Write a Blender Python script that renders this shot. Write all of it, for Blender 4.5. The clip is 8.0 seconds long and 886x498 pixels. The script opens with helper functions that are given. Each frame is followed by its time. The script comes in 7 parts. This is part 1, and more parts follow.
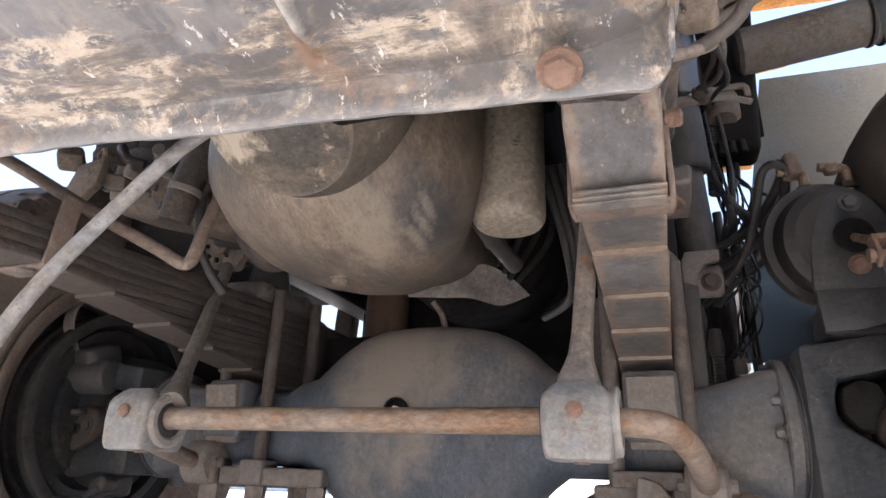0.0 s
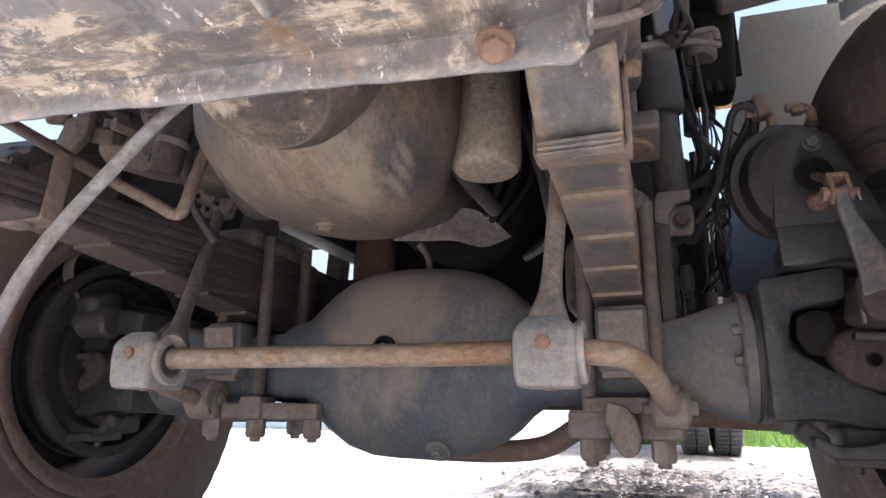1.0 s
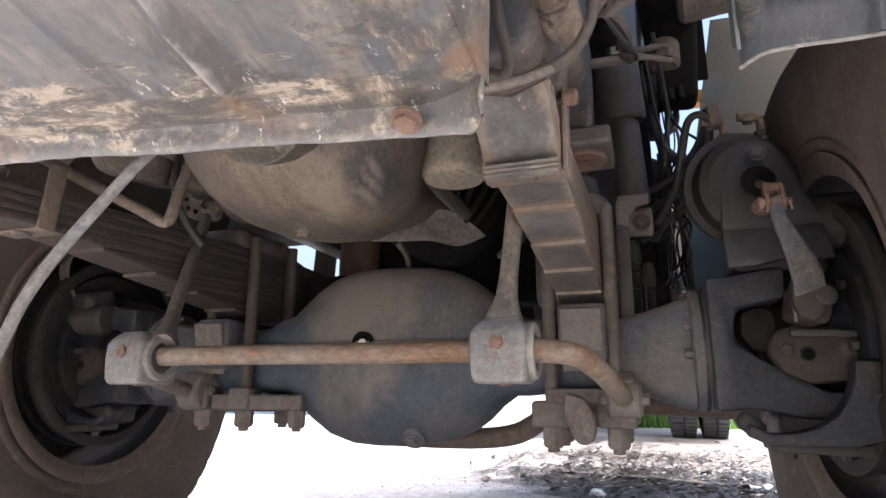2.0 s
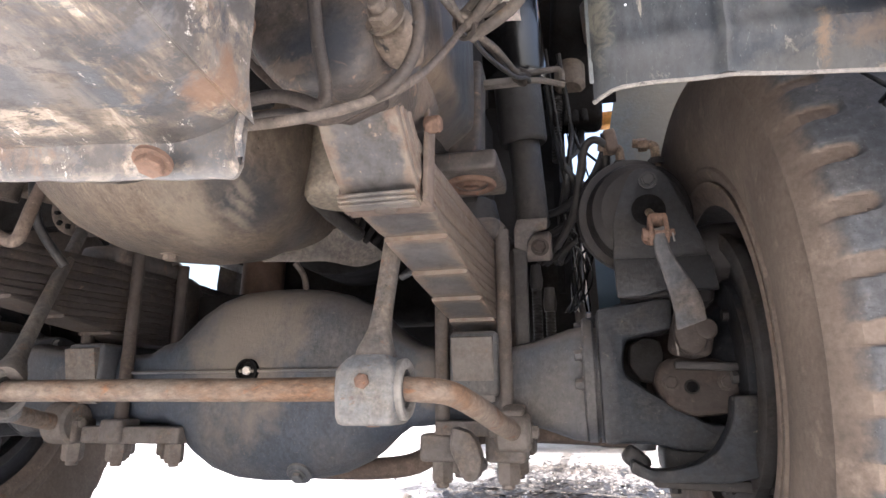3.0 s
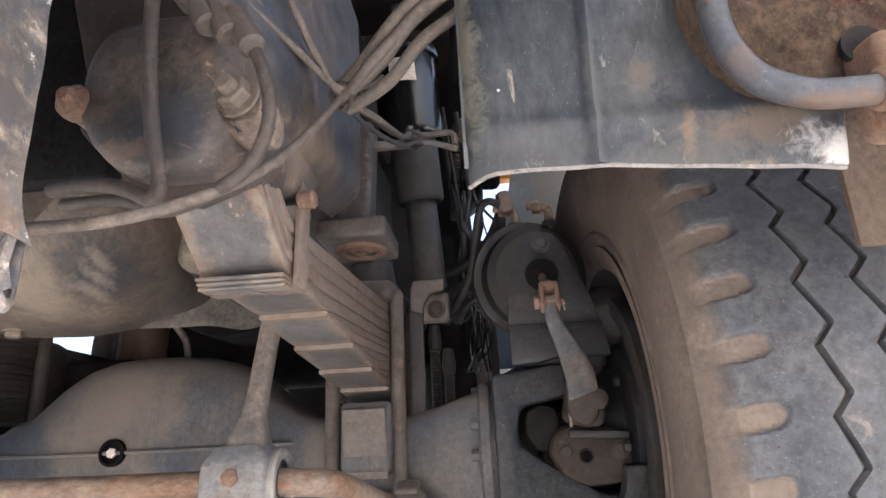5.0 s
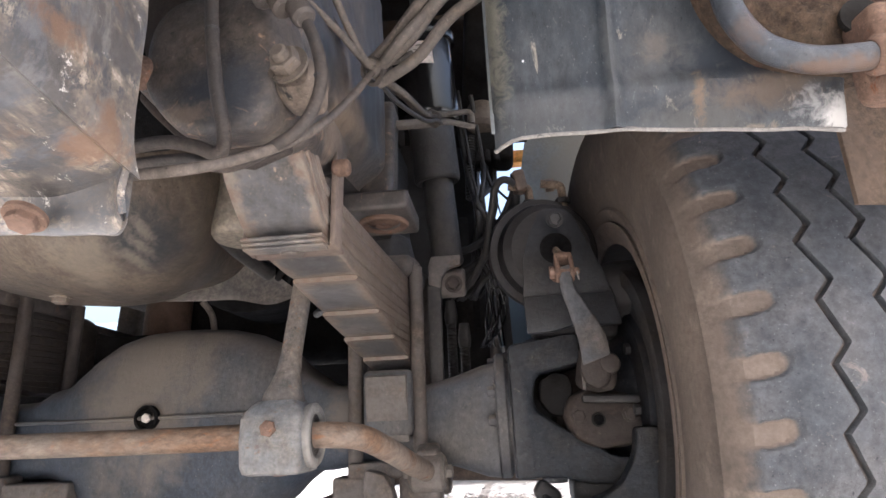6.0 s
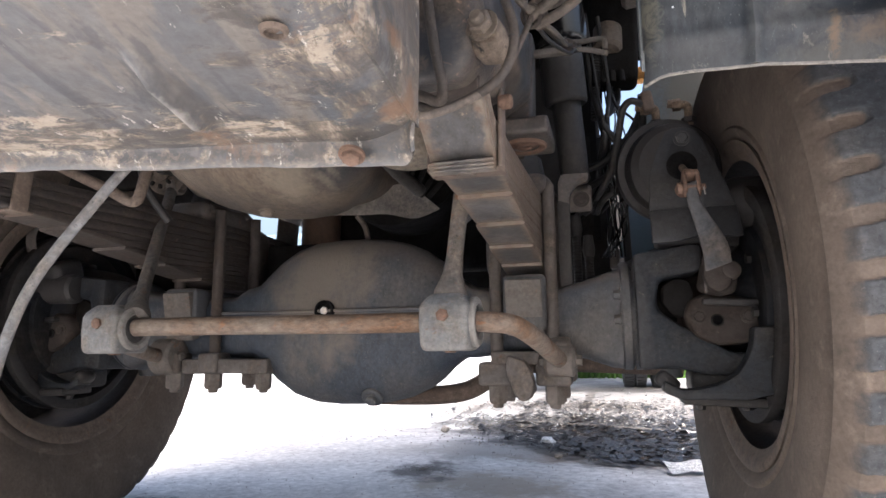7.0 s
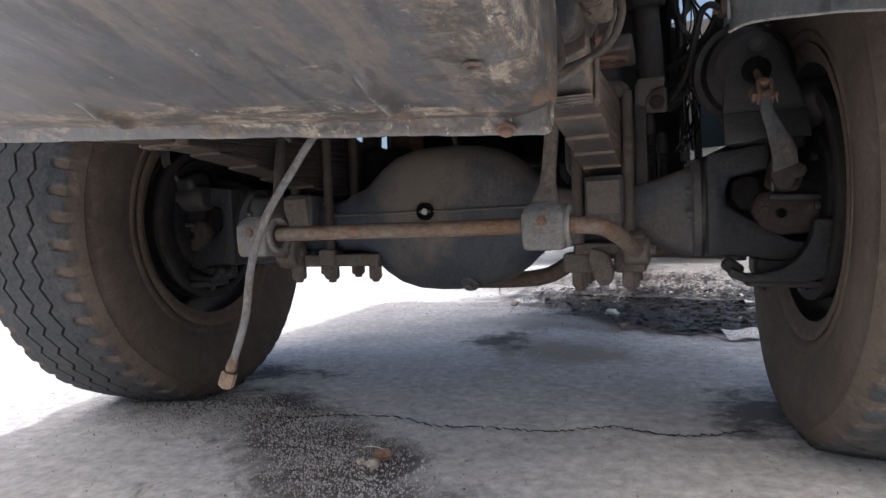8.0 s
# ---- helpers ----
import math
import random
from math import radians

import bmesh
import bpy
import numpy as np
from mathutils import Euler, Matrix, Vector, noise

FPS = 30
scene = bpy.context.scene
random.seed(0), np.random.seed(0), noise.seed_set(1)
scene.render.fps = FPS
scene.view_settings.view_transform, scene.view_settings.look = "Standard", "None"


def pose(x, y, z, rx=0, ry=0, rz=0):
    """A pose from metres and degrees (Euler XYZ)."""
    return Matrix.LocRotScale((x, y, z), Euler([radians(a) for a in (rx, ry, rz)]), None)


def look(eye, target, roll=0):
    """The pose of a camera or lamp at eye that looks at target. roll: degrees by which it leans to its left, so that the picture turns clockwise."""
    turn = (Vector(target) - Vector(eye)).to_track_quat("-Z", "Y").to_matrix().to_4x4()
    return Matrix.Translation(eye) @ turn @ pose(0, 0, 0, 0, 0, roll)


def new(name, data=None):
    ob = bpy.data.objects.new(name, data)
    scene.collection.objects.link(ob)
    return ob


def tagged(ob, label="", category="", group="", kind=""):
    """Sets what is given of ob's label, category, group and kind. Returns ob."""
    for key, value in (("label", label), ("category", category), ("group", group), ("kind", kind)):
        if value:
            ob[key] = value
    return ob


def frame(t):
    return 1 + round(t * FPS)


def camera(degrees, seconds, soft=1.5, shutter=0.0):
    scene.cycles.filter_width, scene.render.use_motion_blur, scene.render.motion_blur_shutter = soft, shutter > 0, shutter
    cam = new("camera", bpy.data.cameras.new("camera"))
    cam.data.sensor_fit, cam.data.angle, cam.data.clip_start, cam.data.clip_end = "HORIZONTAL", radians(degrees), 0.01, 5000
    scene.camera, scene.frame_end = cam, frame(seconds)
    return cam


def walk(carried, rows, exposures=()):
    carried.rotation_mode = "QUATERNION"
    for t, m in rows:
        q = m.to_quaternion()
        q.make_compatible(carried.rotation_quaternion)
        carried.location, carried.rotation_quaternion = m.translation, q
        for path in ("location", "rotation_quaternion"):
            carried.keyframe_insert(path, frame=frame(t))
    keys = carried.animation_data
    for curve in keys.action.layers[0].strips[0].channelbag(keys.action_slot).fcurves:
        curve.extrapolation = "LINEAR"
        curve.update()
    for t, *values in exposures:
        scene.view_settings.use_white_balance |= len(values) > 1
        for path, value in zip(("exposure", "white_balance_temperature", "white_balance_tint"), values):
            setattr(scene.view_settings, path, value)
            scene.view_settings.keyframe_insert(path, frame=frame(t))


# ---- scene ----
cam = camera(72.2, 8.0)
PATH = [
    (0, (0.42, 0.645, 0.529), (-0.22, 2.409, 1.221), 1.9),
    (0.5, (0.434, 0.623, 0.518), (-0.186, 2.432, 1.103), 0.7),
    (1, (0.46, 0.602, 0.519), (-0.176, 2.429, 1.027), 0.5),
    (2.5, (0.589, 0.52, 0.551), (-0.032, 2.365, 1.011), -0.1),
    (3, (0.634, 0.615, 0.583), (0.178, 2.502, 1.066), -0.3),
    (3.5, (0.655, 0.682, 0.638), (0.385, 2.59, 1.171), -1.4),
    (4, (0.669, 0.676, 0.651), (0.473, 2.582, 1.226), -2.3),
    (4.5, (0.674, 0.66, 0.653), (0.502, 2.561, 1.249), -2.8),
    (6, (0.652, 0.61, 0.597), (0.456, 2.516, 1.169), -2.6),
    (6.5, (0.613, 0.534, 0.569), (0.284, 2.445, 1.058), -1.3),
    (7, (0.599, 0.433, 0.557), (0.068, 2.335, 0.872), -0.6),
    (7.5, (0.579, 0.314, 0.565), (-0.102, 2.192, 0.673), -1.4),
    (8, (0.567, 0.199, 0.617), (-0.142, 2.067, 0.527), -2.4),
]
EXPOSURES = [(0, 2.06, 5900, 15), (1, 1.82, 5900, 15), (2.5, 1.70, 5900, 15), (3.0, 2.30, 5900, 15), (3.5, 2.25, 5900, 15), (4.5, 2.29, 5900, 15), (6.0, 2.03, 5800, 14), (6.5, 2.13, 5750, 13), (7.0, 1.64, 5800, 13), (7.5, 0.76, 5750, 12), (8, 0.50, 5700, 12)]
walk(cam, [(t, look(eye, target, roll)) for t, eye, target, roll in PATH], EXPOSURES)

# ---------------------------------------------------------------- light
world = bpy.data.worlds.new("sky")
scene.world = world
world.use_nodes = True
wn = world.node_tree.nodes
sky = wn.new("ShaderNodeTexSky")
sky.sky_type = "NISHITA"
sky.sun_disc = False
SUN_ELEVATION, SUN_AZIMUTH = 59.0, 176.5     # the sun stands ahead of the lorry, behind the camera
sky.sun_elevation = radians(SUN_ELEVATION)
sky.sun_rotation = radians(SUN_AZIMUTH)
sky.air_density = 1.4
sky.dust_density = 10.0
sky.ozone_density = 0.0
world.node_tree.links.new(sky.outputs[0], wn["Background"].inputs[0])
wn["Background"].inputs[1].default_value = 0.15

sun_data = bpy.data.lights.new("sun", "SUN")
sun_data.energy, sun_data.angle, sun_data.color = 2.5, radians(0.6), (1.0, 0.95, 0.88)
sun = new("sun", sun_data)
az, el = radians(SUN_AZIMUTH), radians(SUN_ELEVATION)
sun.matrix_world = look((math.sin(az) * math.cos(el) * 30, math.cos(az) * math.cos(el) * 30, math.sin(el) * 30), (0, 0, 0))


# ---------------------------------------------------------------- materials
def links_of(m):
    return m.node_tree.nodes, m.node_tree.links


TONE = 0.745     # scales the colours under the lorry darker, to deepen the shade there


def surface(name, base, dust=None, amount=0.5, rough=0.75, metal=0.0, scale=9.0, fine=110.0, bump=0.38, stretch=(1, 1, 1),
            third=None, third_amount=0.0, third_scale=14.0, random_tint=0.0, top_dust=0.0, grain_amount=0.42, edges=0.5, shine=0.28, mottling=1.0, tone=TONE):
    """Base colour with broad dusty patches, a fine grain, optional third colour in spots, and relief."""
    m = bpy.data.materials.new(name)
    m.use_nodes = True
    n, l = links_of(m)
    bsdf = n["Principled BSDF"]
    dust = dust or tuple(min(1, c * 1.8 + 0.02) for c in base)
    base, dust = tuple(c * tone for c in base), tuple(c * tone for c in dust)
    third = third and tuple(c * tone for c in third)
    tc = n.new("ShaderNodeTexCoord")
    mp = n.new("ShaderNodeMapping")
    mp.inputs["Scale"].default_value = stretch
    l.new(tc.outputs["Object"], mp.inputs[0])

    def noise_tex(sc, detail, rough_, dist=0.0):
        t = n.new("ShaderNodeTexNoise")
        t.inputs["Scale"].default_value, t.inputs["Detail"].default_value = sc, detail
        t.inputs["Roughness"].default_value, t.inputs["Distortion"].default_value = rough_, dist
        l.new(mp.outputs[0], t.inputs["Vector"])
        return t

    def ramp(src, lo, hi):
        r = n.new("ShaderNodeMapRange")
        r.inputs["From Min"].default_value, r.inputs["From Max"].default_value = lo, hi
        l.new(src, r.inputs["Value"])
        return r.outputs[0]

    def mix(fac, a, b, mode="MIX"):
        x = n.new("ShaderNodeMix")
        x.data_type, x.blend_type = "RGBA", mode
        for sock, val in ((x.inputs["Factor"], fac), (x.inputs["A"], a), (x.inputs["B"], b)):
            if isinstance(val, (tuple, list)):
                sock.default_value = (*val, 1)
            elif isinstance(val, float):
                sock.default_value = val
            else:
                l.new(val, sock)
        return x.outputs["Result"]

    broad = noise_tex(scale, 8, 0.66, 0.25)
    grain = noise_tex(fine, 6, 0.7)
    mid = 0.5 + (0.5 - amount) * 0.45
    col = mix(ramp(broad.outputs[0], mid - 0.10, mid + 0.10), base, dust)
    if third:
        spots = noise_tex(third_scale, 8, 0.72, 1.2)
        lo = 0.66 - third_amount * 0.3
        col = mix(ramp(spots.outputs[0], lo, lo + 0.07), col, third)
    g = ramp(grain.outputs[0], 0.25, 0.75)
    dark = mix(g, (1 - grain_amount,) * 3, (1 + grain_amount * 0.7,) * 3)
    col = mix(1.0, col, dark, "MULTIPLY")
    speck = noise_tex(300.0, 3, 0.6)
    col = mix(ramp(speck.outputs[0], 0.64, 0.72), col, tuple(min(0.7, c * 1.35 + 0.012) for c in dust))
    pit = noise_tex(210.0, 4, 0.65)
    col = mix(ramp(pit.outputs[0], 0.37, 0.29), col, tuple(c * 0.45 for c in base))
    mottle = noise_tex(scale * 5.5, 10, 0.78)
    col = mix(1.0, col, mix(ramp(mottle.outputs[0], 0.36, 0.64), tuple(1 - c * mottling for c in (0.38, 0.37, 0.355)), tuple(1 + c * mottling for c in (0.34, 0.325, 0.30))), "MULTIPLY")
    if top_dust:
        geo = n.new("ShaderNodeNewGeometry")
        sep = n.new("ShaderNodeSeparateXYZ")
        l.new(geo.outputs["Normal"], sep.inputs[0])
        up = ramp(sep.outputs[2], 0.35, 0.95)
        mul = n.new("ShaderNodeMath")
        mul.operation = "MULTIPLY"
        mul.inputs[1].default_value = top_dust
        l.new(up, mul.inputs[0])
        col = mix(mul.outputs[0], col, (0.30 * tone, 0.245 * tone, 0.19 * tone))
    if edges:
        # dust and bare metal on the worn edges
        geo = n.new("ShaderNodeNewGeometry")
        worn = n.new("ShaderNodeMath")
        worn.operation = "MULTIPLY"
        l.new(ramp(geo.outputs["Pointiness"], 0.51, 0.58), worn.inputs[0])
        l.new(ramp(broad.outputs[0], 0.62, 0.38), worn.inputs[1])
        half = n.new("ShaderNodeMath")
        half.operation = "MULTIPLY"
        half.inputs[1].default_value = edges
        l.new(worn.outputs[0], half.inputs[0])
        col = mix(half.outputs[0], col, tuple(min(0.6, c * 1.5 + 0.03) for c in dust))
    if random_tint:
        info = n.new("ShaderNodeObjectInfo")
        t = mix(info.outputs["Random"], (1 - random_tint,) * 3, (1 + random_tint,) * 3)
        col = mix(1.0, col, t, "MULTIPLY")
    l.new(col, bsdf.inputs["Base Color"])
    rr = n.new("ShaderNodeMapRange")
    rr.inputs["To Min"].default_value, rr.inputs["To Max"].default_value = max(0.05, rough - 0.15), min(1, rough + 0.15)
    l.new(broad.outputs[0], rr.inputs["Value"])
    l.new(rr.outputs[0], bsdf.inputs["Roughness"])
    bsdf.inputs["Metallic"].default_value = metal
    bsdf.inputs["Specular IOR Level"].default_value = shine
    if bump:
        b = n.new("ShaderNodeBump")
        b.inputs["Strength"].default_value, b.inputs["Distance"].default_value = bump, 0.004
        hsum = n.new("ShaderNodeMath")
        hsum.operation = "MULTIPLY_ADD"
        hsum.inputs[1].default_value = 1.6
        l.new(mottle.outputs[0], hsum.inputs[0])
        l.new(grain.outputs[0], hsum.inputs[2])
        l.new(hsum.outputs[0], b.inputs["Height"])
        l.new(b.outputs[0], bsdf.inputs["Normal"])
    return m


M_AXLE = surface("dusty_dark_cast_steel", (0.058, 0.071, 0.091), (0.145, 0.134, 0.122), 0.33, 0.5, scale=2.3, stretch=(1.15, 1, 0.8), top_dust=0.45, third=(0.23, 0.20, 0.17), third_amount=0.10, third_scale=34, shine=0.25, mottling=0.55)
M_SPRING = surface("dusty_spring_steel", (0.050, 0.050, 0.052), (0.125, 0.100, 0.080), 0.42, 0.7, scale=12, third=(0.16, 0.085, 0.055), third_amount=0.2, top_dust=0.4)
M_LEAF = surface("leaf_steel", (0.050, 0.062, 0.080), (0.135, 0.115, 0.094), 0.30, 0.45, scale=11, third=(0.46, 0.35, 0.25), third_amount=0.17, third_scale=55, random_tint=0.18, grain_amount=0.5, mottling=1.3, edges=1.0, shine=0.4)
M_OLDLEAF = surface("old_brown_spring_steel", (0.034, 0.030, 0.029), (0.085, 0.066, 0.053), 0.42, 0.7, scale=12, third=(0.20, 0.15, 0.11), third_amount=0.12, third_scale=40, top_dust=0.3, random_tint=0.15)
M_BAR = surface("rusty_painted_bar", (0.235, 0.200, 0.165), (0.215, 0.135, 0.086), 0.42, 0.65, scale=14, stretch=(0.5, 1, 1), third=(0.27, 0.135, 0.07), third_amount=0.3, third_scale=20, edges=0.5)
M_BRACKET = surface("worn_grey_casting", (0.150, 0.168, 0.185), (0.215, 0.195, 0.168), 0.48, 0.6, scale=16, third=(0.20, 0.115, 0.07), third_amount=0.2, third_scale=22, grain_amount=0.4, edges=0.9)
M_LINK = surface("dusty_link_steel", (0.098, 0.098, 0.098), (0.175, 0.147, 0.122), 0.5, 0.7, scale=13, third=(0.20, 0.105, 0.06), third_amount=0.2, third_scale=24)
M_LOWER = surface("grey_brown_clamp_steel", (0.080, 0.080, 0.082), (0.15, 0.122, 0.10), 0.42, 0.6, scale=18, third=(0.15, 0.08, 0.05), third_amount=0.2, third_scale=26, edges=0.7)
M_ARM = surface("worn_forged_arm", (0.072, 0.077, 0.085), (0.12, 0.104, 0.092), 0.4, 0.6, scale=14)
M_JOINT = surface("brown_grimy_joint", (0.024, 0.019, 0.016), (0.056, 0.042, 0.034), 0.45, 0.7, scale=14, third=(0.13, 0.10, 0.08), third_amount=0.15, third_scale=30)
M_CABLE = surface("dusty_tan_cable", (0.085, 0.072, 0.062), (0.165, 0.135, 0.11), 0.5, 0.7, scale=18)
# black boot rubber, also the colour of the sheets added in dark gaps
M_BLACK = surface("black_boot_and_gap_fill", (0.007, 0.007, 0.008), (0.012, 0.011, 0.010), 0.4, 0.7, scale=20, edges=0.2, shine=0.03)
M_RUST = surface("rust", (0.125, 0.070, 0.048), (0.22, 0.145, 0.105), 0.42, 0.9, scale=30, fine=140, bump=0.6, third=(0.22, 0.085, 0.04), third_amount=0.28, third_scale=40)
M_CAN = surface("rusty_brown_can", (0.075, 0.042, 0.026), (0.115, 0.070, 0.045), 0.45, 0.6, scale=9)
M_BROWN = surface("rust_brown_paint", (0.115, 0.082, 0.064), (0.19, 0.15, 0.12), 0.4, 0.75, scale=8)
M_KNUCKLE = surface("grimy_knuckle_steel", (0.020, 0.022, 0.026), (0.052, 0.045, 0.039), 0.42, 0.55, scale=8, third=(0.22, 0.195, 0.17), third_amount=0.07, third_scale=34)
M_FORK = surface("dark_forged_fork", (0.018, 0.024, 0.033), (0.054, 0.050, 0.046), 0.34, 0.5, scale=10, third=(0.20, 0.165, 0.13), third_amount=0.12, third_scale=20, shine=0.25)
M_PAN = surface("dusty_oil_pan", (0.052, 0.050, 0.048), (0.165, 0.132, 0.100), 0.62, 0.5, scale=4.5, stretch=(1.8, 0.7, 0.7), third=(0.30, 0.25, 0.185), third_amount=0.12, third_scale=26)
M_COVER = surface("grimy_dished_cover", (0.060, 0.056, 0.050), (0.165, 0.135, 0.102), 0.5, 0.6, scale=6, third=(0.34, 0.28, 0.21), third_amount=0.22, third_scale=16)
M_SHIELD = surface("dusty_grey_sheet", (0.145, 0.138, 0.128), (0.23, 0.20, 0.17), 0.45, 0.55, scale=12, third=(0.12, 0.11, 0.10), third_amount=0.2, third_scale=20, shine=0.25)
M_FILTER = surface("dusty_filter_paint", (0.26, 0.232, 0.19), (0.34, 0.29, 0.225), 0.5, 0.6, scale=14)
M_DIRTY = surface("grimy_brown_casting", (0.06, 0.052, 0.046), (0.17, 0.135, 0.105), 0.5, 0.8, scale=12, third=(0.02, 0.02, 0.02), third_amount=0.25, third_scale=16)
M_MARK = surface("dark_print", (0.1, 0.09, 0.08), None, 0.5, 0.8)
# near black: the deep shade round the engine is put into the colour
M_ENGINE = surface("shade_black_engine", (0.008, 0.008, 0.0085), (0.019, 0.0165, 0.0145), 0.4, 0.8, scale=7, bump=0.5, shine=0.03)
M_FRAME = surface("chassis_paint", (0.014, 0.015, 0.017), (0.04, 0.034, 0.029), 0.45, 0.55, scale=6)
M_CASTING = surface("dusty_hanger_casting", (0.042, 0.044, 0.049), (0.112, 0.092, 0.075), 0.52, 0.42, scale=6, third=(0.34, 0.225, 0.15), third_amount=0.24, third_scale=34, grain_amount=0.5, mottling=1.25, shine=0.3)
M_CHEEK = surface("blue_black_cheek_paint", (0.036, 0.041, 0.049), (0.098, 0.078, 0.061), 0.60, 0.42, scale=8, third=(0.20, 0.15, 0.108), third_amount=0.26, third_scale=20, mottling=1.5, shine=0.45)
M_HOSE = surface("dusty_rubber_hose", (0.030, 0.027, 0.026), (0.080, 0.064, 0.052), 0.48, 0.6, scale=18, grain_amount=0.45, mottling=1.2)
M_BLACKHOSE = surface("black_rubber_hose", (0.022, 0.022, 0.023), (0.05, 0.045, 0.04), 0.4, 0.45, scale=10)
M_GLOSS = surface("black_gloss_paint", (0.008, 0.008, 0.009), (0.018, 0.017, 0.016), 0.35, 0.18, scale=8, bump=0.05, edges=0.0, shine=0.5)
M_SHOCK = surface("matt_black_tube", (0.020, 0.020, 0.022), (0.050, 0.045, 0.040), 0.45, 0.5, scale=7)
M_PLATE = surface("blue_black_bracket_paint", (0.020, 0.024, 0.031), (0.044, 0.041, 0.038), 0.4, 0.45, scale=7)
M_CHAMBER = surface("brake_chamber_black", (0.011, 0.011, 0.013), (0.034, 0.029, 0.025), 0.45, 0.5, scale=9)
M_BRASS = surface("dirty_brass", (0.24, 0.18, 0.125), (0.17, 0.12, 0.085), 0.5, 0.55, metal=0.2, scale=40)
M_LABEL = surface("pale_label_and_glint", (0.55, 0.47, 0.4), None, 0.3, 0.7, bump=0.02, tone=1.0)
# the bluish base carries some of the sky light in its colour
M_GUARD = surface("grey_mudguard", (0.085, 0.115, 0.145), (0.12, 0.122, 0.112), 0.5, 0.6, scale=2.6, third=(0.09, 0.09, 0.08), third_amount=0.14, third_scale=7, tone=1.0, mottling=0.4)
M_ORANGE = surface("orange_paint", (0.62, 0.25, 0.03), (0.5, 0.24, 0.06), 0.4, 0.5, scale=5, tone=1.0)
M_WHITE = surface("white_paint", (0.72, 0.74, 0.76), (0.6, 0.6, 0.58), 0.3, 0.5, scale=5, tone=1.0)
M_BLUE = surface("pale_blue_paint", (0.10, 0.155, 0.215), (0.14, 0.19, 0.24), 0.3, 0.5, scale=5, tone=1.0)
M_GREYHOSE = surface("faded_grey_hose", (0.18, 0.188, 0.198), (0.205, 0.182, 0.158), 0.4, 0.7, scale=20, mottling=0.5)
M_RIM = surface("dusty_rim", (0.026, 0.026, 0.028), (0.074, 0.060, 0.049), 0.45, 0.6, scale=6)
M_BEAD = surface("brown_rim_flange", (0.105, 0.080, 0.064), (0.185, 0.145, 0.115), 0.45, 0.75, scale=7, third=(0.16, 0.085, 0.05), third_amount=0.2, third_scale=14)
M_DRUM = surface("brake_drum_iron", (0.018, 0.020, 0.024), (0.046, 0.040, 0.035), 0.42, 0.65, scale=8, shine=0.08)
M_CLOTH = surface("faded_wrap_tape", (0.070, 0.064, 0.060), (0.155, 0.130, 0.108), 0.5, 0.8, scale=22)
M_PAPER = surface("waste_paper", (0.66, 0.66, 0.64), (0.5, 0.48, 0.44), 0.3, 0.85, scale=20, tone=1.0)
M_STONE = surface("loose_stone", (0.33, 0.29, 0.25), (0.4, 0.35, 0.3), 0.5, 0.9, scale=40, random_tint=0.4, tone=1.0)
M_LEAFGREEN = surface("grass_green", (0.065, 0.135, 0.025), (0.11, 0.20, 0.04), 0.5, 0.8, scale=3, tone=1.0)


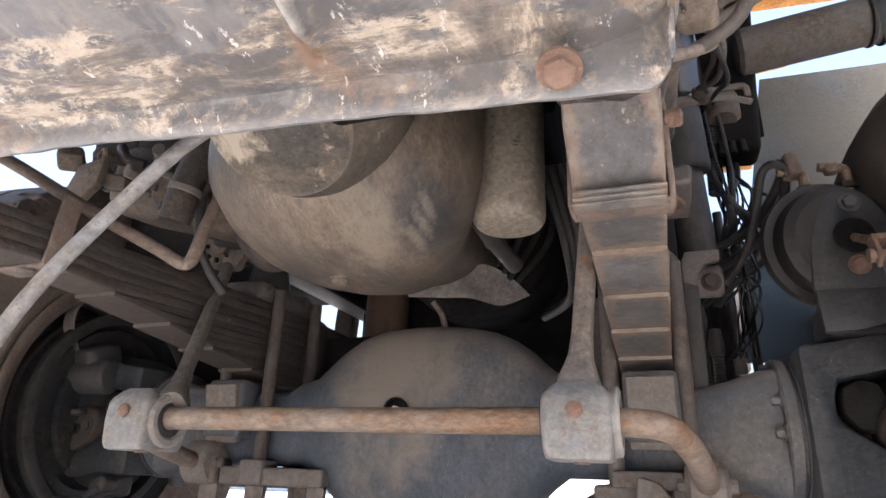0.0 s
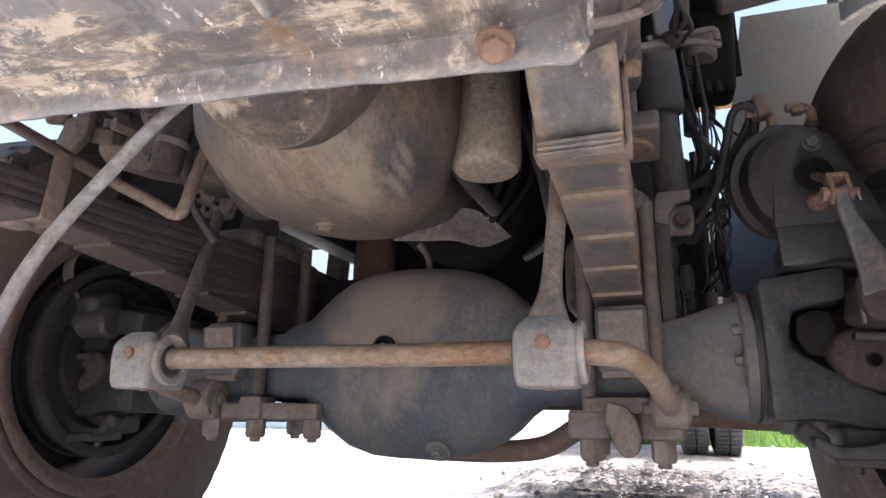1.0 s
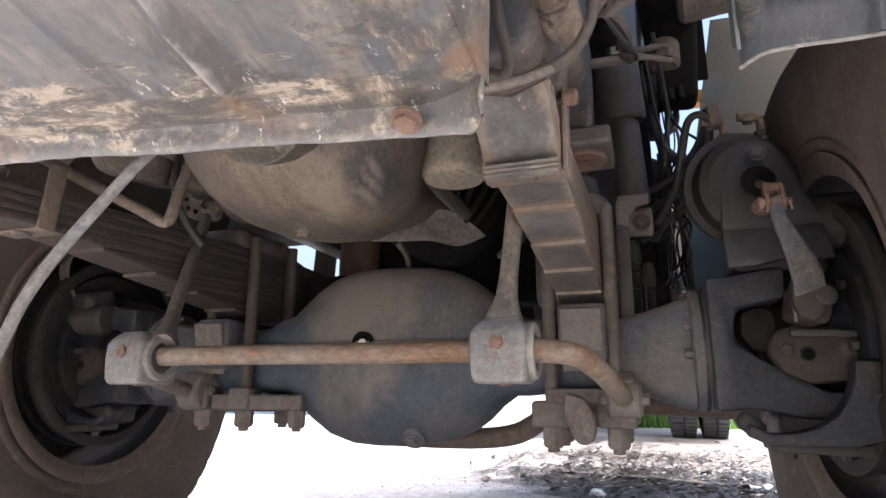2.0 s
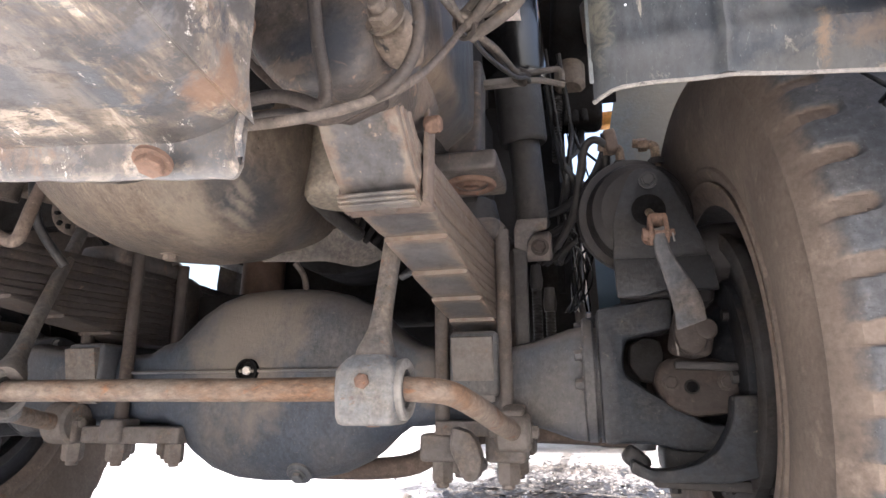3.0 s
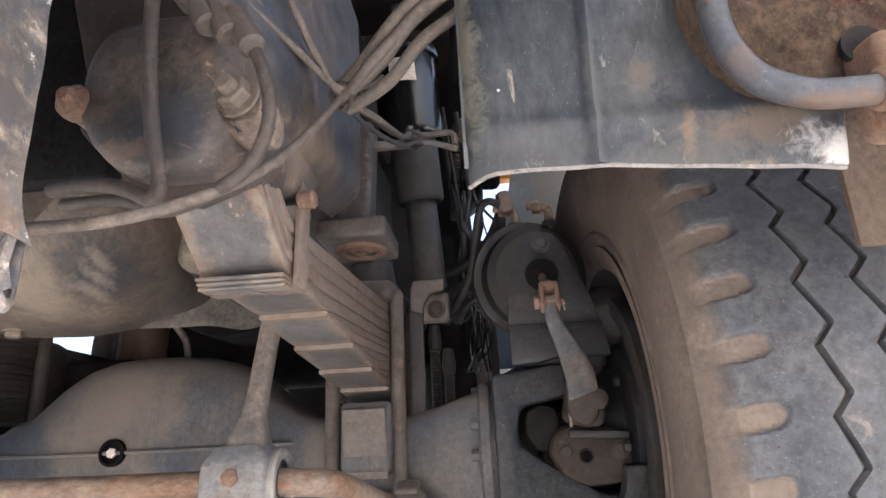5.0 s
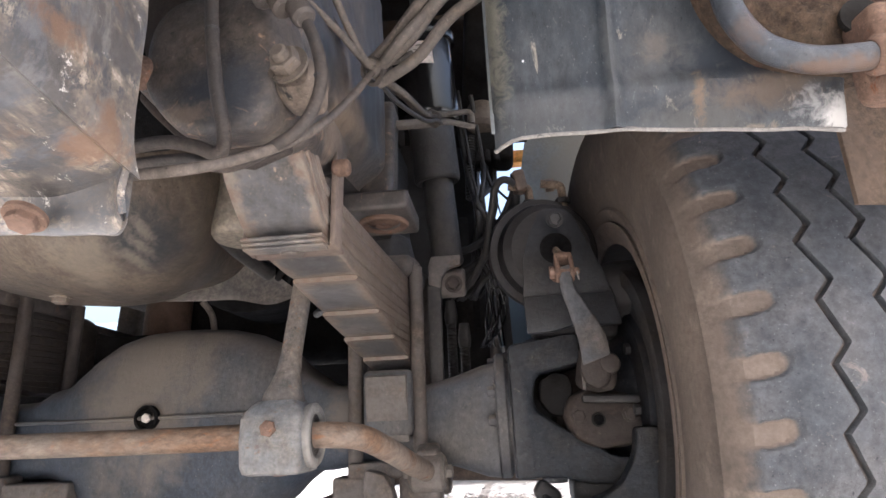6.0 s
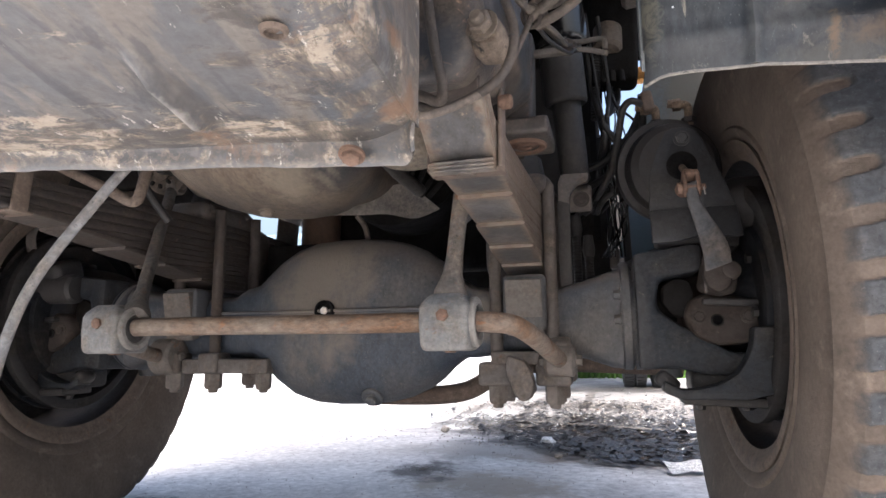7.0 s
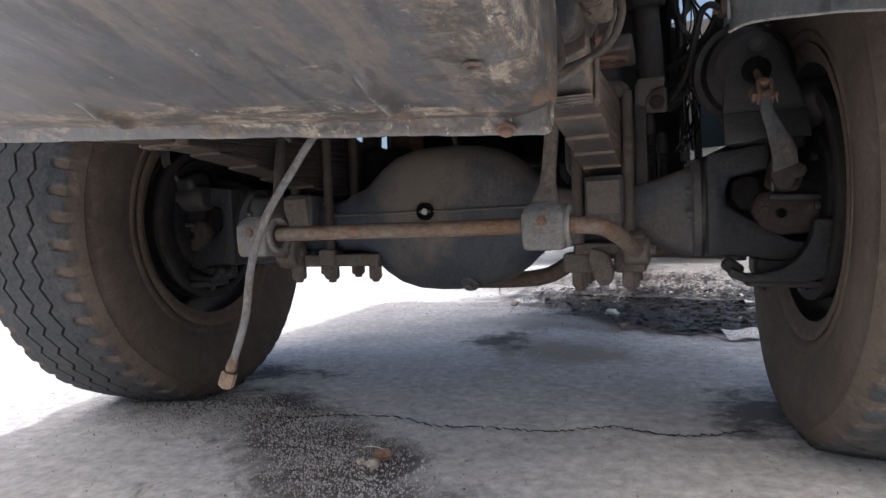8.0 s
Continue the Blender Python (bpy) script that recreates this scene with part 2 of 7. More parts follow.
def bumper_material():
    """Grey paint under the bumper, scraped to pale primer and rust; the scrapes lie thickest along the rear lip and the end."""
    m = bpy.data.materials.new("scraped_bumper_paint")
    m.use_nodes = True
    n, l = links_of(m)
    bsdf = n["Principled BSDF"]
    tc = n.new("ShaderNodeTexCoord")
    sep = n.new("ShaderNodeSeparateXYZ")
    l.new(tc.outputs["Object"], sep.inputs[0])

    def tex(scale, detail, rough, dist, stretch=(1, 1, 1), turn=0.0):
        mp = n.new("ShaderNodeMapping")
        mp.inputs["Scale"].default_value, mp.inputs["Rotation"].default_value = stretch, (0, 0, radians(turn))
        l.new(tc.outputs["Object"], mp.inputs[0])
        t = n.new("ShaderNodeTexNoise")
        for key, v in (("Scale", scale), ("Detail", detail), ("Roughness", rough), ("Distortion", dist)):
            t.inputs[key].default_value = v
        l.new(mp.outputs[0], t.inputs["Vector"])
        return t.outputs[0]

    def rng(src, lo, hi, a=0.0, b=1.0):
        r = n.new("ShaderNodeMapRange")
        for key, v in (("From Min", lo), ("From Max", hi), ("To Min", a), ("To Max", b)):
            r.inputs[key].default_value = v
        l.new(src, r.inputs["Value"])
        return r.outputs[0]

    def math_(op, a, b):
        x = n.new("ShaderNodeMath")
        x.operation = op
        for sock, v in zip(x.inputs, (a, b)):
            if isinstance(v, float):
                sock.default_value = v
            else:
                l.new(v, sock)
        return x.outputs[0]

    def mix(f, a, b, mode="MIX"):
        x = n.new("ShaderNodeMix")
        x.data_type, x.blend_type = "RGBA", mode
        for sock, v in ((x.inputs["Factor"], f), (x.inputs["A"], a), (x.inputs["B"], b)):
            if isinstance(v, tuple):
                sock.default_value = (*v, 1)
            elif isinstance(v, float):
                sock.default_value = v
            else:
                l.new(v, sock)
        return x.outputs["Result"]

    band = math_("MULTIPLY", rng(math_("ADD", sep.outputs[1], math_("MULTIPLY", tex(11, 6, 0.6, 0.4), 0.09)), 0.868, 0.915), rng(sep.outputs[1], 0.928, 0.920))
    end = rng(math_("ADD", sep.outputs[0], math_("MULTIPLY", tex(9, 6, 0.6, 0.4), 0.14)), 0.35, 0.47)
    wear = math_("MAXIMUM", band, math_("MULTIPLY", end, 0.85))
    # smooth grey paint, bluish and brownish by turns, with dim streaks drawn back to the lip
    broad = tex(5, 5, 0.6, 0.8)
    col = mix(rng(broad, 0.38, 0.62), (0.088, 0.096, 0.108), (0.150, 0.143, 0.138))
    streak = tex(8, 8, 0.66, 0.3, (2.8, 0.6, 1), 32)
    col = mix(rng(streak, 0.50, 0.58, 0.0, 0.6), col, (0.205, 0.178, 0.150))
    bare = tex(10, 7, 0.62, 0.5, (2.2, 0.7, 1), 30)
    col = mix(rng(bare, 0.53, 0.60, 0.0, 0.7), col, (0.062, 0.066, 0.075))
    # peeled band before the lip and flaked end: brown, cream and dark flakes
    flake = tex(24, 10, 0.76, 0.4, (0.55, 1.7, 1), -6)
    slant = tex(18, 10, 0.74, 0.4, (1.5, 0.6, 1), 26)
    both = mix(end, flake, slant)
    worn = mix(rng(both, 0.44, 0.54), (0.075, 0.068, 0.062), (0.225, 0.185, 0.143))
    worn = mix(rng(both, 0.525, 0.565), worn, (0.40, 0.345, 0.272))
    worn = mix(rng(tex(34, 11, 0.82, 0.3, (0.7, 1.5, 1), 10), 0.53, 0.57), worn, (0.062, 0.063, 0.066))
    scr = tex(24, 10, 0.74, 0.35, (0.6, 1.6, 1), -8)
    col = mix(math_("MULTIPLY", rng(math_("ADD", scr, math_("MULTIPLY", wear, 0.215)), 0.61, 0.69), 0.9), col, worn)
    # rolled lip: even grey with pale nicks
    col = mix(rng(sep.outputs[1], 0.919, 0.924, 0.0, 0.8), col, mix(rng(scr, 0.54, 0.60), (0.165, 0.166, 0.168), (0.33, 0.30, 0.26)))
    white = tex(46, 9, 0.8, 0.2, (1.5, 0.75, 1), 22)
    col = mix(rng(math_("ADD", white, math_("MULTIPLY", wear, 0.03)), 0.635, 0.665), col, (0.56, 0.53, 0.48))
    rust = tex(9, 10, 0.78, 0.5)
    col = mix(math_("MULTIPLY", rng(math_("ADD", rust, math_("MULTIPLY", wear, 0.05)), 0.60, 0.68), 0.7), col, (0.20, 0.125, 0.078))
    grain = tex(90, 6, 0.7, 0.0)
    col = mix(1.0, col, mix(rng(grain, 0.25, 0.75), tuple(c * TONE for c in (0.72, 0.71, 0.70)), (1.2 * TONE,) * 3), "MULTIPLY")
    l.new(col, bsdf.inputs["Base Color"])
    l.new(rng(broad, 0.3, 0.7, 0.38, 0.62), bsdf.inputs["Roughness"])
    bp = n.new("ShaderNodeBump")
    bp.inputs["Strength"].default_value, bp.inputs["Distance"].default_value = 0.4, 0.002
    l.new(math_("ADD", scr, math_("MULTIPLY", grain, 0.4)), bp.inputs["Height"])
    l.new(bp.outputs[0], bsdf.inputs["Normal"])
    return m


M_BUMPER = bumper_material()
RUST_MARKS = (((0.441, 0.885, 0.752), 0.020, 1.2), ((0.444, 0.84, 0.79), 0.010, 0.5), ((0.246, 0.888, 0.752), 0.010, 0.4))
M_PANEL = surface("scuffed_dark_panel", (0.022, 0.029, 0.038), (0.052, 0.058, 0.064), 0.45, 0.42, scale=5, stretch=(1.5, 1, 0.6), third=(0.21, 0.195, 0.165), third_amount=0.2, third_scale=24, fine=60, bump=0.25)


def scraped(m, at, radius, colour, seed, squash=(1, 1, 1), cover=0.85, soft=1.0):
    """One shaped patch on a material, ragged round a point: a scrape, a stain, or painted light and shade."""
    n, l = links_of(m)
    sock = n["Principled BSDF"].inputs["Base Color"]
    before = sock.links[0].from_socket
    tc = n.new("ShaderNodeTexCoord")
    mp = n.new("ShaderNodeMapping")
    mp.vector_type = "POINT"
    mp.inputs["Scale"].default_value = squash
    mp.inputs["Location"].default_value = tuple(-a * s for a, s in zip(at, squash))
    l.new(tc.outputs["Object"], mp.inputs[0])
    ln = n.new("ShaderNodeVectorMath")
    ln.operation = "LENGTH"
    l.new(mp.outputs[0], ln.inputs[0])
    tex = n.new("ShaderNodeTexNoise")
    tex.inputs["Scale"].default_value, tex.inputs["Detail"].default_value, tex.inputs["Roughness"].default_value = 1.1 / radius, 9, 0.72
    tex.inputs["Distortion"].default_value = seed
    l.new(tc.outputs["Object"], tex.inputs["Vector"])
    add = n.new("ShaderNodeMath")
    add.operation = "MULTIPLY_ADD"
    add.inputs[1].default_value, add.inputs[2].default_value = radius * 3.4, -radius * 1.7
    l.new(tex.outputs[0], add.inputs[0])
    s = n.new("ShaderNodeMath")
    l.new(ln.outputs["Value"], s.inputs[0])
    l.new(add.outputs[0], s.inputs[1])
    r = n.new("ShaderNodeMapRange")
    for key, v in (("From Min", radius * (0.5 + 0.65 * soft)), ("From Max", radius * 0.5), ("To Max", cover)):
        r.inputs[key].default_value = v
    l.new(s.outputs[0], r.inputs["Value"])
    x = n.new("ShaderNodeMix")
    x.data_type = "RGBA"
    x.inputs["B"].default_value = (*[c * TONE for c in colour], 1)
    l.new(r.outputs[0], x.inputs["Factor"])
    l.new(before, x.inputs["A"])
    l.new(x.outputs["Result"], sock)


scraped(M_PANEL, (0.83, 1.17, 0.945), 0.040, (0.085, 0.088, 0.088), 0.5, (1, 1, 1), 0.5, 1.4)
scraped(M_PANEL, (0.70, 1.17, 0.90), 0.030, (0.075, 0.078, 0.078), 0.5, (0.5, 1, 1.3), 0.45, 1.5)
scraped(M_PANEL, (0.86, 1.18, 0.885), 0.026, (0.10, 0.098, 0.088), 0.6, (0.5, 1, 1.3), 0.5, 1.4)
scraped(M_PANEL, (0.775, 1.16, 0.95), 0.016, (0.10, 0.102, 0.10), 0.5, (2.2, 1, 0.25), 0.45, 1.6)
scraped(M_PANEL, (0.93, 1.175, 0.908), 0.026, (0.105, 0.077, 0.054), 0.5, (0.55, 1, 1.5), 0.75, 1.6)
# two dark patches behind the tube's bend: its shade put into the colour
scraped(M_PANEL, (0.875, 1.165, 0.943), 0.024, (0.020, 0.026, 0.035), 0.4, (0.6, 1, 1.2), 0.9)
scraped(M_PANEL, (0.897, 1.165, 0.925), 0.016, (0.020, 0.026, 0.035), 0.6, (0.8, 1, 1), 0.8)
scraped(M_PANEL, (0.985, 1.18, 0.872), 0.022, (0.50, 0.49, 0.46), 0.4)
scraped(M_PANEL, (0.96, 1.18, 0.885), 0.018, (0.24, 0.24, 0.235), 0.7)
scraped(M_PANEL, (0.858, 1.17, 0.900), 0.012, (0.17, 0.118, 0.07), 0.9, (2.0, 1, 0.5), 0.7, 1.5)
scraped(M_PANEL, (0.822, 1.17, 0.962), 0.014, (0.15, 0.125, 0.098), 0.9, (0.8, 1, 1), 0.4, 1.3)
scraped(M_PANEL, (0.91, 1.18, 0.855), 0.02, (0.24, 0.20, 0.14), 0.7, (0.6, 1, 1.2), 0.7)
scraped(M_PANEL, (0.655, 1.17, 0.98), 0.022, (0.15, 0.147, 0.12), 0.9, (1.3, 1, 0.12))
scraped(M_GUARD, (1.0, 2.45, 1.45), 0.30, (0.155, 0.148, 0.125), 0.4, (0.8, 1, 1))
# blue foot of the mudguard: sky light painted into the colour
scraped(M_GUARD, (0.72, 2.45, 0.95), 0.16, (0.13, 0.20, 0.27), 0.3, (1, 1, 0.6))
scraped(M_CASTING, (0.405, 1.085, 0.905), 0.030, (0.034, 0.041, 0.053), 0.4, (0.8, 0.6, 1), 0.8, 1.5)
for y, z, r in ((1.27, 0.965, 0.030), (1.31, 1.0, 0.034), (1.36, 1.01, 0.028)):
    scraped(M_CHEEK, (0.478, y, z), r, (0.165, 0.125, 0.090), 0.7, (1, 0.7, 1), 0.75, 1.3)
scraped(M_CHEEK, (0.478, 1.42, 1.06), 0.060, (0.040, 0.050, 0.062), 0.4, (1, 1, 0.6), 0.8, 1.6)
scraped(M_CASTING, (0.468, 1.27, 0.955), 0.045, (0.19, 0.148, 0.112), 0.6)
scraped(M_CASTING, (0.37, 1.09, 0.885), 0.022, (0.16, 0.128, 0.10), 0.8, (0.6, 1, 1.8))
for at, radius, flat in RUST_MARKS:
    scraped(M_BUMPER, at, radius, (0.165, 0.098, 0.06), 0.6, (1, flat, 1))
# rib relief painted in: lit crest pale, shaded flank dark with some dirt
for rib_x, rib_y, shift in ((0.2525, 0.835, 0.014), (-0.207, 0.872, 0.012)):
    scraped(M_BUMPER, (rib_x + shift, rib_y + 0.01, 0.76), 0.055, (0.085, 0.074, 0.065), 0.3, (5, 1, 0.3), 0.45)
    scraped(M_BUMPER, (rib_x, rib_y, 0.76), 0.05, (0.34, 0.32, 0.295), 0.3, (9, 1, 0.3))
scraped(M_PAN, (0.02, 1.42, 0.875), 0.045, (0.27, 0.235, 0.185), 0.6, (1.2, 0.6, 0.8), 0.55, 1.6)
for x, y, z, r in ((0.098, 1.415, 0.915, 0.030), (0.078, 1.455, 0.876, 0.032), (0.122, 1.46, 0.905, 0.030), (0.10, 1.50, 0.872, 0.032)):
    scraped(M_PAN, (x, y, z), r, (0.034, 0.041, 0.050), 0.3, (1.8, 0.6, 0.6), 0.62, 2.2)
for x, y, z, r in ((0.104, 1.440, 0.910, 0.009), (0.090, 1.457, 0.888, 0.010), (0.072, 1.476, 0.868, 0.012)):
    scraped(M_PAN, (x, y, z), r, (0.34, 0.29, 0.225), 0.3, (1.9, 0.35, 0.35), 0.5, 2.0)
scraped(M_COVER, (-0.10, 1.23, 0.955), 0.045, (0.52, 0.45, 0.35), 0.6)
scraped(M_AXLE, (-0.13, 1.85, 0.74), 0.105, (0.205, 0.175, 0.142), 0.3, (0.95, 0.5, 0.6), 0.85, 1.5)
scraped(M_AXLE, (0.0, 1.85, 0.77), 0.030, (0.20, 0.17, 0.138), 0.3, (1.6, 0.4, 0.3), 0.6, 1.5)
scraped(M_AXLE, (0.30, 1.85, 0.64), 0.05, (0.15, 0.13, 0.11), 0.5, (1, 0.5, 0.6))
M_SCUFF = surface("scuffed_pale_edge", (0.13, 0.125, 0.118), (0.27, 0.255, 0.235), 0.5, 0.7, scale=30, third=(0.07, 0.07, 0.07), third_amount=0.25, third_scale=50)
M_DIRT = surface("caked_dry_mud", (0.075, 0.047, 0.030), (0.150, 0.105, 0.070), 0.5, 0.95, scale=17, fine=60, bump=1.3, third=(0.105, 0.048, 0.034), third_amount=0.3, third_scale=13, mottling=1.4)
M_TUBE = surface("worn_blue_black_tube", (0.030, 0.039, 0.052), (0.085, 0.088, 0.092), 0.40, 0.4, scale=14, third=(0.17, 0.105, 0.068), third_amount=0.2, third_scale=16, shine=0.4)
scraped(M_TUBE, (0.955, 1.106, 0.884), 0.020, (0.105, 0.058, 0.032), 0.5, (0.22, 1, 2.6), 0.75, 1.4)
scraped(M_TUBE, (0.885, 1.108, 0.932), 0.014, (0.11, 0.066, 0.042), 0.5, (1.2, 1, 0.8), 0.5, 1.5)


def tyre_material():
    """Blue-grey worn rubber; the points' dust share, frayed by two noises, lays on brown road dust."""
    m = surface("dusty_tyre_rubber", (0.060, 0.067, 0.076), (0.098, 0.099, 0.102), 0.45, 0.8, scale=9, fine=90, bump=0.35, mottling=0.6, third=(0.17, 0.155, 0.14), third_amount=0.12, third_scale=26)
    n, l = links_of(m)
    bsdf = n["Principled BSDF"]
    before = bsdf.inputs["Base Color"].links[0].from_socket
    tc, at = n.new("ShaderNodeTexCoord"), n.new("ShaderNodeAttribute")
    at.attribute_name = "dust"

    def tex(scale, detail, stretch=(1, 1, 1)):
        mp, t = n.new("ShaderNodeMapping"), n.new("ShaderNodeTexNoise")
        mp.inputs["Scale"].default_value = stretch
        l.new(tc.outputs["Object"], mp.inputs[0])
        t.inputs["Scale"].default_value, t.inputs["Detail"].default_value, t.inputs["Roughness"].default_value = scale, detail, 0.68
        l.new(mp.outputs[0], t.inputs["Vector"])
        return t.outputs[0]

    def rng(src, lo, hi, a=0.0, b=1.0):
        r = n.new("ShaderNodeMapRange")
        for key, v in (("From Min", lo), ("From Max", hi), ("To Min", a), ("To Max", b)):
            r.inputs[key].default_value = v
        l.new(src, r.inputs["Value"])
        return r.outputs[0]

    def mix(f, a, b, mode="MIX"):
        x = n.new("ShaderNodeMix")
        x.data_type, x.blend_type = "RGBA", mode
        for sock, v in ((x.inputs["Factor"], f), (x.inputs["A"], a), (x.inputs["B"], b)):
            if isinstance(v, tuple):
                sock.default_value = (*v, 1)
            elif isinstance(v, float):
                sock.default_value = v
            else:
                l.new(v, sock)
        return x.outputs["Result"]

    add = n.new("ShaderNodeMath")
    add.operation = "MULTIPLY_ADD"
    add.inputs[1].default_value = 0.9
    l.new(tex(30, 8), add.inputs[0])
    l.new(at.outputs["Fac"], add.inputs[2])
    brown = mix(rng(tex(5, 8), 0.36, 0.64), (0.092, 0.075, 0.062), (0.142, 0.114, 0.092))
    brown = mix(rng(tex(16, 10), 0.56, 0.70, 0.0, 0.7), brown, (0.205, 0.165, 0.132))
    brown = mix(1.0, brown, mix(rng(tex(120, 6), 0.3, 0.7), (0.78, 0.77, 0.76), (1.15, 1.15, 1.15)), "MULTIPLY")
    l.new(mix(rng(add.outputs[0], 0.80, 1.25), before, brown), bsdf.inputs["Base Color"])
    return m


M_TYRE = tyre_material()


def ground_material():
    m = surface("yard_concrete", (0.55, 0.54, 0.525), (0.66, 0.65, 0.63), 0.5, 0.9, scale=1.4, fine=28, bump=0.35, third=(0.26, 0.24, 0.22), third_amount=0.12, third_scale=3.2, tone=1.0, mottling=0.3)
    return m


M_GROUND = ground_material()
GROUND_MARKS = (
    ((1.3, 6.6, 0), 2.0, (0.22, 0.205, 0.19), (0.8, 0.6, 1)), ((0.2, 5.6, 0), 0.8, (0.33, 0.31, 0.29), (0.6, 1, 1)),
    ((0.70, 4.10, 0), 0.70, (0.055, 0.054, 0.056), (0.7, 0.95, 1)), ((0.0, 4.6, 0), 0.45, (0.08, 0.078, 0.077), (0.6, 1.1, 1)), ((0.85, 3.55, 0), 0.36, (0.095, 0.096, 0.102), (0.6, 1, 1)),
    ((0.20, 3.42, 0), 0.16, (0.22, 0.155, 0.11), (0.5, 1, 1)), ((0.10, 2.80, 0), 0.28, (0.47, 0.41, 0.34), (0.8, 1.2, 1)), ((-0.1, 3.5, 0), 0.35, (0.45, 0.43, 0.40), (0.8, 1.2, 1)),
    ((-0.21, 3.0, 0), 0.16, (0.12, 0.112, 0.105), (1.0, 0.75, 1)), ((-0.95, 2.22, 0), 0.11, (0.09, 0.09, 0.095), (0.40, 0.9, 1)),
    ((-0.93, 1.84, 0), 0.16, (0.085, 0.083, 0.080), (0.36, 0.9, 1)), ((-0.62, 1.77, 0), 0.14, (0.085, 0.083, 0.080), (0.66, 1, 1)), ((-0.42, 1.63, 0), 0.17, (0.105, 0.10, 0.095), (0.8, 1, 1)),
    # the last mark paints the right tyre's contact shadow on the concrete
    ((-0.24, 1.48, 0), 0.20, (0.13, 0.123, 0.115), (0.8, 1, 1)), ((-0.07, 1.32, 0), 0.20, (0.14, 0.133, 0.124), (0.8, 1, 1)), ((0.78, 2.08, 0), 0.13, (0.11, 0.11, 0.115), (0.9, 0.5, 1)))
M_STAIN = surface("oil_soaked_grit", (0.05, 0.048, 0.045), (0.14, 0.125, 0.11), 0.45, 0.85, scale=9, fine=50, bump=0.7, third=(0.34, 0.31, 0.28), third_amount=0.2, third_scale=40, tone=1.0)
M_WETLITTER = surface("wet_black_litter", (0.018, 0.018, 0.020), (0.055, 0.052, 0.050), 0.42, 0.35, scale=30, tone=1.0, shine=0.5)
M_DRYLEAF = surface("dry_leaf_brown", (0.15, 0.085, 0.055), (0.25, 0.16, 0.11), 0.5, 0.8, scale=40, tone=1.0)
M_CRACK = surface("dark_crack", (0.03, 0.028, 0.026), None, 0.4, 0.95, tone=1.0)
M_CHIPS = surface("gravel_chips", (0.24, 0.235, 0.23), (0.52, 0.51, 0.50), 0.5, 0.9, scale=60, third=(0.14, 0.10, 0.075), third_amount=0.3, third_scale=80, tone=1.0)
M_GRIT = surface("grit", (0.09, 0.085, 0.08), (0.36, 0.33, 0.3), 0.5, 0.9, scale=2.0, tone=1.0)


for at, radius, colour, flat in GROUND_MARKS:
    scraped(M_GROUND, at, radius, colour, 0.4, flat)


# ---------------------------------------------------------------- mesh tools
def finish(bm, sharp=38):
    bmesh.ops.recalc_face_normals(bm, faces=bm.faces)
    for f in bm.faces:
        f.smooth = True
    lim = radians(sharp)
    for e in bm.edges:
        if len(e.link_faces) == 2 and e.calc_face_angle(0.0) > lim:
            e.smooth = False
    return bm


def thing(name, at, label, category, group="", kind=""):
    ob = new(name)
    ob.location = at
    ob.empty_display_size = 0.1
    return tagged(ob, label, category, group, kind)


def origin_of(ob):
    """Where a thing's empty stands; parts of parts lie in world metres already."""
    return ob.location if ob.data is None else Vector((0, 0, 0))


def part(name, bm, material, parent=None, label="", sharp=38):
    """One mesh object, in world metres, under a thing or a part."""
    finish(bm, sharp)
    me = bpy.data.meshes.new(name)
    bm.to_mesh(me)
    bm.free()
    me.materials.append(material)
    ob = new(name, me)
    if parent:
        ob.parent = parent
        ob.matrix_parent_inverse = Matrix.Translation(-origin_of(parent))
    return tagged(ob, label)


def lone(name, bm, material, label, category, group="", kind=""):
    return tagged(part(name, bm, material), label, category, group, kind)


def box(bm, c, s, rot=(0, 0, 0), bevel=0.004, seg=2):
    m = pose(*c, *rot) @ Matrix.Diagonal((*s, 1))
    made = bmesh.ops.create_cube(bm, size=1.0, matrix=m)
    if bevel:
        edges = list({e for v in made["verts"] for e in v.link_edges})
        bmesh.ops.bevel(bm, geom=edges, offset=min(bevel, min(s) * 0.45), segments=seg, profile=0.5, affect="EDGES")
    return bm


def boxed(c, s, rot=(0, 0, 0), bevel=0.004, seg=2):
    return box(bmesh.new(), c, s, rot, bevel, seg)


def spline(points, per=8):
    """Points of a smooth curve through the given ones."""
    p = [Vector(q) for q in points]
    if len(p) < 3:
        return p
    out = []
    for i in range(len(p) - 1):
        a, b, c, d = p[max(i - 1, 0)], p[i], p[i + 1], p[min(i + 2, len(p) - 1)]
        for k in range(per):
            t = k / per
            out.append(0.5 * (2 * b + (c - a) * t + (2 * a - 5 * b + 4 * c - d) * t * t + (3 * b - a - 3 * c + d) * t ** 3))
    return out + [p[-1]]


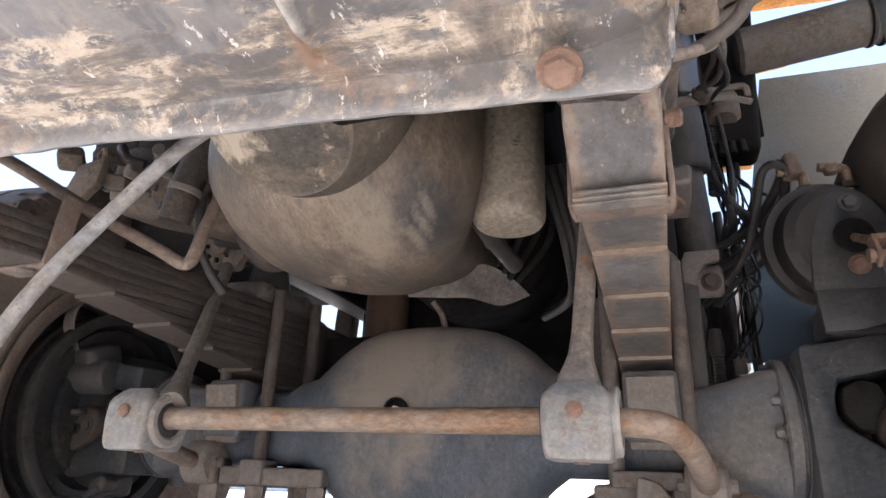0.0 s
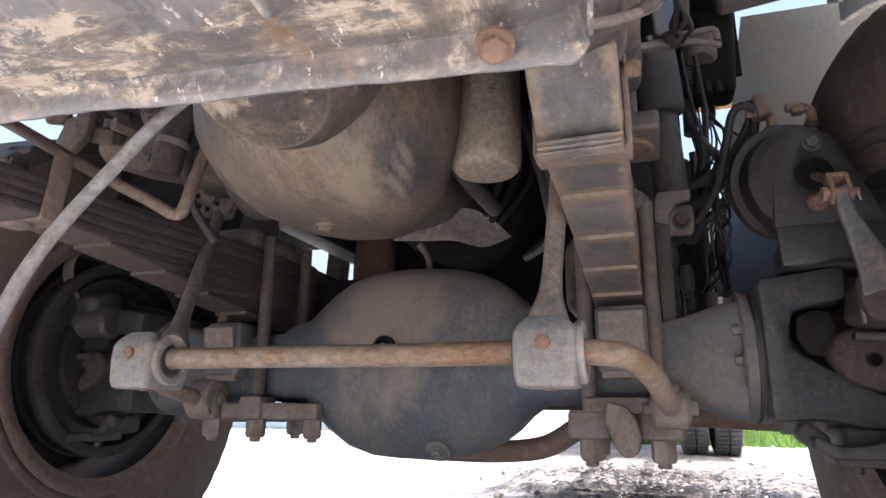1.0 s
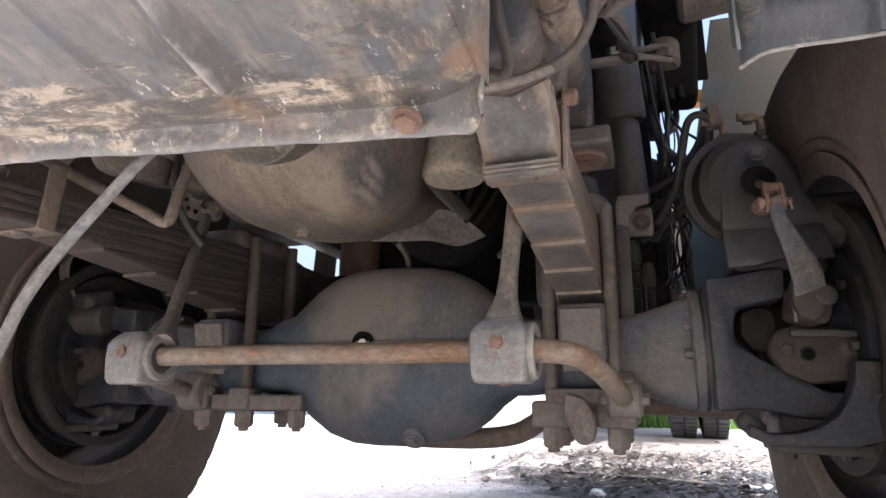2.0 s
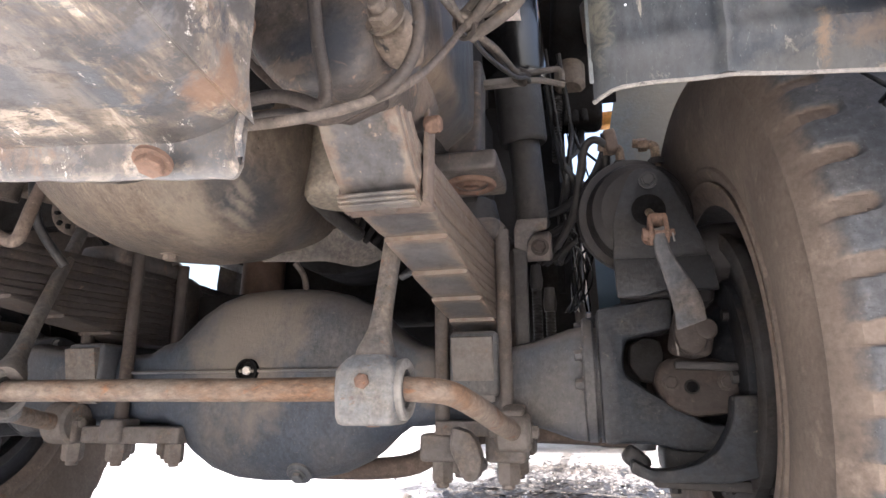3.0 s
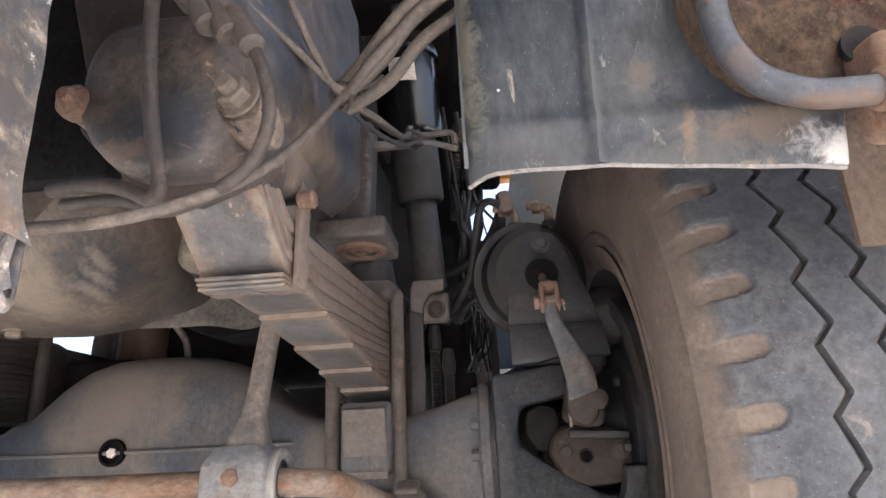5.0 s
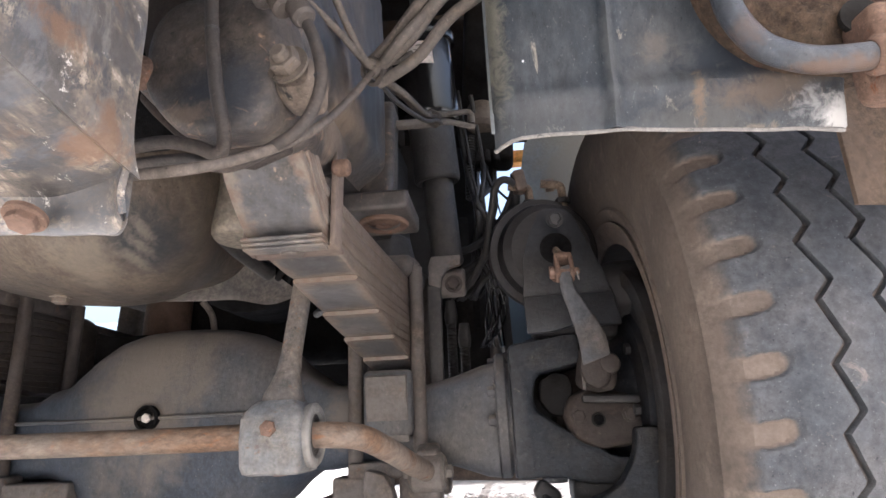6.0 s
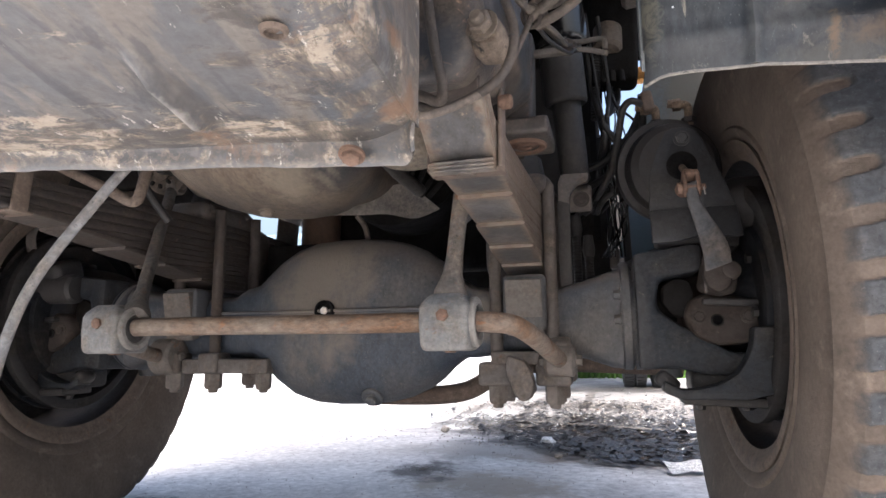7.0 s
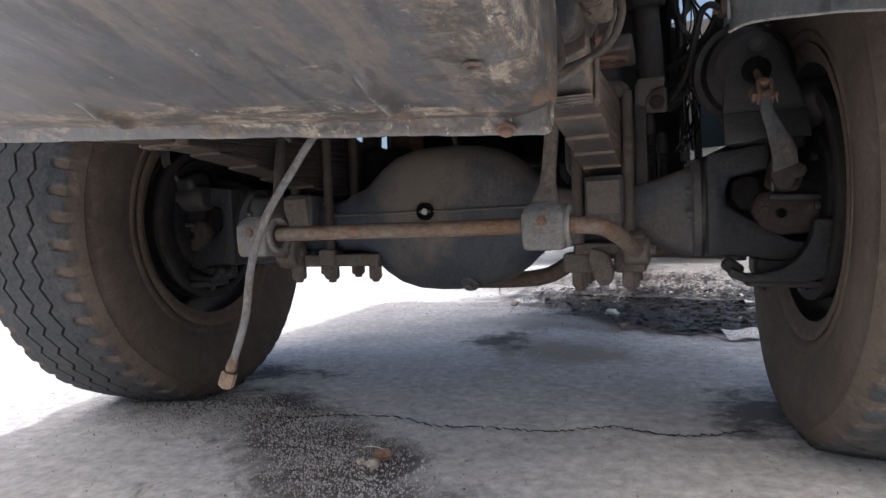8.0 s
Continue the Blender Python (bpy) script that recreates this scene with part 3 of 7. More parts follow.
def sweep(bm, pts, radius, seg=12, flat=1.0, caps=True):
    """A tube along the points; radius is one number or one per point; flat squashes it across."""
    pts = [Vector(q) for q in pts]
    n = len(pts)
    rad = [radius] * n if isinstance(radius, (int, float)) else [np.interp(i / (n - 1), np.linspace(0, 1, len(radius)), radius) for i in range(n)]
    side = None
    rings = []
    for i, q in enumerate(pts):
        d = (pts[min(i + 1, n - 1)] - pts[max(i - 1, 0)]).normalized()
        if side is None:
            side = d.orthogonal().normalized()
        side = (side - d * side.dot(d)).normalized()
        up = d.cross(side)
        rings.append([bm.verts.new(q + (side * math.cos(a) * rad[i] + up * math.sin(a) * rad[i] * flat)) for a in np.linspace(0, 2 * math.pi, seg, endpoint=False)])
    for a, b in zip(rings, rings[1:]):
        for k in range(seg):
            bm.faces.new((a[k], a[(k + 1) % seg], b[(k + 1) % seg], b[k]))
    if caps:
        bm.faces.new(rings[0])
        bm.faces.new(rings[-1][::-1])
    return bm


def tube(points, radius, seg=12, per=8, flat=1.0):
    return sweep(bmesh.new(), spline(points, per), radius, seg, flat)


def rod(a, b, r, seg=16, bm=None):
    return sweep(bm or bmesh.new(), [a, b], r, seg)


def bevelled_rod(a, b, r, c=0.004, seg=20, bm=None):
    a, b = Vector(a), Vector(b)
    d = (b - a).normalized()
    return sweep(bm or bmesh.new(), [a, a + d * c, b - d * c, b], r, seg) if c <= 0 else turned([(0, 0), (r - c, 0), (r, c), (r, (b - a).length - c), (r - c, (b - a).length), (0, (b - a).length)], a, d, seg, bm)


def turned(profile, at, axis, seg=32, bm=None):
    """A body of revolution: profile of (radius, distance along the axis)."""
    bm = bm or bmesh.new()
    axis = Vector(axis).normalized()
    s = axis.orthogonal().normalized()
    u = axis.cross(s)
    at = Vector(at)
    rings = []
    for r, h in profile:
        if r < 1e-5:
            rings.append([bm.verts.new(at + axis * h)])
        else:
            rings.append([bm.verts.new(at + axis * h + (s * math.cos(a) + u * math.sin(a)) * r) for a in np.linspace(0, 2 * math.pi, seg, endpoint=False)])
    for a, b in zip(rings, rings[1:]):
        for k in range(seg):
            j = (k + 1) % seg
            if len(a) == 1 and len(b) > 1:
                bm.faces.new((a[0], b[j], b[k]))
            elif len(b) == 1 and len(a) > 1:
                bm.faces.new((a[k], a[j], b[0]))
            elif len(a) > 1:
                bm.faces.new((a[k], a[j], b[j], b[k]))
    return bm


def hexbolt(at, axis, r=0.014, h=0.012, washer=True, tip=0.0):
    bm = bmesh.new()
    axis = Vector(axis).normalized()
    at = Vector(at)
    if washer:
        turned([(0, 0), (r * 1.35, 0), (r * 1.35, 0.003), (0, 0.003)], at, axis, 20, bm)
    turned([(0, 0.003), (r, 0.003), (r, h * 0.85), (r * 0.82, h), (0, h)], at, axis, 6, bm)
    if tip:
        turned([(0, h), (r * 0.55, h), (r * 0.55, h + tip - 0.002), (r * 0.4, h + tip), (0, h + tip)], at, axis, 12, bm)
    return bm


def loft(sections, caps=True):
    """Skin over rings of equal count."""
    bm = bmesh.new()
    rings = [[bm.verts.new(p) for p in ring] for ring in sections]
    for a, b in zip(rings, rings[1:]):
        k = len(a)
        for i in range(k):
            bm.faces.new((a[i], a[(i + 1) % k], b[(i + 1) % k], b[i]))
    if caps:
        bm.faces.new(rings[0])
        bm.faces.new(rings[-1][::-1])
    return bm


def oval(c, hu, hv, u, v, power=2.0, n=28):
    c, u, v = Vector(c), Vector(u), Vector(v)
    out = []
    for a in np.linspace(0, 2 * math.pi, n, endpoint=False):
        ca, sa = math.cos(a), math.sin(a)
        out.append(c + u * hu * math.copysign(abs(ca) ** (2 / power), ca) + v * hv * math.copysign(abs(sa) ** (2 / power), sa))
    return out


def slab(outline, thick, at, u, v, bevel=0.003):
    """A plate with an outline of (a, b) pairs, laid along u and v from a point, thick along u x v."""
    bm = bmesh.new()
    at, u, v = Vector(at), Vector(u).normalized(), Vector(v).normalized()
    w = u.cross(v)
    vs = [bm.verts.new(at + u * a + v * b) for a, b in outline]
    f = bm.faces.new(vs)
    made = bmesh.ops.extrude_face_region(bm, geom=[f])
    bmesh.ops.translate(bm, vec=w * thick, verts=[x for x in made["geom"] if isinstance(x, bmesh.types.BMVert)])
    if bevel:
        bmesh.ops.bevel(bm, geom=list(bm.edges), offset=bevel, segments=2, profile=0.5, affect="EDGES")
    return bm


def sheet(fn, nu, nv, thick=0.0):
    """A surface from a function of (s, t) in 0..1; thickened along its normals where asked."""
    bm = bmesh.new()
    grid = [[bm.verts.new(fn(i / nu, j / nv)) for j in range(nv + 1)] for i in range(nu + 1)]
    for i in range(nu):
        for j in range(nv):
            bm.faces.new((grid[i][j], grid[i + 1][j], grid[i + 1][j + 1], grid[i][j + 1]))
    if thick:
        bm.normal_update()
        bmesh.ops.solidify(bm, geom=list(bm.faces), thickness=thick)
    return bm


X, Y, Z = Vector((1, 0, 0)), Vector((0, 1, 0)), Vector((0, 0, 1))
MID = -0.07                       # the lorry's centre line
AXLE = Vector((MID, 1.95, 0.60))  # the front axle
R_TYRE, W_TYRE = 0.615, 0.39
STEER = radians(3.9)               # the front wheels are turned a little
GROUND_Z = 0.045                  # the yard's level below the lorry


# ---------------------------------------------------------------- ground
def ground():
    bm = bmesh.new()
    xs = [-400, -60, -20, -8, -4] + list(np.linspace(-3, 3, 61)) + [4, 8, 20, 60, 400]
    ys = [-400, -60, -20, -6, -2] + list(np.linspace(0.2, 9.8, 81)) + [12, 16, 25, 60, 400]
    grid = []
    for x in xs:
        col = []
        for y in ys:
            near = abs(x) <= 3 and 0.2 <= y <= 9.8
            z = GROUND_Z + 0.006 * noise.noise((x * 1.7, y * 1.7, 0.3)) + 0.003 * noise.noise((x * 7, y * 7, 2.0)) - 0.006 if near else GROUND_Z - 0.006
            col.append(bm.verts.new((x, y, z)))
        grid.append(col)
    for i in range(len(xs) - 1):
        for j in range(len(ys) - 1):
            bm.faces.new((grid[i][j], grid[i + 1][j], grid[i + 1][j + 1], grid[i][j + 1]))
    return tagged(part("ground", bm, M_GROUND), "pale grey concrete yard under the lorry, dusty and stained", "ground", kind="structure")


ground()


def settle(ob):
    """Lay a thing drawn for level zero on the yard, a little nearer and smaller."""
    k = 0.927
    at = Vector(ob.location)
    ob.location = (0.567 * (1 - k) + at.x * k, 0.199 * (1 - k) + at.y * k, GROUND_Z + at.z * k)
    ob.scale = (k, k, k)
    return ob


# ---------------------------------------------------------------- wheels
def tyre_mesh(radius, width, pitches=52, per=20):
    """Sidewalls and tread of a worn rib tyre, axis along x: saw-toothed grooves and rounded shoulder slots are cut into the tread.
    Each point also gets a share of dust: sidewalls, slots and groove floors are caked."""
    half = width / 2
    side = [(0.335, 0.72), (0.345, 0.77), (0.352, 0.81), (0.368, 0.87), (0.379, 0.905), (0.386, 0.905), (0.391, 0.885), (0.405, 0.915), (0.43, 0.96), (0.465, 0.992), (0.51, 1.0), (0.54, 0.985),
            (0.556, 0.965), (0.561, 0.970), (0.567, 0.955), (0.582, 0.905), (0.594, 0.862), (0.600, 0.835)]
    side = [(r, half * k) for r, k in side]
    tw, slot_in = 0.158, 0.100
    cols = [(tw - (tw - slot_in) * k / 9, 0, 0) for k in range(10)]
    for c in (0.064, 0.0, -0.064):
        cols += [(c + 0.014, 0, 1), (c + 0.0048, 0, 1), (c + 0.0030, 0.011, 1), (c - 0.0030, 0.011, 1), (c - 0.0048, 0, 1), (c - 0.014, 0, 1)]
    cols += [(-x, d, z) for x, d, z in reversed(cols[:10])]
    prof = [("s", r, x) for r, x in side] + [("t", c, c[0]) for c in cols] + [("s", r, -x) for r, x in reversed(side)]
    steps, nt, pitch = pitches * per, len(prof), 2 * math.pi * radius / pitches

    def slot(ph, x):
        """Depth share of a shoulder slot; it leans, and rounds off towards the tread's middle."""
        inward = tw - abs(x)
        off = ((ph / per + (0.5 if x < 0 else 0.0) + 0.17 * inward / pitch) % 1.0 - 0.5) * pitch
        along = max(0.0, inward - 0.022) / 0.018
        across = abs(off) / 0.0145
        return 1.0 - min(1.0, max(0.0, (math.hypot(along, across ** 1.6) - 0.82) / 0.30))

    verts, faces, dust = [], [], []
    for i in range(steps):
        a = 2 * math.pi * i / steps
        ph = i % per
        q = ph / per
        saw = -1 + 2 * q / 0.68 if q < 0.68 else 1 - 2 * (q - 0.68) / 0.32
        wob = noise.noise((math.cos(a) * 9, math.sin(a) * 9, 0.5))
        for kind, r, x in prof:
            if kind == "t":
                x0, depth, follow = r
                cut = slot(ph, x0) if abs(x0) > slot_in - 0.001 else 0.0
                rr = radius - 0.012 * (x0 / tw) ** 2 - depth - 0.0085 * cut
                x = x0 + follow * 0.0105 * (saw + 0.25 * wob)
                share = max(cut, 0.55 if depth else 0.0, 0.3 * max(0.0, (abs(x0) - 0.140) / 0.018))
            else:
                fade = max(0.0, (r - 0.575) / 0.025)
                cut = slot(ph, math.copysign(tw, x)) * fade
                rr, share = r - 0.006 * cut, 1.0 - 0.6 * fade * (1 - cut)
            verts.append((x, rr * math.cos(a), rr * math.sin(a)))
            dust.append(share)
    for i in range(steps):
        j = (i + 1) % steps
        for k in range(nt - 1):
            faces.append((i * nt + k, i * nt + k + 1, j * nt + k + 1, j * nt + k))
    return verts, faces, dust


TYRE_DATA = tyre_mesh(R_TYRE, W_TYRE)


def flattened(p, centre, turn):
    """The foot of a loaded tyre spreads on the ground."""
    q = turn @ Vector(p)
    low = GROUND_Z - centre.z + 0.012
    q += turn @ Vector((p[0], 0, 0)) * (0.10 * math.exp(-((q.z - low) / 0.20) ** 2))
    if q.z < low:
        q.z = low - 0.010 + (q.z - low) * 0.05
    return q + centre


def tyre(parent, centre, name, roll=0.0):
    verts, faces, dust = TYRE_DATA
    spin, turn = Matrix.Rotation(roll, 3, "X"), Matrix.Rotation(STEER, 3, "Z")
    me = bpy.data.meshes.new(name)
    me.from_pydata([flattened(spin @ Vector(v), centre, turn) for v in verts], [], faces)
    me.materials.append(M_TYRE)
    me.attributes.new("dust", "FLOAT", "POINT").data.foreach_set("value", dust)
    me.polygons.foreach_set("use_smooth", [True] * len(faces))
    me.set_sharp_from_angle(angle=radians(32))
    me.update()
    ob = new(name, me)
    ob.parent = parent
    ob.matrix_parent_inverse = Matrix.Translation(-origin_of(parent))
    return ob


LORRY = thing("lorry", (MID, 3.0, 0.0), "heavy dusty tipper lorry with an orange cab, seen from below", "lorry")


def wheel(cx, cy, inward, roll, label):
    """A front wheel: tyre, rim, brake drum and dust plate; inward is +1 or -1, the way to the lorry's middle."""
    c = Vector((cx, cy, GROUND_Z + R_TYRE - 0.012))
    w = tagged(tyre(LORRY, c, "front_wheel", roll), label)
    d = Vector((math.cos(STEER), math.sin(STEER), 0)) * inward
    part("rim", turned([(0.338, 0.140), (0.350, 0.146), (0.356, 0.154), (0.354, 0.162), (0.344, 0.164), (0.332, 0.154), (0.322, 0.125), (0.316, 0.04), (0.310, -0.06), (0.26, -0.07), (0.2, -0.075), (0.2, -0.085), (0.32, -0.085), (0.328, 0.02), (0.338, 0.140)], c, d, 80), M_RIM, w, "dusty brown-edged steel rim")
    part("rim_edge", turned([(0.320, 0.150), (0.350, 0.162), (0.360, 0.166), (0.361, 0.172), (0.350, 0.1735), (0.334, 0.168), (0.315, 0.155), (0.320, 0.150)], c, d, 80), M_BEAD, w, "dust-caked rim edge")
    part("brake_drum", turned([(0, 0.03), (0.20, 0.03), (0.245, 0.04), (0.256, 0.06), (0.256, 0.085), (0.263, 0.088), (0.263, 0.10), (0.255, 0.103), (0.255, 0.135), (0.263, 0.139), (0.263, 0.158), (0.255, 0.162), (0.236, 0.162), (0.228, 0.12), (0, 0.12)], c, d, 64), M_DRUM, w, "grimy black ribbed brake drum")
    bm = turned([(0, 0.125), (0.220, 0.125), (0.220, 0.142), (0.177, 0.144), (0.172, 0.155), (0.125, 0.16), (0.10, 0.19), (0.085, 0.195), (0, 0.195)], c, d, 48)
    for k in range(8):
        a = 2 * math.pi * k / 8 + 0.2
        turned([(0, 0), (0.011, 0), (0.011, 0.01), (0, 0.01)], c + d * 0.156 + Vector((0, math.cos(a) * 0.149, math.sin(a) * 0.149)), d, 6, bm)
    part("dust_plate", bm, M_DRUM, w, "dark pressed dust plate with bolts")
    if inward < 0:
        return w
    # anchor casting and the bent strip beside it
    part("anchor", boxed(c + d * 0.18 + Vector((0, -0.10, 0.11)), (0.07, 0.10, 0.11), (20, 0, 0), 0.02, 3), M_KNUCKLE, w)
    part("cam_boss", bevelled_rod(c + d * 0.14 + Vector((0, -0.12, 0.08)), c + d * 0.25 + Vector((0, -0.12, 0.08)), 0.042, 0.008), M_KNUCKLE, w)
    p = c + d * 0.15
    part("bent_strip", sheet(lambda s, t: p + Vector((d.x * (0.035 * t - 0.02), -0.15 - 0.05 * math.sin(s * 3.0) + 0.03 * s, 0.14 + 0.17 * s)), 12, 2, 0.003), M_LINK, w, "dusty bent steel strip")
    return w


wheel(1.033, 1.942, -1, 0.0, "dusty front wheel with a worn rib tyre on concrete, caked brown on its sidewall")
wheel(-1.117, 1.918, 1, 0.03, "dusty front wheel with a zigzag rib tyre on concrete")


# ---------------------------------------------------------------- front axle
def axle():
    ax = thing("front_axle", (MID, AXLE.y, 0.40), "dark dusty driven front axle with a large round differential housing", "axle")
    halfs = [(-0.68, 0.115, 0.10), (-0.60, 0.10, 0.095), (-0.48, 0.085, 0.085), (-0.40, 0.082, 0.085), (-0.335, 0.085, 0.09), (-0.295, 0.093, 0.10), (-0.265, 0.108, 0.11), (-0.235, 0.135, 0.118), (-0.20, 0.168, 0.124),
             (-0.155, 0.198, 0.128), (-0.10, 0.215, 0.13), (-0.03, 0.22, 0.13), (0.03, 0.219, 0.13), (0.10, 0.213, 0.13), (0.155, 0.20, 0.128), (0.20, 0.18, 0.124), (0.235, 0.155, 0.118), (0.265, 0.125, 0.11), (0.295, 0.10, 0.10),
             (0.335, 0.088, 0.09), (0.40, 0.08, 0.085), (0.48, 0.076, 0.082), (0.54, 0.078, 0.082), (0.60, 0.092, 0.092), (0.66, 0.112, 0.10), (0.685, 0.115, 0.10)]
    secs = [oval((MID + dx, AXLE.y + 0.02, 0.615 + (0.012 if abs(dx) < 0.3 else 0)), hz, hy, Z, Y, 2.7 if abs(dx) < 0.28 else 5.0, 40) for dx, hz, hy in halfs]
    house = part("housing", loft(secs), M_AXLE, ax, "smooth cast housing with a dusty shoulder", sharp=50)
    # cast rib along the lower front and the flat shoulder at the top
    part("seam", tube([(-0.43, 1.868, 0.65), (-0.2, 1.838, 0.648), (-0.05, 1.836, 0.648), (0.1, 1.84, 0.648), (0.25, 1.86, 0.65)], 0.004, 6), M_AXLE, house)
    filler = part("filler_boss", turned([(0, 0), (0.026, 0), (0.026, 0.012), (0.02, 0.014), (0.018, 0.006), (0, 0.006)], (-0.105, 1.842, 0.648), -Y, 24), M_BLACK, house, "black sealing ring")
    # the plug's glint is painted: it takes the pale label colour
    part("filler_plug", hexbolt((-0.105, 1.838, 0.648), -Y, 0.010, 0.010, False), M_LABEL, filler, "plug coloured pale for its sky-lit glint")
    dr = part("drain_boss", turned([(0, 0), (0.03, 0), (0.028, 0.022), (0.022, 0.026), (0, 0.026)], (0.004, 1.905, 0.444), Vector((0, -0.75, -0.66)), 24), M_AXLE, house)
    part("drain_plug", hexbolt((0.004, 1.886, 0.427), Vector((0, -0.75, -0.66)), 0.014, 0.012), M_AXLE, dr)
    for s in (-1, 1):
        fx = MID + s * 0.685
        fl = part("flange", turned([(0, 0), (0.125, 0), (0.129, 0.004), (0.129, 0.020), (0.125, 0.024), (0.120, 0.024), (0.120, 0.028), (0.129, 0.028), (0.129, 0.046), (0.122, 0.05), (0, 0.05)], (fx, AXLE.y + 0.02, 0.625), X * s, 48), M_AXLE, ax, "round bolted flange")
        for k in range(12):
            a = 2 * math.pi * k / 12 + 0.12
            part("bolt", hexbolt((fx, AXLE.y + 0.02 + 0.109 * math.cos(a), 0.625 + 0.109 * math.sin(a)), -X * s, 0.011, 0.016), M_AXLE, fl)
        kx = fx + s * 0.05
        # forked ball end that carries the king pins
        up = spline([(kx - s * 0.01, AXLE.y + 0.01, 0.70), (kx + s * 0.06, AXLE.y, 0.735), (kx + s * 0.14, AXLE.y, 0.755), (kx + s * 0.2, AXLE.y, 0.765)], 6)
        part("upper_fork", sweep(bmesh.new(), up, [0.05, 0.045, 0.04, 0.045], 16, 1.3), M_KNUCKLE, ax)
        fork = [(-0.02, 0.11), (0.04, 0.117), (0.095, 0.126), (0.124, 0.125), (0.12, 0.066), (0.077, 0.058), (0.034, 0.05), (0.024, 0.015), (0.026, -0.017), (0.076, -0.053), (0.122, -0.079), (0.166, -0.106), (0.207, -0.108),
                (0.203, -0.145), (0.16, -0.156), (0.113, -0.154), (0.067, -0.142), (0.015, -0.142), (-0.02, -0.145)]
        part("end_fork", slab(fork, -0.12 * s, (kx, 1.825, 0.645), X * s, Z, 0.012), M_FORK, ax, "dark forged fork round the drive joint")
        part("king_pin_cap", bevelled_rod((kx + s * 0.2, AXLE.y, 0.72), (kx + s * 0.2, AXLE.y, 0.82), 0.045, 0.006), M_KNUCKLE, ax)
        ball = part("joint", turned([(0, -0.10), (0.05, -0.095), (0.085, -0.06), (0.10, 0.0), (0.085, 0.06), (0.055, 0.09), (0.05, 0.14), (0, 0.14)], (kx + s * 0.13, AXLE.y + 0.02, 0.62), X * s, 32), M_JOINT, ax, "brown dusty drive joint")
        part("yoke", slab([(-0.075, 0.0), (-0.055, -0.045), (-0.01, -0.065), (0.05, -0.06), (0.085, -0.035), (0.085, 0.03), (0.03, 0.04), (-0.02, 0.05), (-0.06, 0.035)], 0.09 * s, (kx + s * 0.15, AXLE.y - 0.05, 0.615), X * s, Z, 0.016), M_JOINT, ball, "brown yoke with bolts")
        part("bolt", hexbolt((kx + s * 0.105, AXLE.y - 0.139, 0.612), -Y, 0.012, 0.010), M_JOINT, ball)
        part("bolt", hexbolt((kx + s * 0.20, AXLE.y - 0.139, 0.612), -Y, 0.012, 0.010), M_JOINT, ball)
        part("cross_bar", boxed((kx + s * 0.165, AXLE.y - 0.150, 0.640), (0.105, 0.022, 0.014), (0, s * 3, 0), 0.004), M_KNUCKLE, ball, "worn flat bar across the joint")
        part("bearing_cap", turned([(0, 0.001), (0.009, 0.001), (0.010, 0.004), (0.013, 0.003), (0.014, -0.01), (0, -0.01)], (kx + s * 0.14, AXLE.y - 0.141, 0.604), -Y, 22), M_ENGINE, ball, "dark round bearing hole")
        # shade inside the fork is put into the yoke arm's near-black colour
        part("yoke_arm", slab([(-0.04, 0.0), (-0.02, -0.03), (0.018, -0.034), (0.028, 0.02), (0.022, 0.048), (-0.008, 0.055), (-0.036, 0.04)], 0.05 * s, (kx + s * 0.075, AXLE.y - 0.055, 0.645), X * s, Z, 0.010), M_ENGINE, ball, "yoke arm, coloured near black for the shade it lies in")
        part("seal", bevelled_rod((kx - s * 0.005, AXLE.y + 0.02, 0.625), (kx + s * 0.07, AXLE.y + 0.02, 0.625), 0.095, 0.012, 28), M_ENGINE, ball, "dark greasy seal behind the joint")
        part("axle_stub", bevelled_rod((kx + s * 0.22, AXLE.y, 0.61), (kx + s * 0.33, AXLE.y, 0.61), 0.10, 0.01), M_ENGINE, ax)
        # spring seat
        sx = MID + s * 0.47
        part("spring_seat", boxed((sx, AXLE.y - 0.01, 0.655), (0.10, 0.21, 0.13), (0, 0, 0), 0.012, 3), M_AXLE, ax)
        part("seat_face", boxed((sx, AXLE.y - 0.105, 0.645), (0.084, 0.03, 0.13), (12, 0, 0), 0.003), M_LINK, ax, "dusty sloping pad")
    return ax


axle()


def steering(s, label):
    """The curved steering arm plate bolted under the knuckle."""
    fx = MID + s * 0.735
    outline = [(0.04, 0.006), (0.075, -0.009), (0.20, -0.008), (0.245, 0.003), (0.252, 0.09), (0.258, 0.134), (0.216, 0.134), (0.212, 0.10), (0.202, 0.075), (0.181, 0.043), (0.152, 0.024), (0.114, 0.013), (0.077, 0.011), (0.045, 0.028)]
    st = part("steering_arm", slab(outline, 0.05, (fx - 0.02 * s, 1.80, 0.455), X * s, Z, 0.007), M_FORK, LORRY, label)
    part("foot", boxed((fx + s * 0.16, 1.84, 0.440), (0.20, 0.10, 0.02), (0, s * 2, 0), 0.006), M_KNUCKLE, st)
    part("stop", boxed((fx + s * 0.035, 1.83, 0.477), (0.05, 0.05, 0.034), (0, s * 38, 0), 0.012, 3), M_KNUCKLE, st)
    part("lower_knuckle", boxed((fx + s * 0.17, 1.91, 0.474), (0.17, 0.13, 0.055), (0, 0, 0), 0.016, 3), M_KNUCKLE, st)
    part("upright", boxed((fx + s * 0.235, 1.85, 0.60), (0.05, 0.07, 0.075), (0, 0, 0), 0.01, 3), M_KNUCKLE, st)
    for k in (0.10, 0.19):
        part("bolt", hexbolt((fx + s * k, 1.85, 0.430), -Z, 0.010, 0.012), M_KNUCKLE, st)
    return st


steering(1, "dark curved steering arm bolted below the knuckle")
steering(-1, "dark curved steering arm bolted below the knuckle")


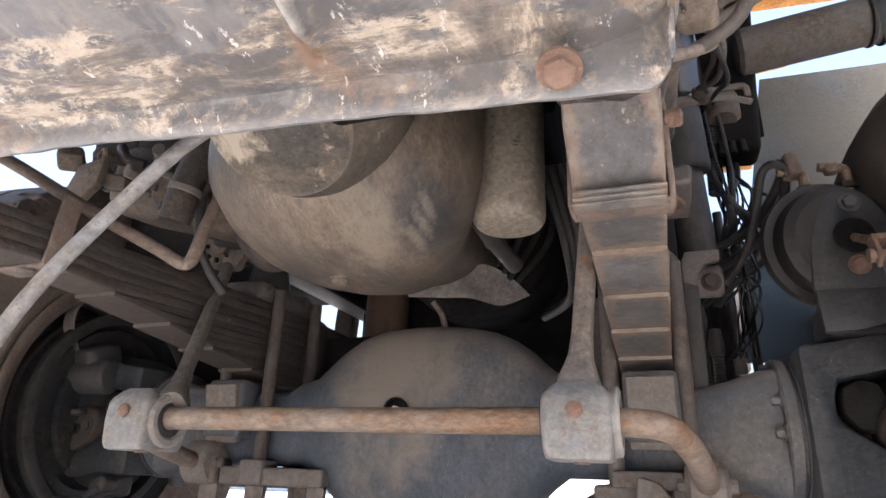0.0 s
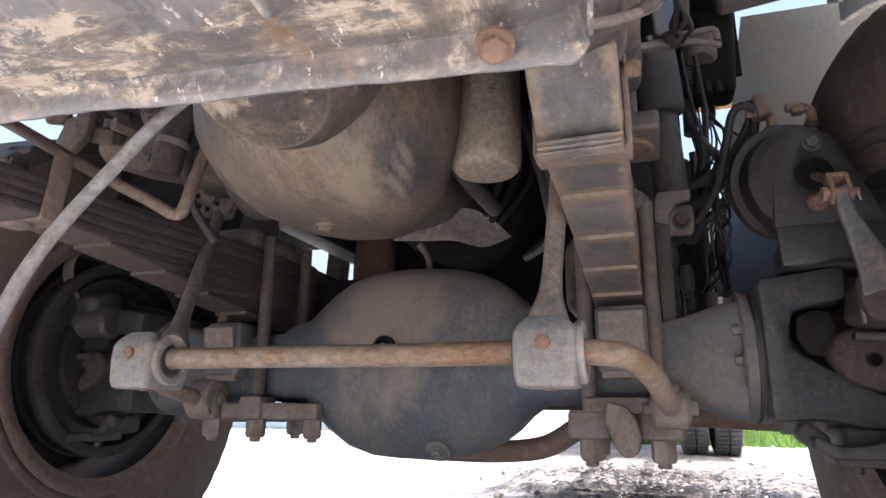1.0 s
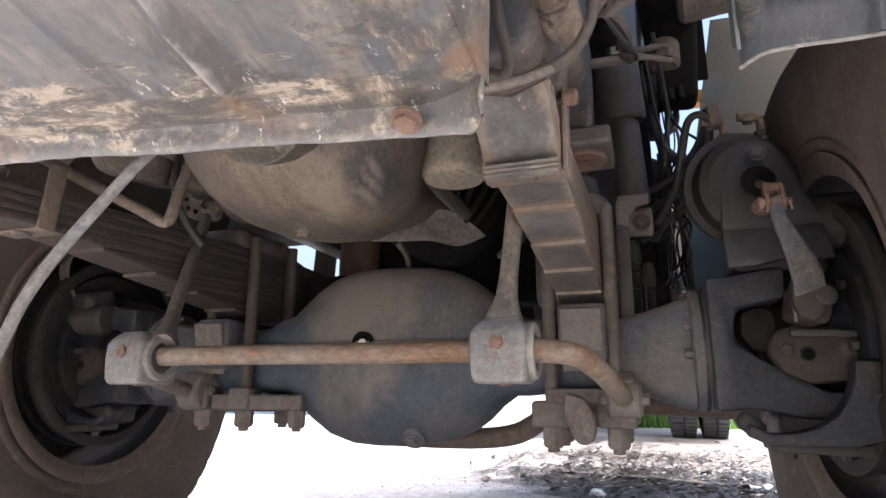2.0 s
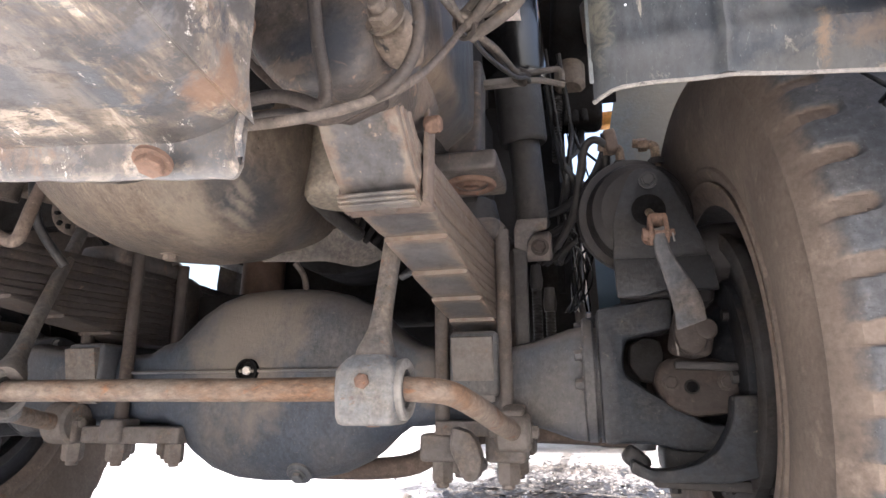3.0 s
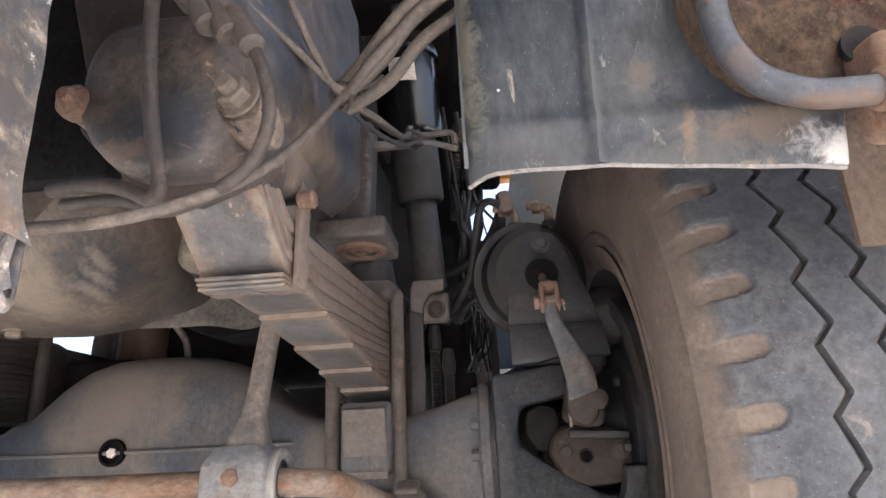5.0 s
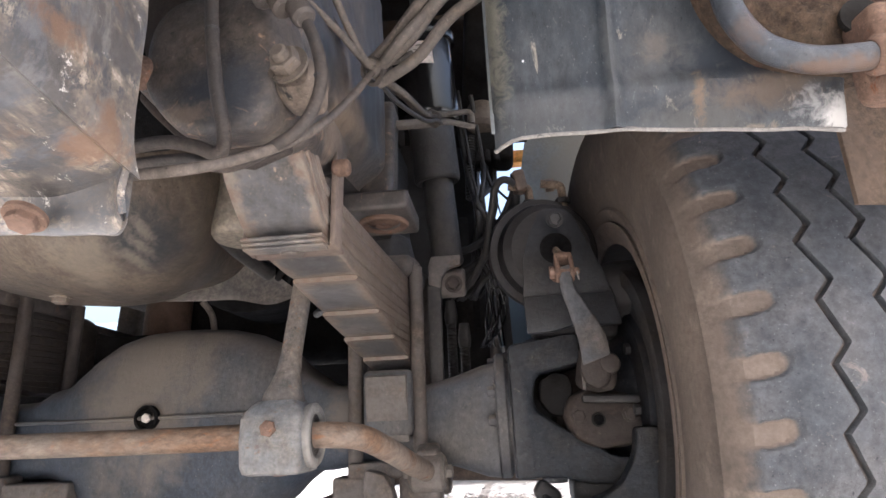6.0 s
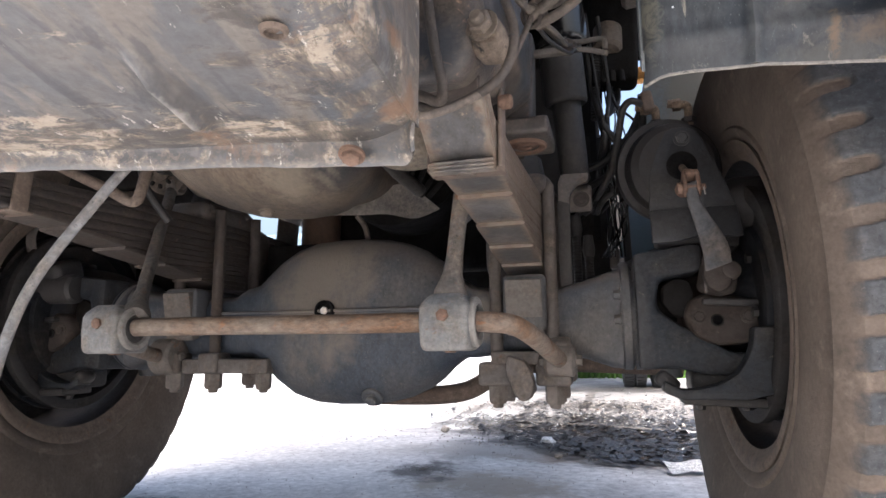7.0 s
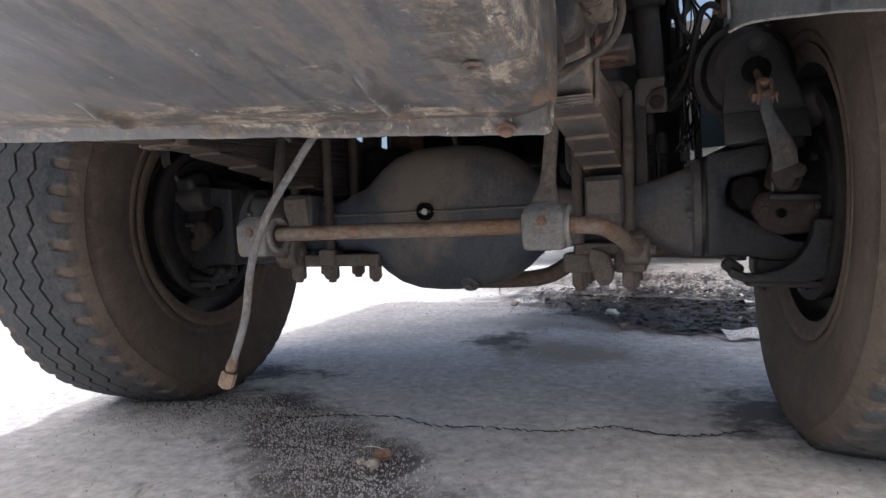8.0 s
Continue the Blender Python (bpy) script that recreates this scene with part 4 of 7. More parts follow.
def tie_rod():
    t = thing("tie_rod", (MID, 2.12, 0.40), "dusty brown tie rod bent below the differential", "tie rod")
    pts = [(-0.86, 2.12, 0.50), (-0.5, 2.12, 0.505), (-0.36, 2.12, 0.50), (-0.28, 2.12, 0.455), (-0.2, 2.12, 0.425), (-0.06, 2.12, 0.418), (0.1, 2.12, 0.42), (0.2, 2.12, 0.435), (0.28, 2.12, 0.48), (0.36, 2.12, 0.505), (0.5, 2.12, 0.51), (0.76, 2.12, 0.50)]
    part("rod", tube(pts, 0.026, 16, 5), M_BROWN, t, "rust brown bent rod")
    for s in (-1, 1):
        part("ball_joint", turned([(0, -0.03), (0.03, -0.028), (0.036, 0), (0.03, 0.03), (0.018, 0.05), (0, 0.05)], (MID + s * 0.8, 2.12, 0.50), Z, 20), M_AXLE, t)


tie_rod()


# ---------------------------------------------------------------- leaf springs
def caked_edges(m, middle, tips):
    """Tan dust along the leaves' sides and behind their stepped front ends, ragged towards the bare steel."""
    n, l = links_of(m)
    sock = n["Principled BSDF"].inputs["Base Color"]
    before = sock.links[0].from_socket
    tc, sep, rag, hue = (n.new("ShaderNode" + k) for k in ("TexCoord", "SeparateXYZ", "TexNoise", "TexNoise"))
    l.new(tc.outputs["Object"], sep.inputs[0])
    for node, sc in ((rag, 32.0), (hue, 60.0)):
        l.new(tc.outputs["Object"], node.inputs["Vector"])
        node.inputs["Scale"].default_value, node.inputs["Detail"].default_value, node.inputs["Roughness"].default_value = sc, 8, 0.68

    def calc(op, a, b=0.0, c=0.0):
        q = n.new("ShaderNodeMath")
        q.operation = op
        for k, v in enumerate((a, b, c)):
            if isinstance(v, (int, float)):
                q.inputs[k].default_value = v
            else:
                l.new(v, q.inputs[k])
        return q.outputs[0]

    def band(v, lo, hi):
        q = n.new("ShaderNodeMapRange")
        q.inputs["From Min"].default_value, q.inputs["From Max"].default_value = lo, hi
        l.new(v, q.inputs["Value"])
        return q.outputs[0]

    ragged = calc("MULTIPLY_ADD", rag.outputs[0], 0.062, -0.031)
    mask = band(calc("ADD", calc("ABSOLUTE", calc("SUBTRACT", sep.outputs[0], middle)), ragged), 0.033, 0.043)
    for y in tips:
        back = calc("ADD", calc("SUBTRACT", sep.outputs[1], y), ragged)
        mask = calc("MAXIMUM", mask, band(calc("ABSOLUTE", back), 0.020, 0.008))
    tint = n.new("ShaderNodeMix")
    tint.data_type = "RGBA"
    l.new(band(hue.outputs[0], 0.42, 0.62), tint.inputs["Factor"])
    tint.inputs["A"].default_value, tint.inputs["B"].default_value = (0.165, 0.136, 0.106, 1), (0.125, 0.082, 0.056, 1)
    mix = n.new("ShaderNodeMix")
    mix.data_type = "RGBA"
    l.new(calc("MULTIPLY", mask, 0.85), mix.inputs["Factor"])
    l.new(before, mix.inputs["A"])
    l.new(tint.outputs["Result"], mix.inputs["B"])
    l.new(mix.outputs["Result"], sock)


caked_edges(M_LEAF, MID + 0.465, (1.435, 1.578, 1.712, 1.852))
LEAF_T, LEAF_W, LOWER_T = 0.0168, 0.100, 0.0285


def leaf_top(y):
    """The spring is nearly flat under its load, and climbs a little to its front eye."""
    return 0.888 + 0.042 * (y - 1.2) + (0.10 * max(0.0, 1.15 - y) ** 1.5)


def leaf_spring(s, label):
    sx = MID + s * 0.465
    sp = thing("leaf_spring", (sx, AXLE.y, 0.70), label, "leaf spring", "leaf springs")
    front = 1.19 if s > 0 else 0.92
    ends = [(front + 0.01, 2.75), (front, 2.7), (front, 2.6), (front + 0.005, 2.5), (1.435, 2.06), (1.578, 2.06), (1.712, 2.06), (1.852, 2.06)]
    rng = random.Random(7)
    for i, (y0, y1) in enumerate(ends):
        n = max(6, int((y1 - y0) / 0.02))
        bm = bmesh.new()
        rings = []
        shift = rng.uniform(-0.0012, 0.0012)
        full = LEAF_T if i < 4 else LOWER_T
        above = i * LEAF_T if i < 4 else 4 * LEAF_T + (i - 4) * LOWER_T
        for k in range(n + 1):
            y = y0 + (y1 - y0) * k / n
            grow = 0.0036 * min(1.0, max(0.0, (y - 1.28) / 0.14))
            if i < 4:
                full, above = LEAF_T + grow, i * (LEAF_T + grow)
            else:
                above = 4 * (LEAF_T + grow) + (i - 4) * LOWER_T
            top = leaf_top(min(y, 2.0)) - 0.05 * max(0, y - 2.0) ** 2 - above + (0.055 * (max(0.0, 1.288 - y) / 0.075) ** 1.25 if s > 0 else 0.0)
            h = full - 0.0007
            if i >= 4:
                h *= min(1.0, 0.26 + 0.74 * (y - y0) / 0.135)
            hw = LEAF_W / 2 - (0.002 if k == 0 else 0.0)
            x = sx + shift
            c = min(0.0012, h * 0.2)
            g = 0.0024 if i >= 4 and h > 0.012 else 0.0002
            rings.append([bm.verts.new(p) for p in ((x - hw, y, top - h * 0.56), (x - hw + g, y, top - h * 0.5), (x - hw, y, top - h * 0.44), (x - hw + c, y, top - c), (x - hw + 2.5 * c, y, top), (x + hw - 2.5 * c, y, top), (x + hw - c, y, top - c), (x + hw, y, top - h * 0.44), (x + hw - g, y, top - h * 0.5), (x + hw, y, top - h * 0.56),
                                                    (x + hw - c, y, top - h + c), (x + hw - 2.5 * c, y, top - h), (x - hw + 2.5 * c, y, top - h), (x - hw + c, y, top - h + c))])
        for p, q in zip(rings, rings[1:]):
            for j in range(14):
                bm.faces.new((p[j], p[(j + 1) % 14], q[(j + 1) % 14], q[j]))
        bm.faces.new(rings[0])
        bm.faces.new(rings[-1][::-1])
        part("leaf", bm, M_LEAF if s > 0 else M_OLDLEAF, sp, sharp=18)
    # clip round the stack near its front
    cy = 1.30
    top, bot = leaf_top(cy) + 0.004, leaf_top(cy) - 4 * LEAF_T - 0.004
    clip = part("clip", boxed((sx, cy + 0.012, bot - 0.001), (LEAF_W + 0.014, 0.040, 0.007), (-3, 0, 0), 0.003, 3), M_BROWN, sp, "rusty steel strap")
    for q in (-1, 1):
        part("strap", boxed((sx + q * (LEAF_W / 2 + 0.0045), cy + 0.006, (top + bot) / 2 + 0.02), (0.007, 0.034, top - bot + 0.05), (-4, 0, 0), 0.002), M_BROWN, clip)
    part("clip_bolt", bevelled_rod((sx + s * (LEAF_W / 2 + 0.002), cy - 0.006, top + 0.022), (sx + s * (LEAF_W / 2 + 0.024), cy - 0.006, top + 0.022), 0.011, 0.003), M_RUST, clip)
    part("rivet", turned([(0, 0), (0.016, 0), (0.013, 0.005), (0, 0.007)], (sx, cy, bot - 0.006), -Z, 16), M_SPRING, clip)
    if s > 0:
        for k in range(3):
            part("shim", boxed((sx - 0.001 * k, 1.278 + 0.003 * k, 0.8222 - 0.0042 * k), (LEAF_W - 0.001, 0.034 - 0.006 * k, 0.0034), (0, 0, 0), 0.0008), M_LEAF, sp, "thin worn shim")
    # U-bolts and the castings below the axle
    low, wide = (0.467, 0.080) if s > 0 else (0.493, 0.060)
    for dy in (-0.085, 0.085):
        y = AXLE.y + dy
        for q in (-1, 1):
            bx = sx + q * 0.066 if s > 0 else sx + 0.032 + q * 0.061
            bolt = part("u_bolt_leg", rod((bx, y, low - 0.03), (bx, y, leaf_top(y) + 0.02), 0.015, 14), M_SPRING if s > 0 else M_OLDLEAF, sp)
            part("nut_block", boxed((bx, y, low + 0.025), (wide, 0.068, 0.054), (0, 0, 0), 0.009, 3), M_LOWER, bolt)
            part("nut", hexbolt((bx, y, low), -Z, 0.0235, 0.043, False, 0.010), M_LOWER, bolt)
        part("u_bolt_top", tube([(sx - 0.066, y, leaf_top(y) + 0.018), (sx - 0.05, y, leaf_top(y) + 0.034), (sx, y, leaf_top(y) + 0.038), (sx + 0.05, y, leaf_top(y) + 0.034), (sx + 0.066, y, leaf_top(y) + 0.018)], 0.0135, 12, 4), M_SPRING, sp)
    if s > 0:
        strap = [(-0.028, 0.036), (0.010, 0.025), (0.023, 0.005), (0.032, -0.025), (0.025, -0.057), (0.003, -0.066), (-0.012, -0.055), (-0.023, -0.025), (-0.032, -0.005)]
        eye = part("eye_strap", slab(strap, 0.04, (sx, AXLE.y - 0.14, 0.50), X, Z, 0.010), M_LOWER, sp, "worn grey strap hanging under the axle")
        part("pin", bevelled_rod((sx + 0.006, AXLE.y - 0.150, 0.458), (sx + 0.006, AXLE.y - 0.06, 0.458), 0.016, 0.003), M_LOWER, eye)
    part("top_pad", boxed((sx, AXLE.y + 0.01, leaf_top(AXLE.y) + 0.02), (0.13, 0.25, 0.05), (0, 0, 0), 0.02, 3), M_SPRING, sp)
    part("rear_block", boxed((sx - 0.035 if s > 0 else sx - 0.022, AXLE.y + (0.14 if s > 0 else 0.18), 0.83), (0.19, 0.12, 0.21), (0, 0, 0), 0.05, 4), M_SPRING if s > 0 else M_OLDLEAF, sp, "dark rounded spring block")
    part("bump_stop", turned([(0, 0), (0.05, 0), (0.055, 0.02), (0.045, 0.07), (0.02, 0.085), (0, 0.085)], (sx, AXLE.y - 0.01, leaf_top(AXLE.y) + 0.035), Z, 24), M_BLACKHOSE, sp, "black rubber bump stop")
    if s > 0:
        part("bottom_plate", boxed((sx, AXLE.y, 0.528), (0.15, 0.235, 0.030), (0, 0, 0), 0.006, 3), M_LOWER, sp, "dusty plate under the axle")
    else:
        plate = part("bottom_plate", boxed((-0.398, AXLE.y, 0.510), (0.26, 0.22, 0.038), (0, 0, 0), 0.007, 3), M_LOWER, sp, "dusty plate under the axle")
        part("nut", hexbolt((-0.287, 1.86, 0.494), -Z, 0.021, 0.044, False, 0.008), M_LOWER, plate)
    return sp


leaf_spring(1, "dusty stepped leaf spring clamped on the axle")
leaf_spring(-1, "dusty multi-leaf spring clamped on the axle")


# ---------------------------------------------------------------- anti-roll bar
def anti_roll_bar():
    b = thing("anti_roll_bar", (MID, 1.5, 0.60), "rusty steel anti-roll bar in front of the axle", "anti-roll bar")
    pts = [(-0.585, 1.85, 0.536), (-0.575, 1.80, 0.540), (-0.545, 1.68, 0.56), (-0.50, 1.56, 0.585), (-0.445, 1.505, 0.600), (-0.37, 1.50, 0.602), (-0.2, 1.50, 0.602), (0.1, 1.50, 0.600), (0.30, 1.50, 0.600), (0.385, 1.502, 0.598),
           (0.425, 1.53, 0.592), (0.452, 1.60, 0.57), (0.468, 1.70, 0.545), (0.476, 1.78, 0.53), (0.478, 1.83, 0.522)]
    part("bar", tube(pts, 0.0185, 18, 6), M_BAR, b, "rust-stained round bar")
    for x, y, z, r in ((-0.578, 1.85, 0.536, 0.048), (0.478, 1.835, 0.522, 0.036)):
        e = part("eye", bevelled_rod((x - 0.034, y, z), (x + 0.034, y, z), r, 0.007, 28), M_LINK, b, "round bushed eye")
        part("pin", hexbolt((x + 0.034, y, z), X, 0.013, 0.014), M_LINK, e)
        part("pin", hexbolt((x - 0.034, y, z), -X, 0.013, 0.014), M_LINK, e)
        part("hanger", boxed((x, y + 0.02, z + 0.0), (0.045, 0.05, 0.10), (20, 0, 0), 0.008, 3), M_LINK, b)
    return b


anti_roll_bar()


def drop_link(bx, top, label, aside=0.0, slim=1.0):
    """The link from the bar's clamp up to the frame."""
    y, z = 1.5, 0.602
    l = thing("drop_link", (bx, y, 0.55), label, "drop link", "drop links")
    levels = ((-0.054, 0.036, 0.040), (-0.051, 0.0415, 0.046), (-0.042, 0.0445, 0.050), (-0.006, 0.0465, 0.052), (0.022, 0.0460, 0.050), (0.031, 0.0425, 0.045), (0.041, 0.034, 0.037), (0.047, 0.027, 0.030))
    secs = [oval((bx, y, z + h), a, c, X, Y, 9, 44) for h, a, c in levels]
    clamp = part("clamp", loft(secs), M_BRACKET, l, "worn grey clamp block with rust", sharp=25)
    part("bush", turned([(0.0195, 0), (0.034, 0.0), (0.034, 0.006), (0.0195, 0.008)], (bx - 0.043, y, z), -X, 24), M_BLACKHOSE, clamp)
    part("bush", turned([(0.0195, 0), (0.034, 0.0), (0.034, 0.006), (0.0195, 0.008)], (bx + 0.043, y, z), X, 24), M_BLACKHOSE, clamp)
    part("collar", turned([(0.029, -0.004), (0.043, -0.004), (0.045, 0.0), (0.045, 0.007), (0.042, 0.010), (0.033, 0.010), (0.029, 0.006), (0.029, -0.004)], (bx + 0.044, y, z - 0.003), X, 32), M_BRACKET, clamp, "worn pale ring round the bush")
    part("bolt", hexbolt((bx, y - 0.049, z + 0.008), -Y, 0.0115, 0.009, False), M_RUST, clamp)
    part("bolt", hexbolt((bx, y, z - 0.049), -Z, 0.012, 0.008), M_RUST, clamp)
    t = Vector(top)
    base = Vector((bx + aside, y, z + 0.035 - aside * 0.3))
    up = (t - base).normalized()
    side = X - up * X.dot(up)
    side.normalize()
    fwd = up.cross(side)
    length = (t - base).length
    rows = [(0.0, 0.030, 0.028), (0.018, 0.0285, 0.025), (0.034, 0.0225, 0.019), (0.052, 0.0175, 0.015), (0.085, 0.0150, 0.012), (length * 0.7, 0.0145, 0.012), (length, 0.0145, 0.012)]
    part("arm", loft([oval(base + up * h, a * slim, c, side, fwd, 3.5, 20) for h, a, c in rows]), M_LINK, l, "flat dusty steel arm")
    part("upper_eye", bevelled_rod(t - X * 0.025, t + X * 0.025, 0.03, 0.005), M_LINK, l)
    return l


drop_link(0.313, (0.345, 1.56, 1.02), "dusty flat drop link clamped to the bar")
drop_link(-0.422, (-0.545, 1.79, 1.00), "leaning dusty drop link clamped to the bar", 0.046, 0.85)


# ---------------------------------------------------------------- bumper
def lip_line(x):
    u = 0.44 - x
    return Vector((x, 0.93 + 0.05 * max(0, u - 0.4) ** 1.3, 0.714 + 0.078 * u))


def under_z(x, y):
    """Height of the bumper's underside, with its two pressed ribs, dents and folded end."""
    e = lip_line(x)
    w = e.y - y
    z = e.z + 0.016 + 0.19 * w + 0.12 * w * w
    for cx, ya, yb in ((0.255 + 0.05 * (0.83 - y), 0.775, 0.895), (-0.205, 0.82, 0.925)):
        along = min(1.0, max(0.0, (y - ya) / 0.03)) * min(1.0, max(0.0, (yb - y) / 0.03))
        z -= 0.014 * math.exp(-((x - cx) / 0.0062) ** 2) * along
    z += 0.004 * noise.noise((x * 5, y * 5, 0.7)) + 0.0012 * noise.noise((x * 17, y * 17, 0.2))
    fold = max(0.0, (x - (0.398 - 0.10 * (y - 0.8))) / 0.04)
    return z + 0.012 * min(1.5, fold) ** 1.6


def bumper():
    b = thing("front_bumper", (MID - 0.2, 0.5, 0.72), "grey steel bumper underside, scraped pale and rusty along its lip", "bumper")
    x0, x1 = -1.28, 0.441

    bead = [(0.0, 0.034), (0.0005, 0.016), (0.001, 0.004), (0.003, 0.0005), (0.006, 0.0), (0.009, 0.003), (0.0115, 0.009), (0.0135, 0.0145)]

    def under(s, t):
        x = x0 + (x1 - x0) * s
        e = lip_line(x)
        crn = max(0.0, (x - 0.424) / 0.017)
        wob = 0.0025 * noise.noise((x * 9, 0.4, 0)) + 0.0012 * noise.noise((x * 40, 0.1, 0))
        k = t * 110
        if k < 7.9:
            dy, dz = bead[int(k + 0.01)]
            return Vector((x - 0.003 * crn, e.y - dy - 0.010 * crn ** 2.2, e.z + dz + (wob if dz < 0.012 else 0) + 0.006 * crn ** 2))
        y = e.y - 0.016 - 0.42 * ((k - 8) / 102) ** 1.3 - 0.008 * crn ** 2.2 * max(0.0, 1 - (k - 8) / 12)
        return Vector((x, y, under_z(x, y)))

    part("underside", sheet(under, 510, 110, 0.004), M_BUMPER, b, "scuffed grey sheet with pale scrapes and a rolled lip")

    def end(s, t):
        up = 0.40 * t ** 1.5
        back = 0.900 + 0.020 * math.exp(-up / 0.010)
        y = back - 0.40 * s
        return Vector((x1 - 0.002 + 0.006 * (1 - math.exp(-up / 0.012)) + 0.002 * noise.noise((y * 9, up * 9, 3)), y + 0.002 * noise.noise((up * 30, 1, 2)), under_z(x1, y) - 0.003 + up))

    part("end_plate", sheet(end, 60, 60, 0.004), M_BUMPER, b, "folded end, rusty at its corner")
    part("rear_wall", sheet(lambda s, t: Vector((x0 + (0.40 - x0) * s, 0.86 - t * 0.04, lip_line(x0 + (x1 - x0) * s).z + 0.05 + t * 0.36)), 10, 4, 0.006), M_FRAME, b)
    part("front_face", sheet(lambda s, t: Vector((x0 + (x1 - x0) * s, 0.50 - 0.04 * math.sin(t * 3.1), under_z(x0 + (x1 - x0) * s, 0.50) + t * 0.5)), 10, 8, 0.006), M_PANEL, b)
    part("bolt", hexbolt((0.385, 0.906, 0.7245), Vector((0, -0.45, -1)), 0.0088, 0.009), M_RUST, b, "rusty hexagon bolt")
    part("drain_hole", turned([(0.0, 0.003), (0.006, 0.003), (0.0068, -0.0005), (0.009, -0.0005), (0.0105, 0.003), (0.0, 0.005)], (0.39, 0.767, under_z(0.39, 0.767) - 0.004), Z, 24), M_BROWN, b, "rust-rimmed round drain hole")
    part("rust_hole", loft([oval((x1 + 0.0035 + q, 0.862, under_z(x1, 0.862) + 0.020), 0.010, 0.0035, Y, Z, 2, 16) for q in (-0.004, 0.0)]), M_RUST, b, "rusted slot by the fold")
    return b


bumper()


def hanging_hose():
    h = thing("hanging_hose", (0.02, 0.95, 0.42), "faded grey rubber hose hanging loose with a brass fitting", "hose")
    pts = [(0.14, 1.00, 0.82), (0.10, 0.965, 0.765), (0.062, 0.945, 0.705), (0.02, 0.925, 0.63), (0.0, 0.915, 0.565), (-0.008, 0.905, 0.49), (-0.027, 0.895, 0.425)]
    part("hose", tube(pts, 0.0056, 14, 6), M_GREYHOSE, h)
    end = part("fitting", turned([(0, -0.006), (0.0066, -0.006), (0.0074, 0.0), (0.0078, 0.010), (0.0062, 0.012), (0.0062, 0.016)], (-0.026, 0.895, 0.428), Vector((-0.35, -0.1, -1)), 6), M_BRASS, h, "brass hexagon fitting")
    part("nut", turned([(0, 0.014), (0.0105, 0.014), (0.0115, 0.017), (0.0115, 0.034), (0.009, 0.037), (0.006, 0.036), (0.0055, 0.028), (0, 0.028)], (-0.026, 0.895, 0.428), Vector((-0.35, -0.1, -1)), 6), M_BRASS, end)


hanging_hose()


# ---------------------------------------------------------------- wing panel in front of the far tyre
def corner_panel():
    c = thing("bumper_corner", (0.83, 1.18, 0.86), "dark scuffed steel bumper corner above the tyre", "bumper corner")
    x0, x1 = 0.652, 1.008

    def face(s, t):
        x = x0 + (x1 - x0) * s
        low = 0.888 - 0.078 * (x - x0) + 0.004 * math.sin((x - x0) * 11)
        low += 0.03 * max(0, (x - 0.985) / 0.023) ** 2 - 0.007 * math.exp(-(x - x0) / 0.02)
        z = low + t * 0.46
        y = 1.185 - 0.09 * t + 0.006 * noise.noise((x * 6, z * 6, 4)) + 0.003 * noise.noise((x * 17, z * 17, 1))
        y -= 0.006 * math.exp(-((z - 0.925 + 0.03 * (x - x0)) / 0.01) ** 2)
        y += 0.02 * math.exp(-(x - x0) / 0.010) + 0.05 * max(0, (x - 0.99) / 0.018) ** 2
        y -= 0.007 * math.exp(-((x - 0.775) / 0.007) ** 2)
        # pressed bulge by the outer corner
        y -= 0.012 * math.exp(-((x - 0.96) / 0.03) ** 2 - ((z - 0.885) / 0.022) ** 2)
        return Vector((x, y, z))

    part("face", sheet(face, 90, 60, 0.004), M_PANEL, c, "dark blue-grey scuffed sheet")
    part("edge", tube([face(s, 0.0) + Vector((0, 0.002, -0.0005)) for s in np.linspace(0, 1, 20)], 0.0024, 8, 2), M_SCUFF, c, "worn pale rolled edge")
    part("outer_liner", sheet(lambda s, t: Vector((1.015 + 0.40 * s, 1.235 + 0.05 * math.sin(3 * s), 0.80 + 0.02 * s + 0.62 * t)), 8, 8, 0.005), M_DIRT, c, "mud-brown liner behind the corner")
    part("side", sheet(lambda s, t: Vector((x0 + 0.001, 1.195 + 0.03 * s, 0.895 + 0.02 * s + t * 0.4)), 4, 6, 0.004), M_GUARD, c, "pale dusty return")
    part("rivet", turned([(0, 0), (0.0013, 0), (0.0011, 0.001), (0, 0.0012)], (0.687, 1.166, 0.960), -Y, 12), M_WHITE, c)
    return c


corner_panel()


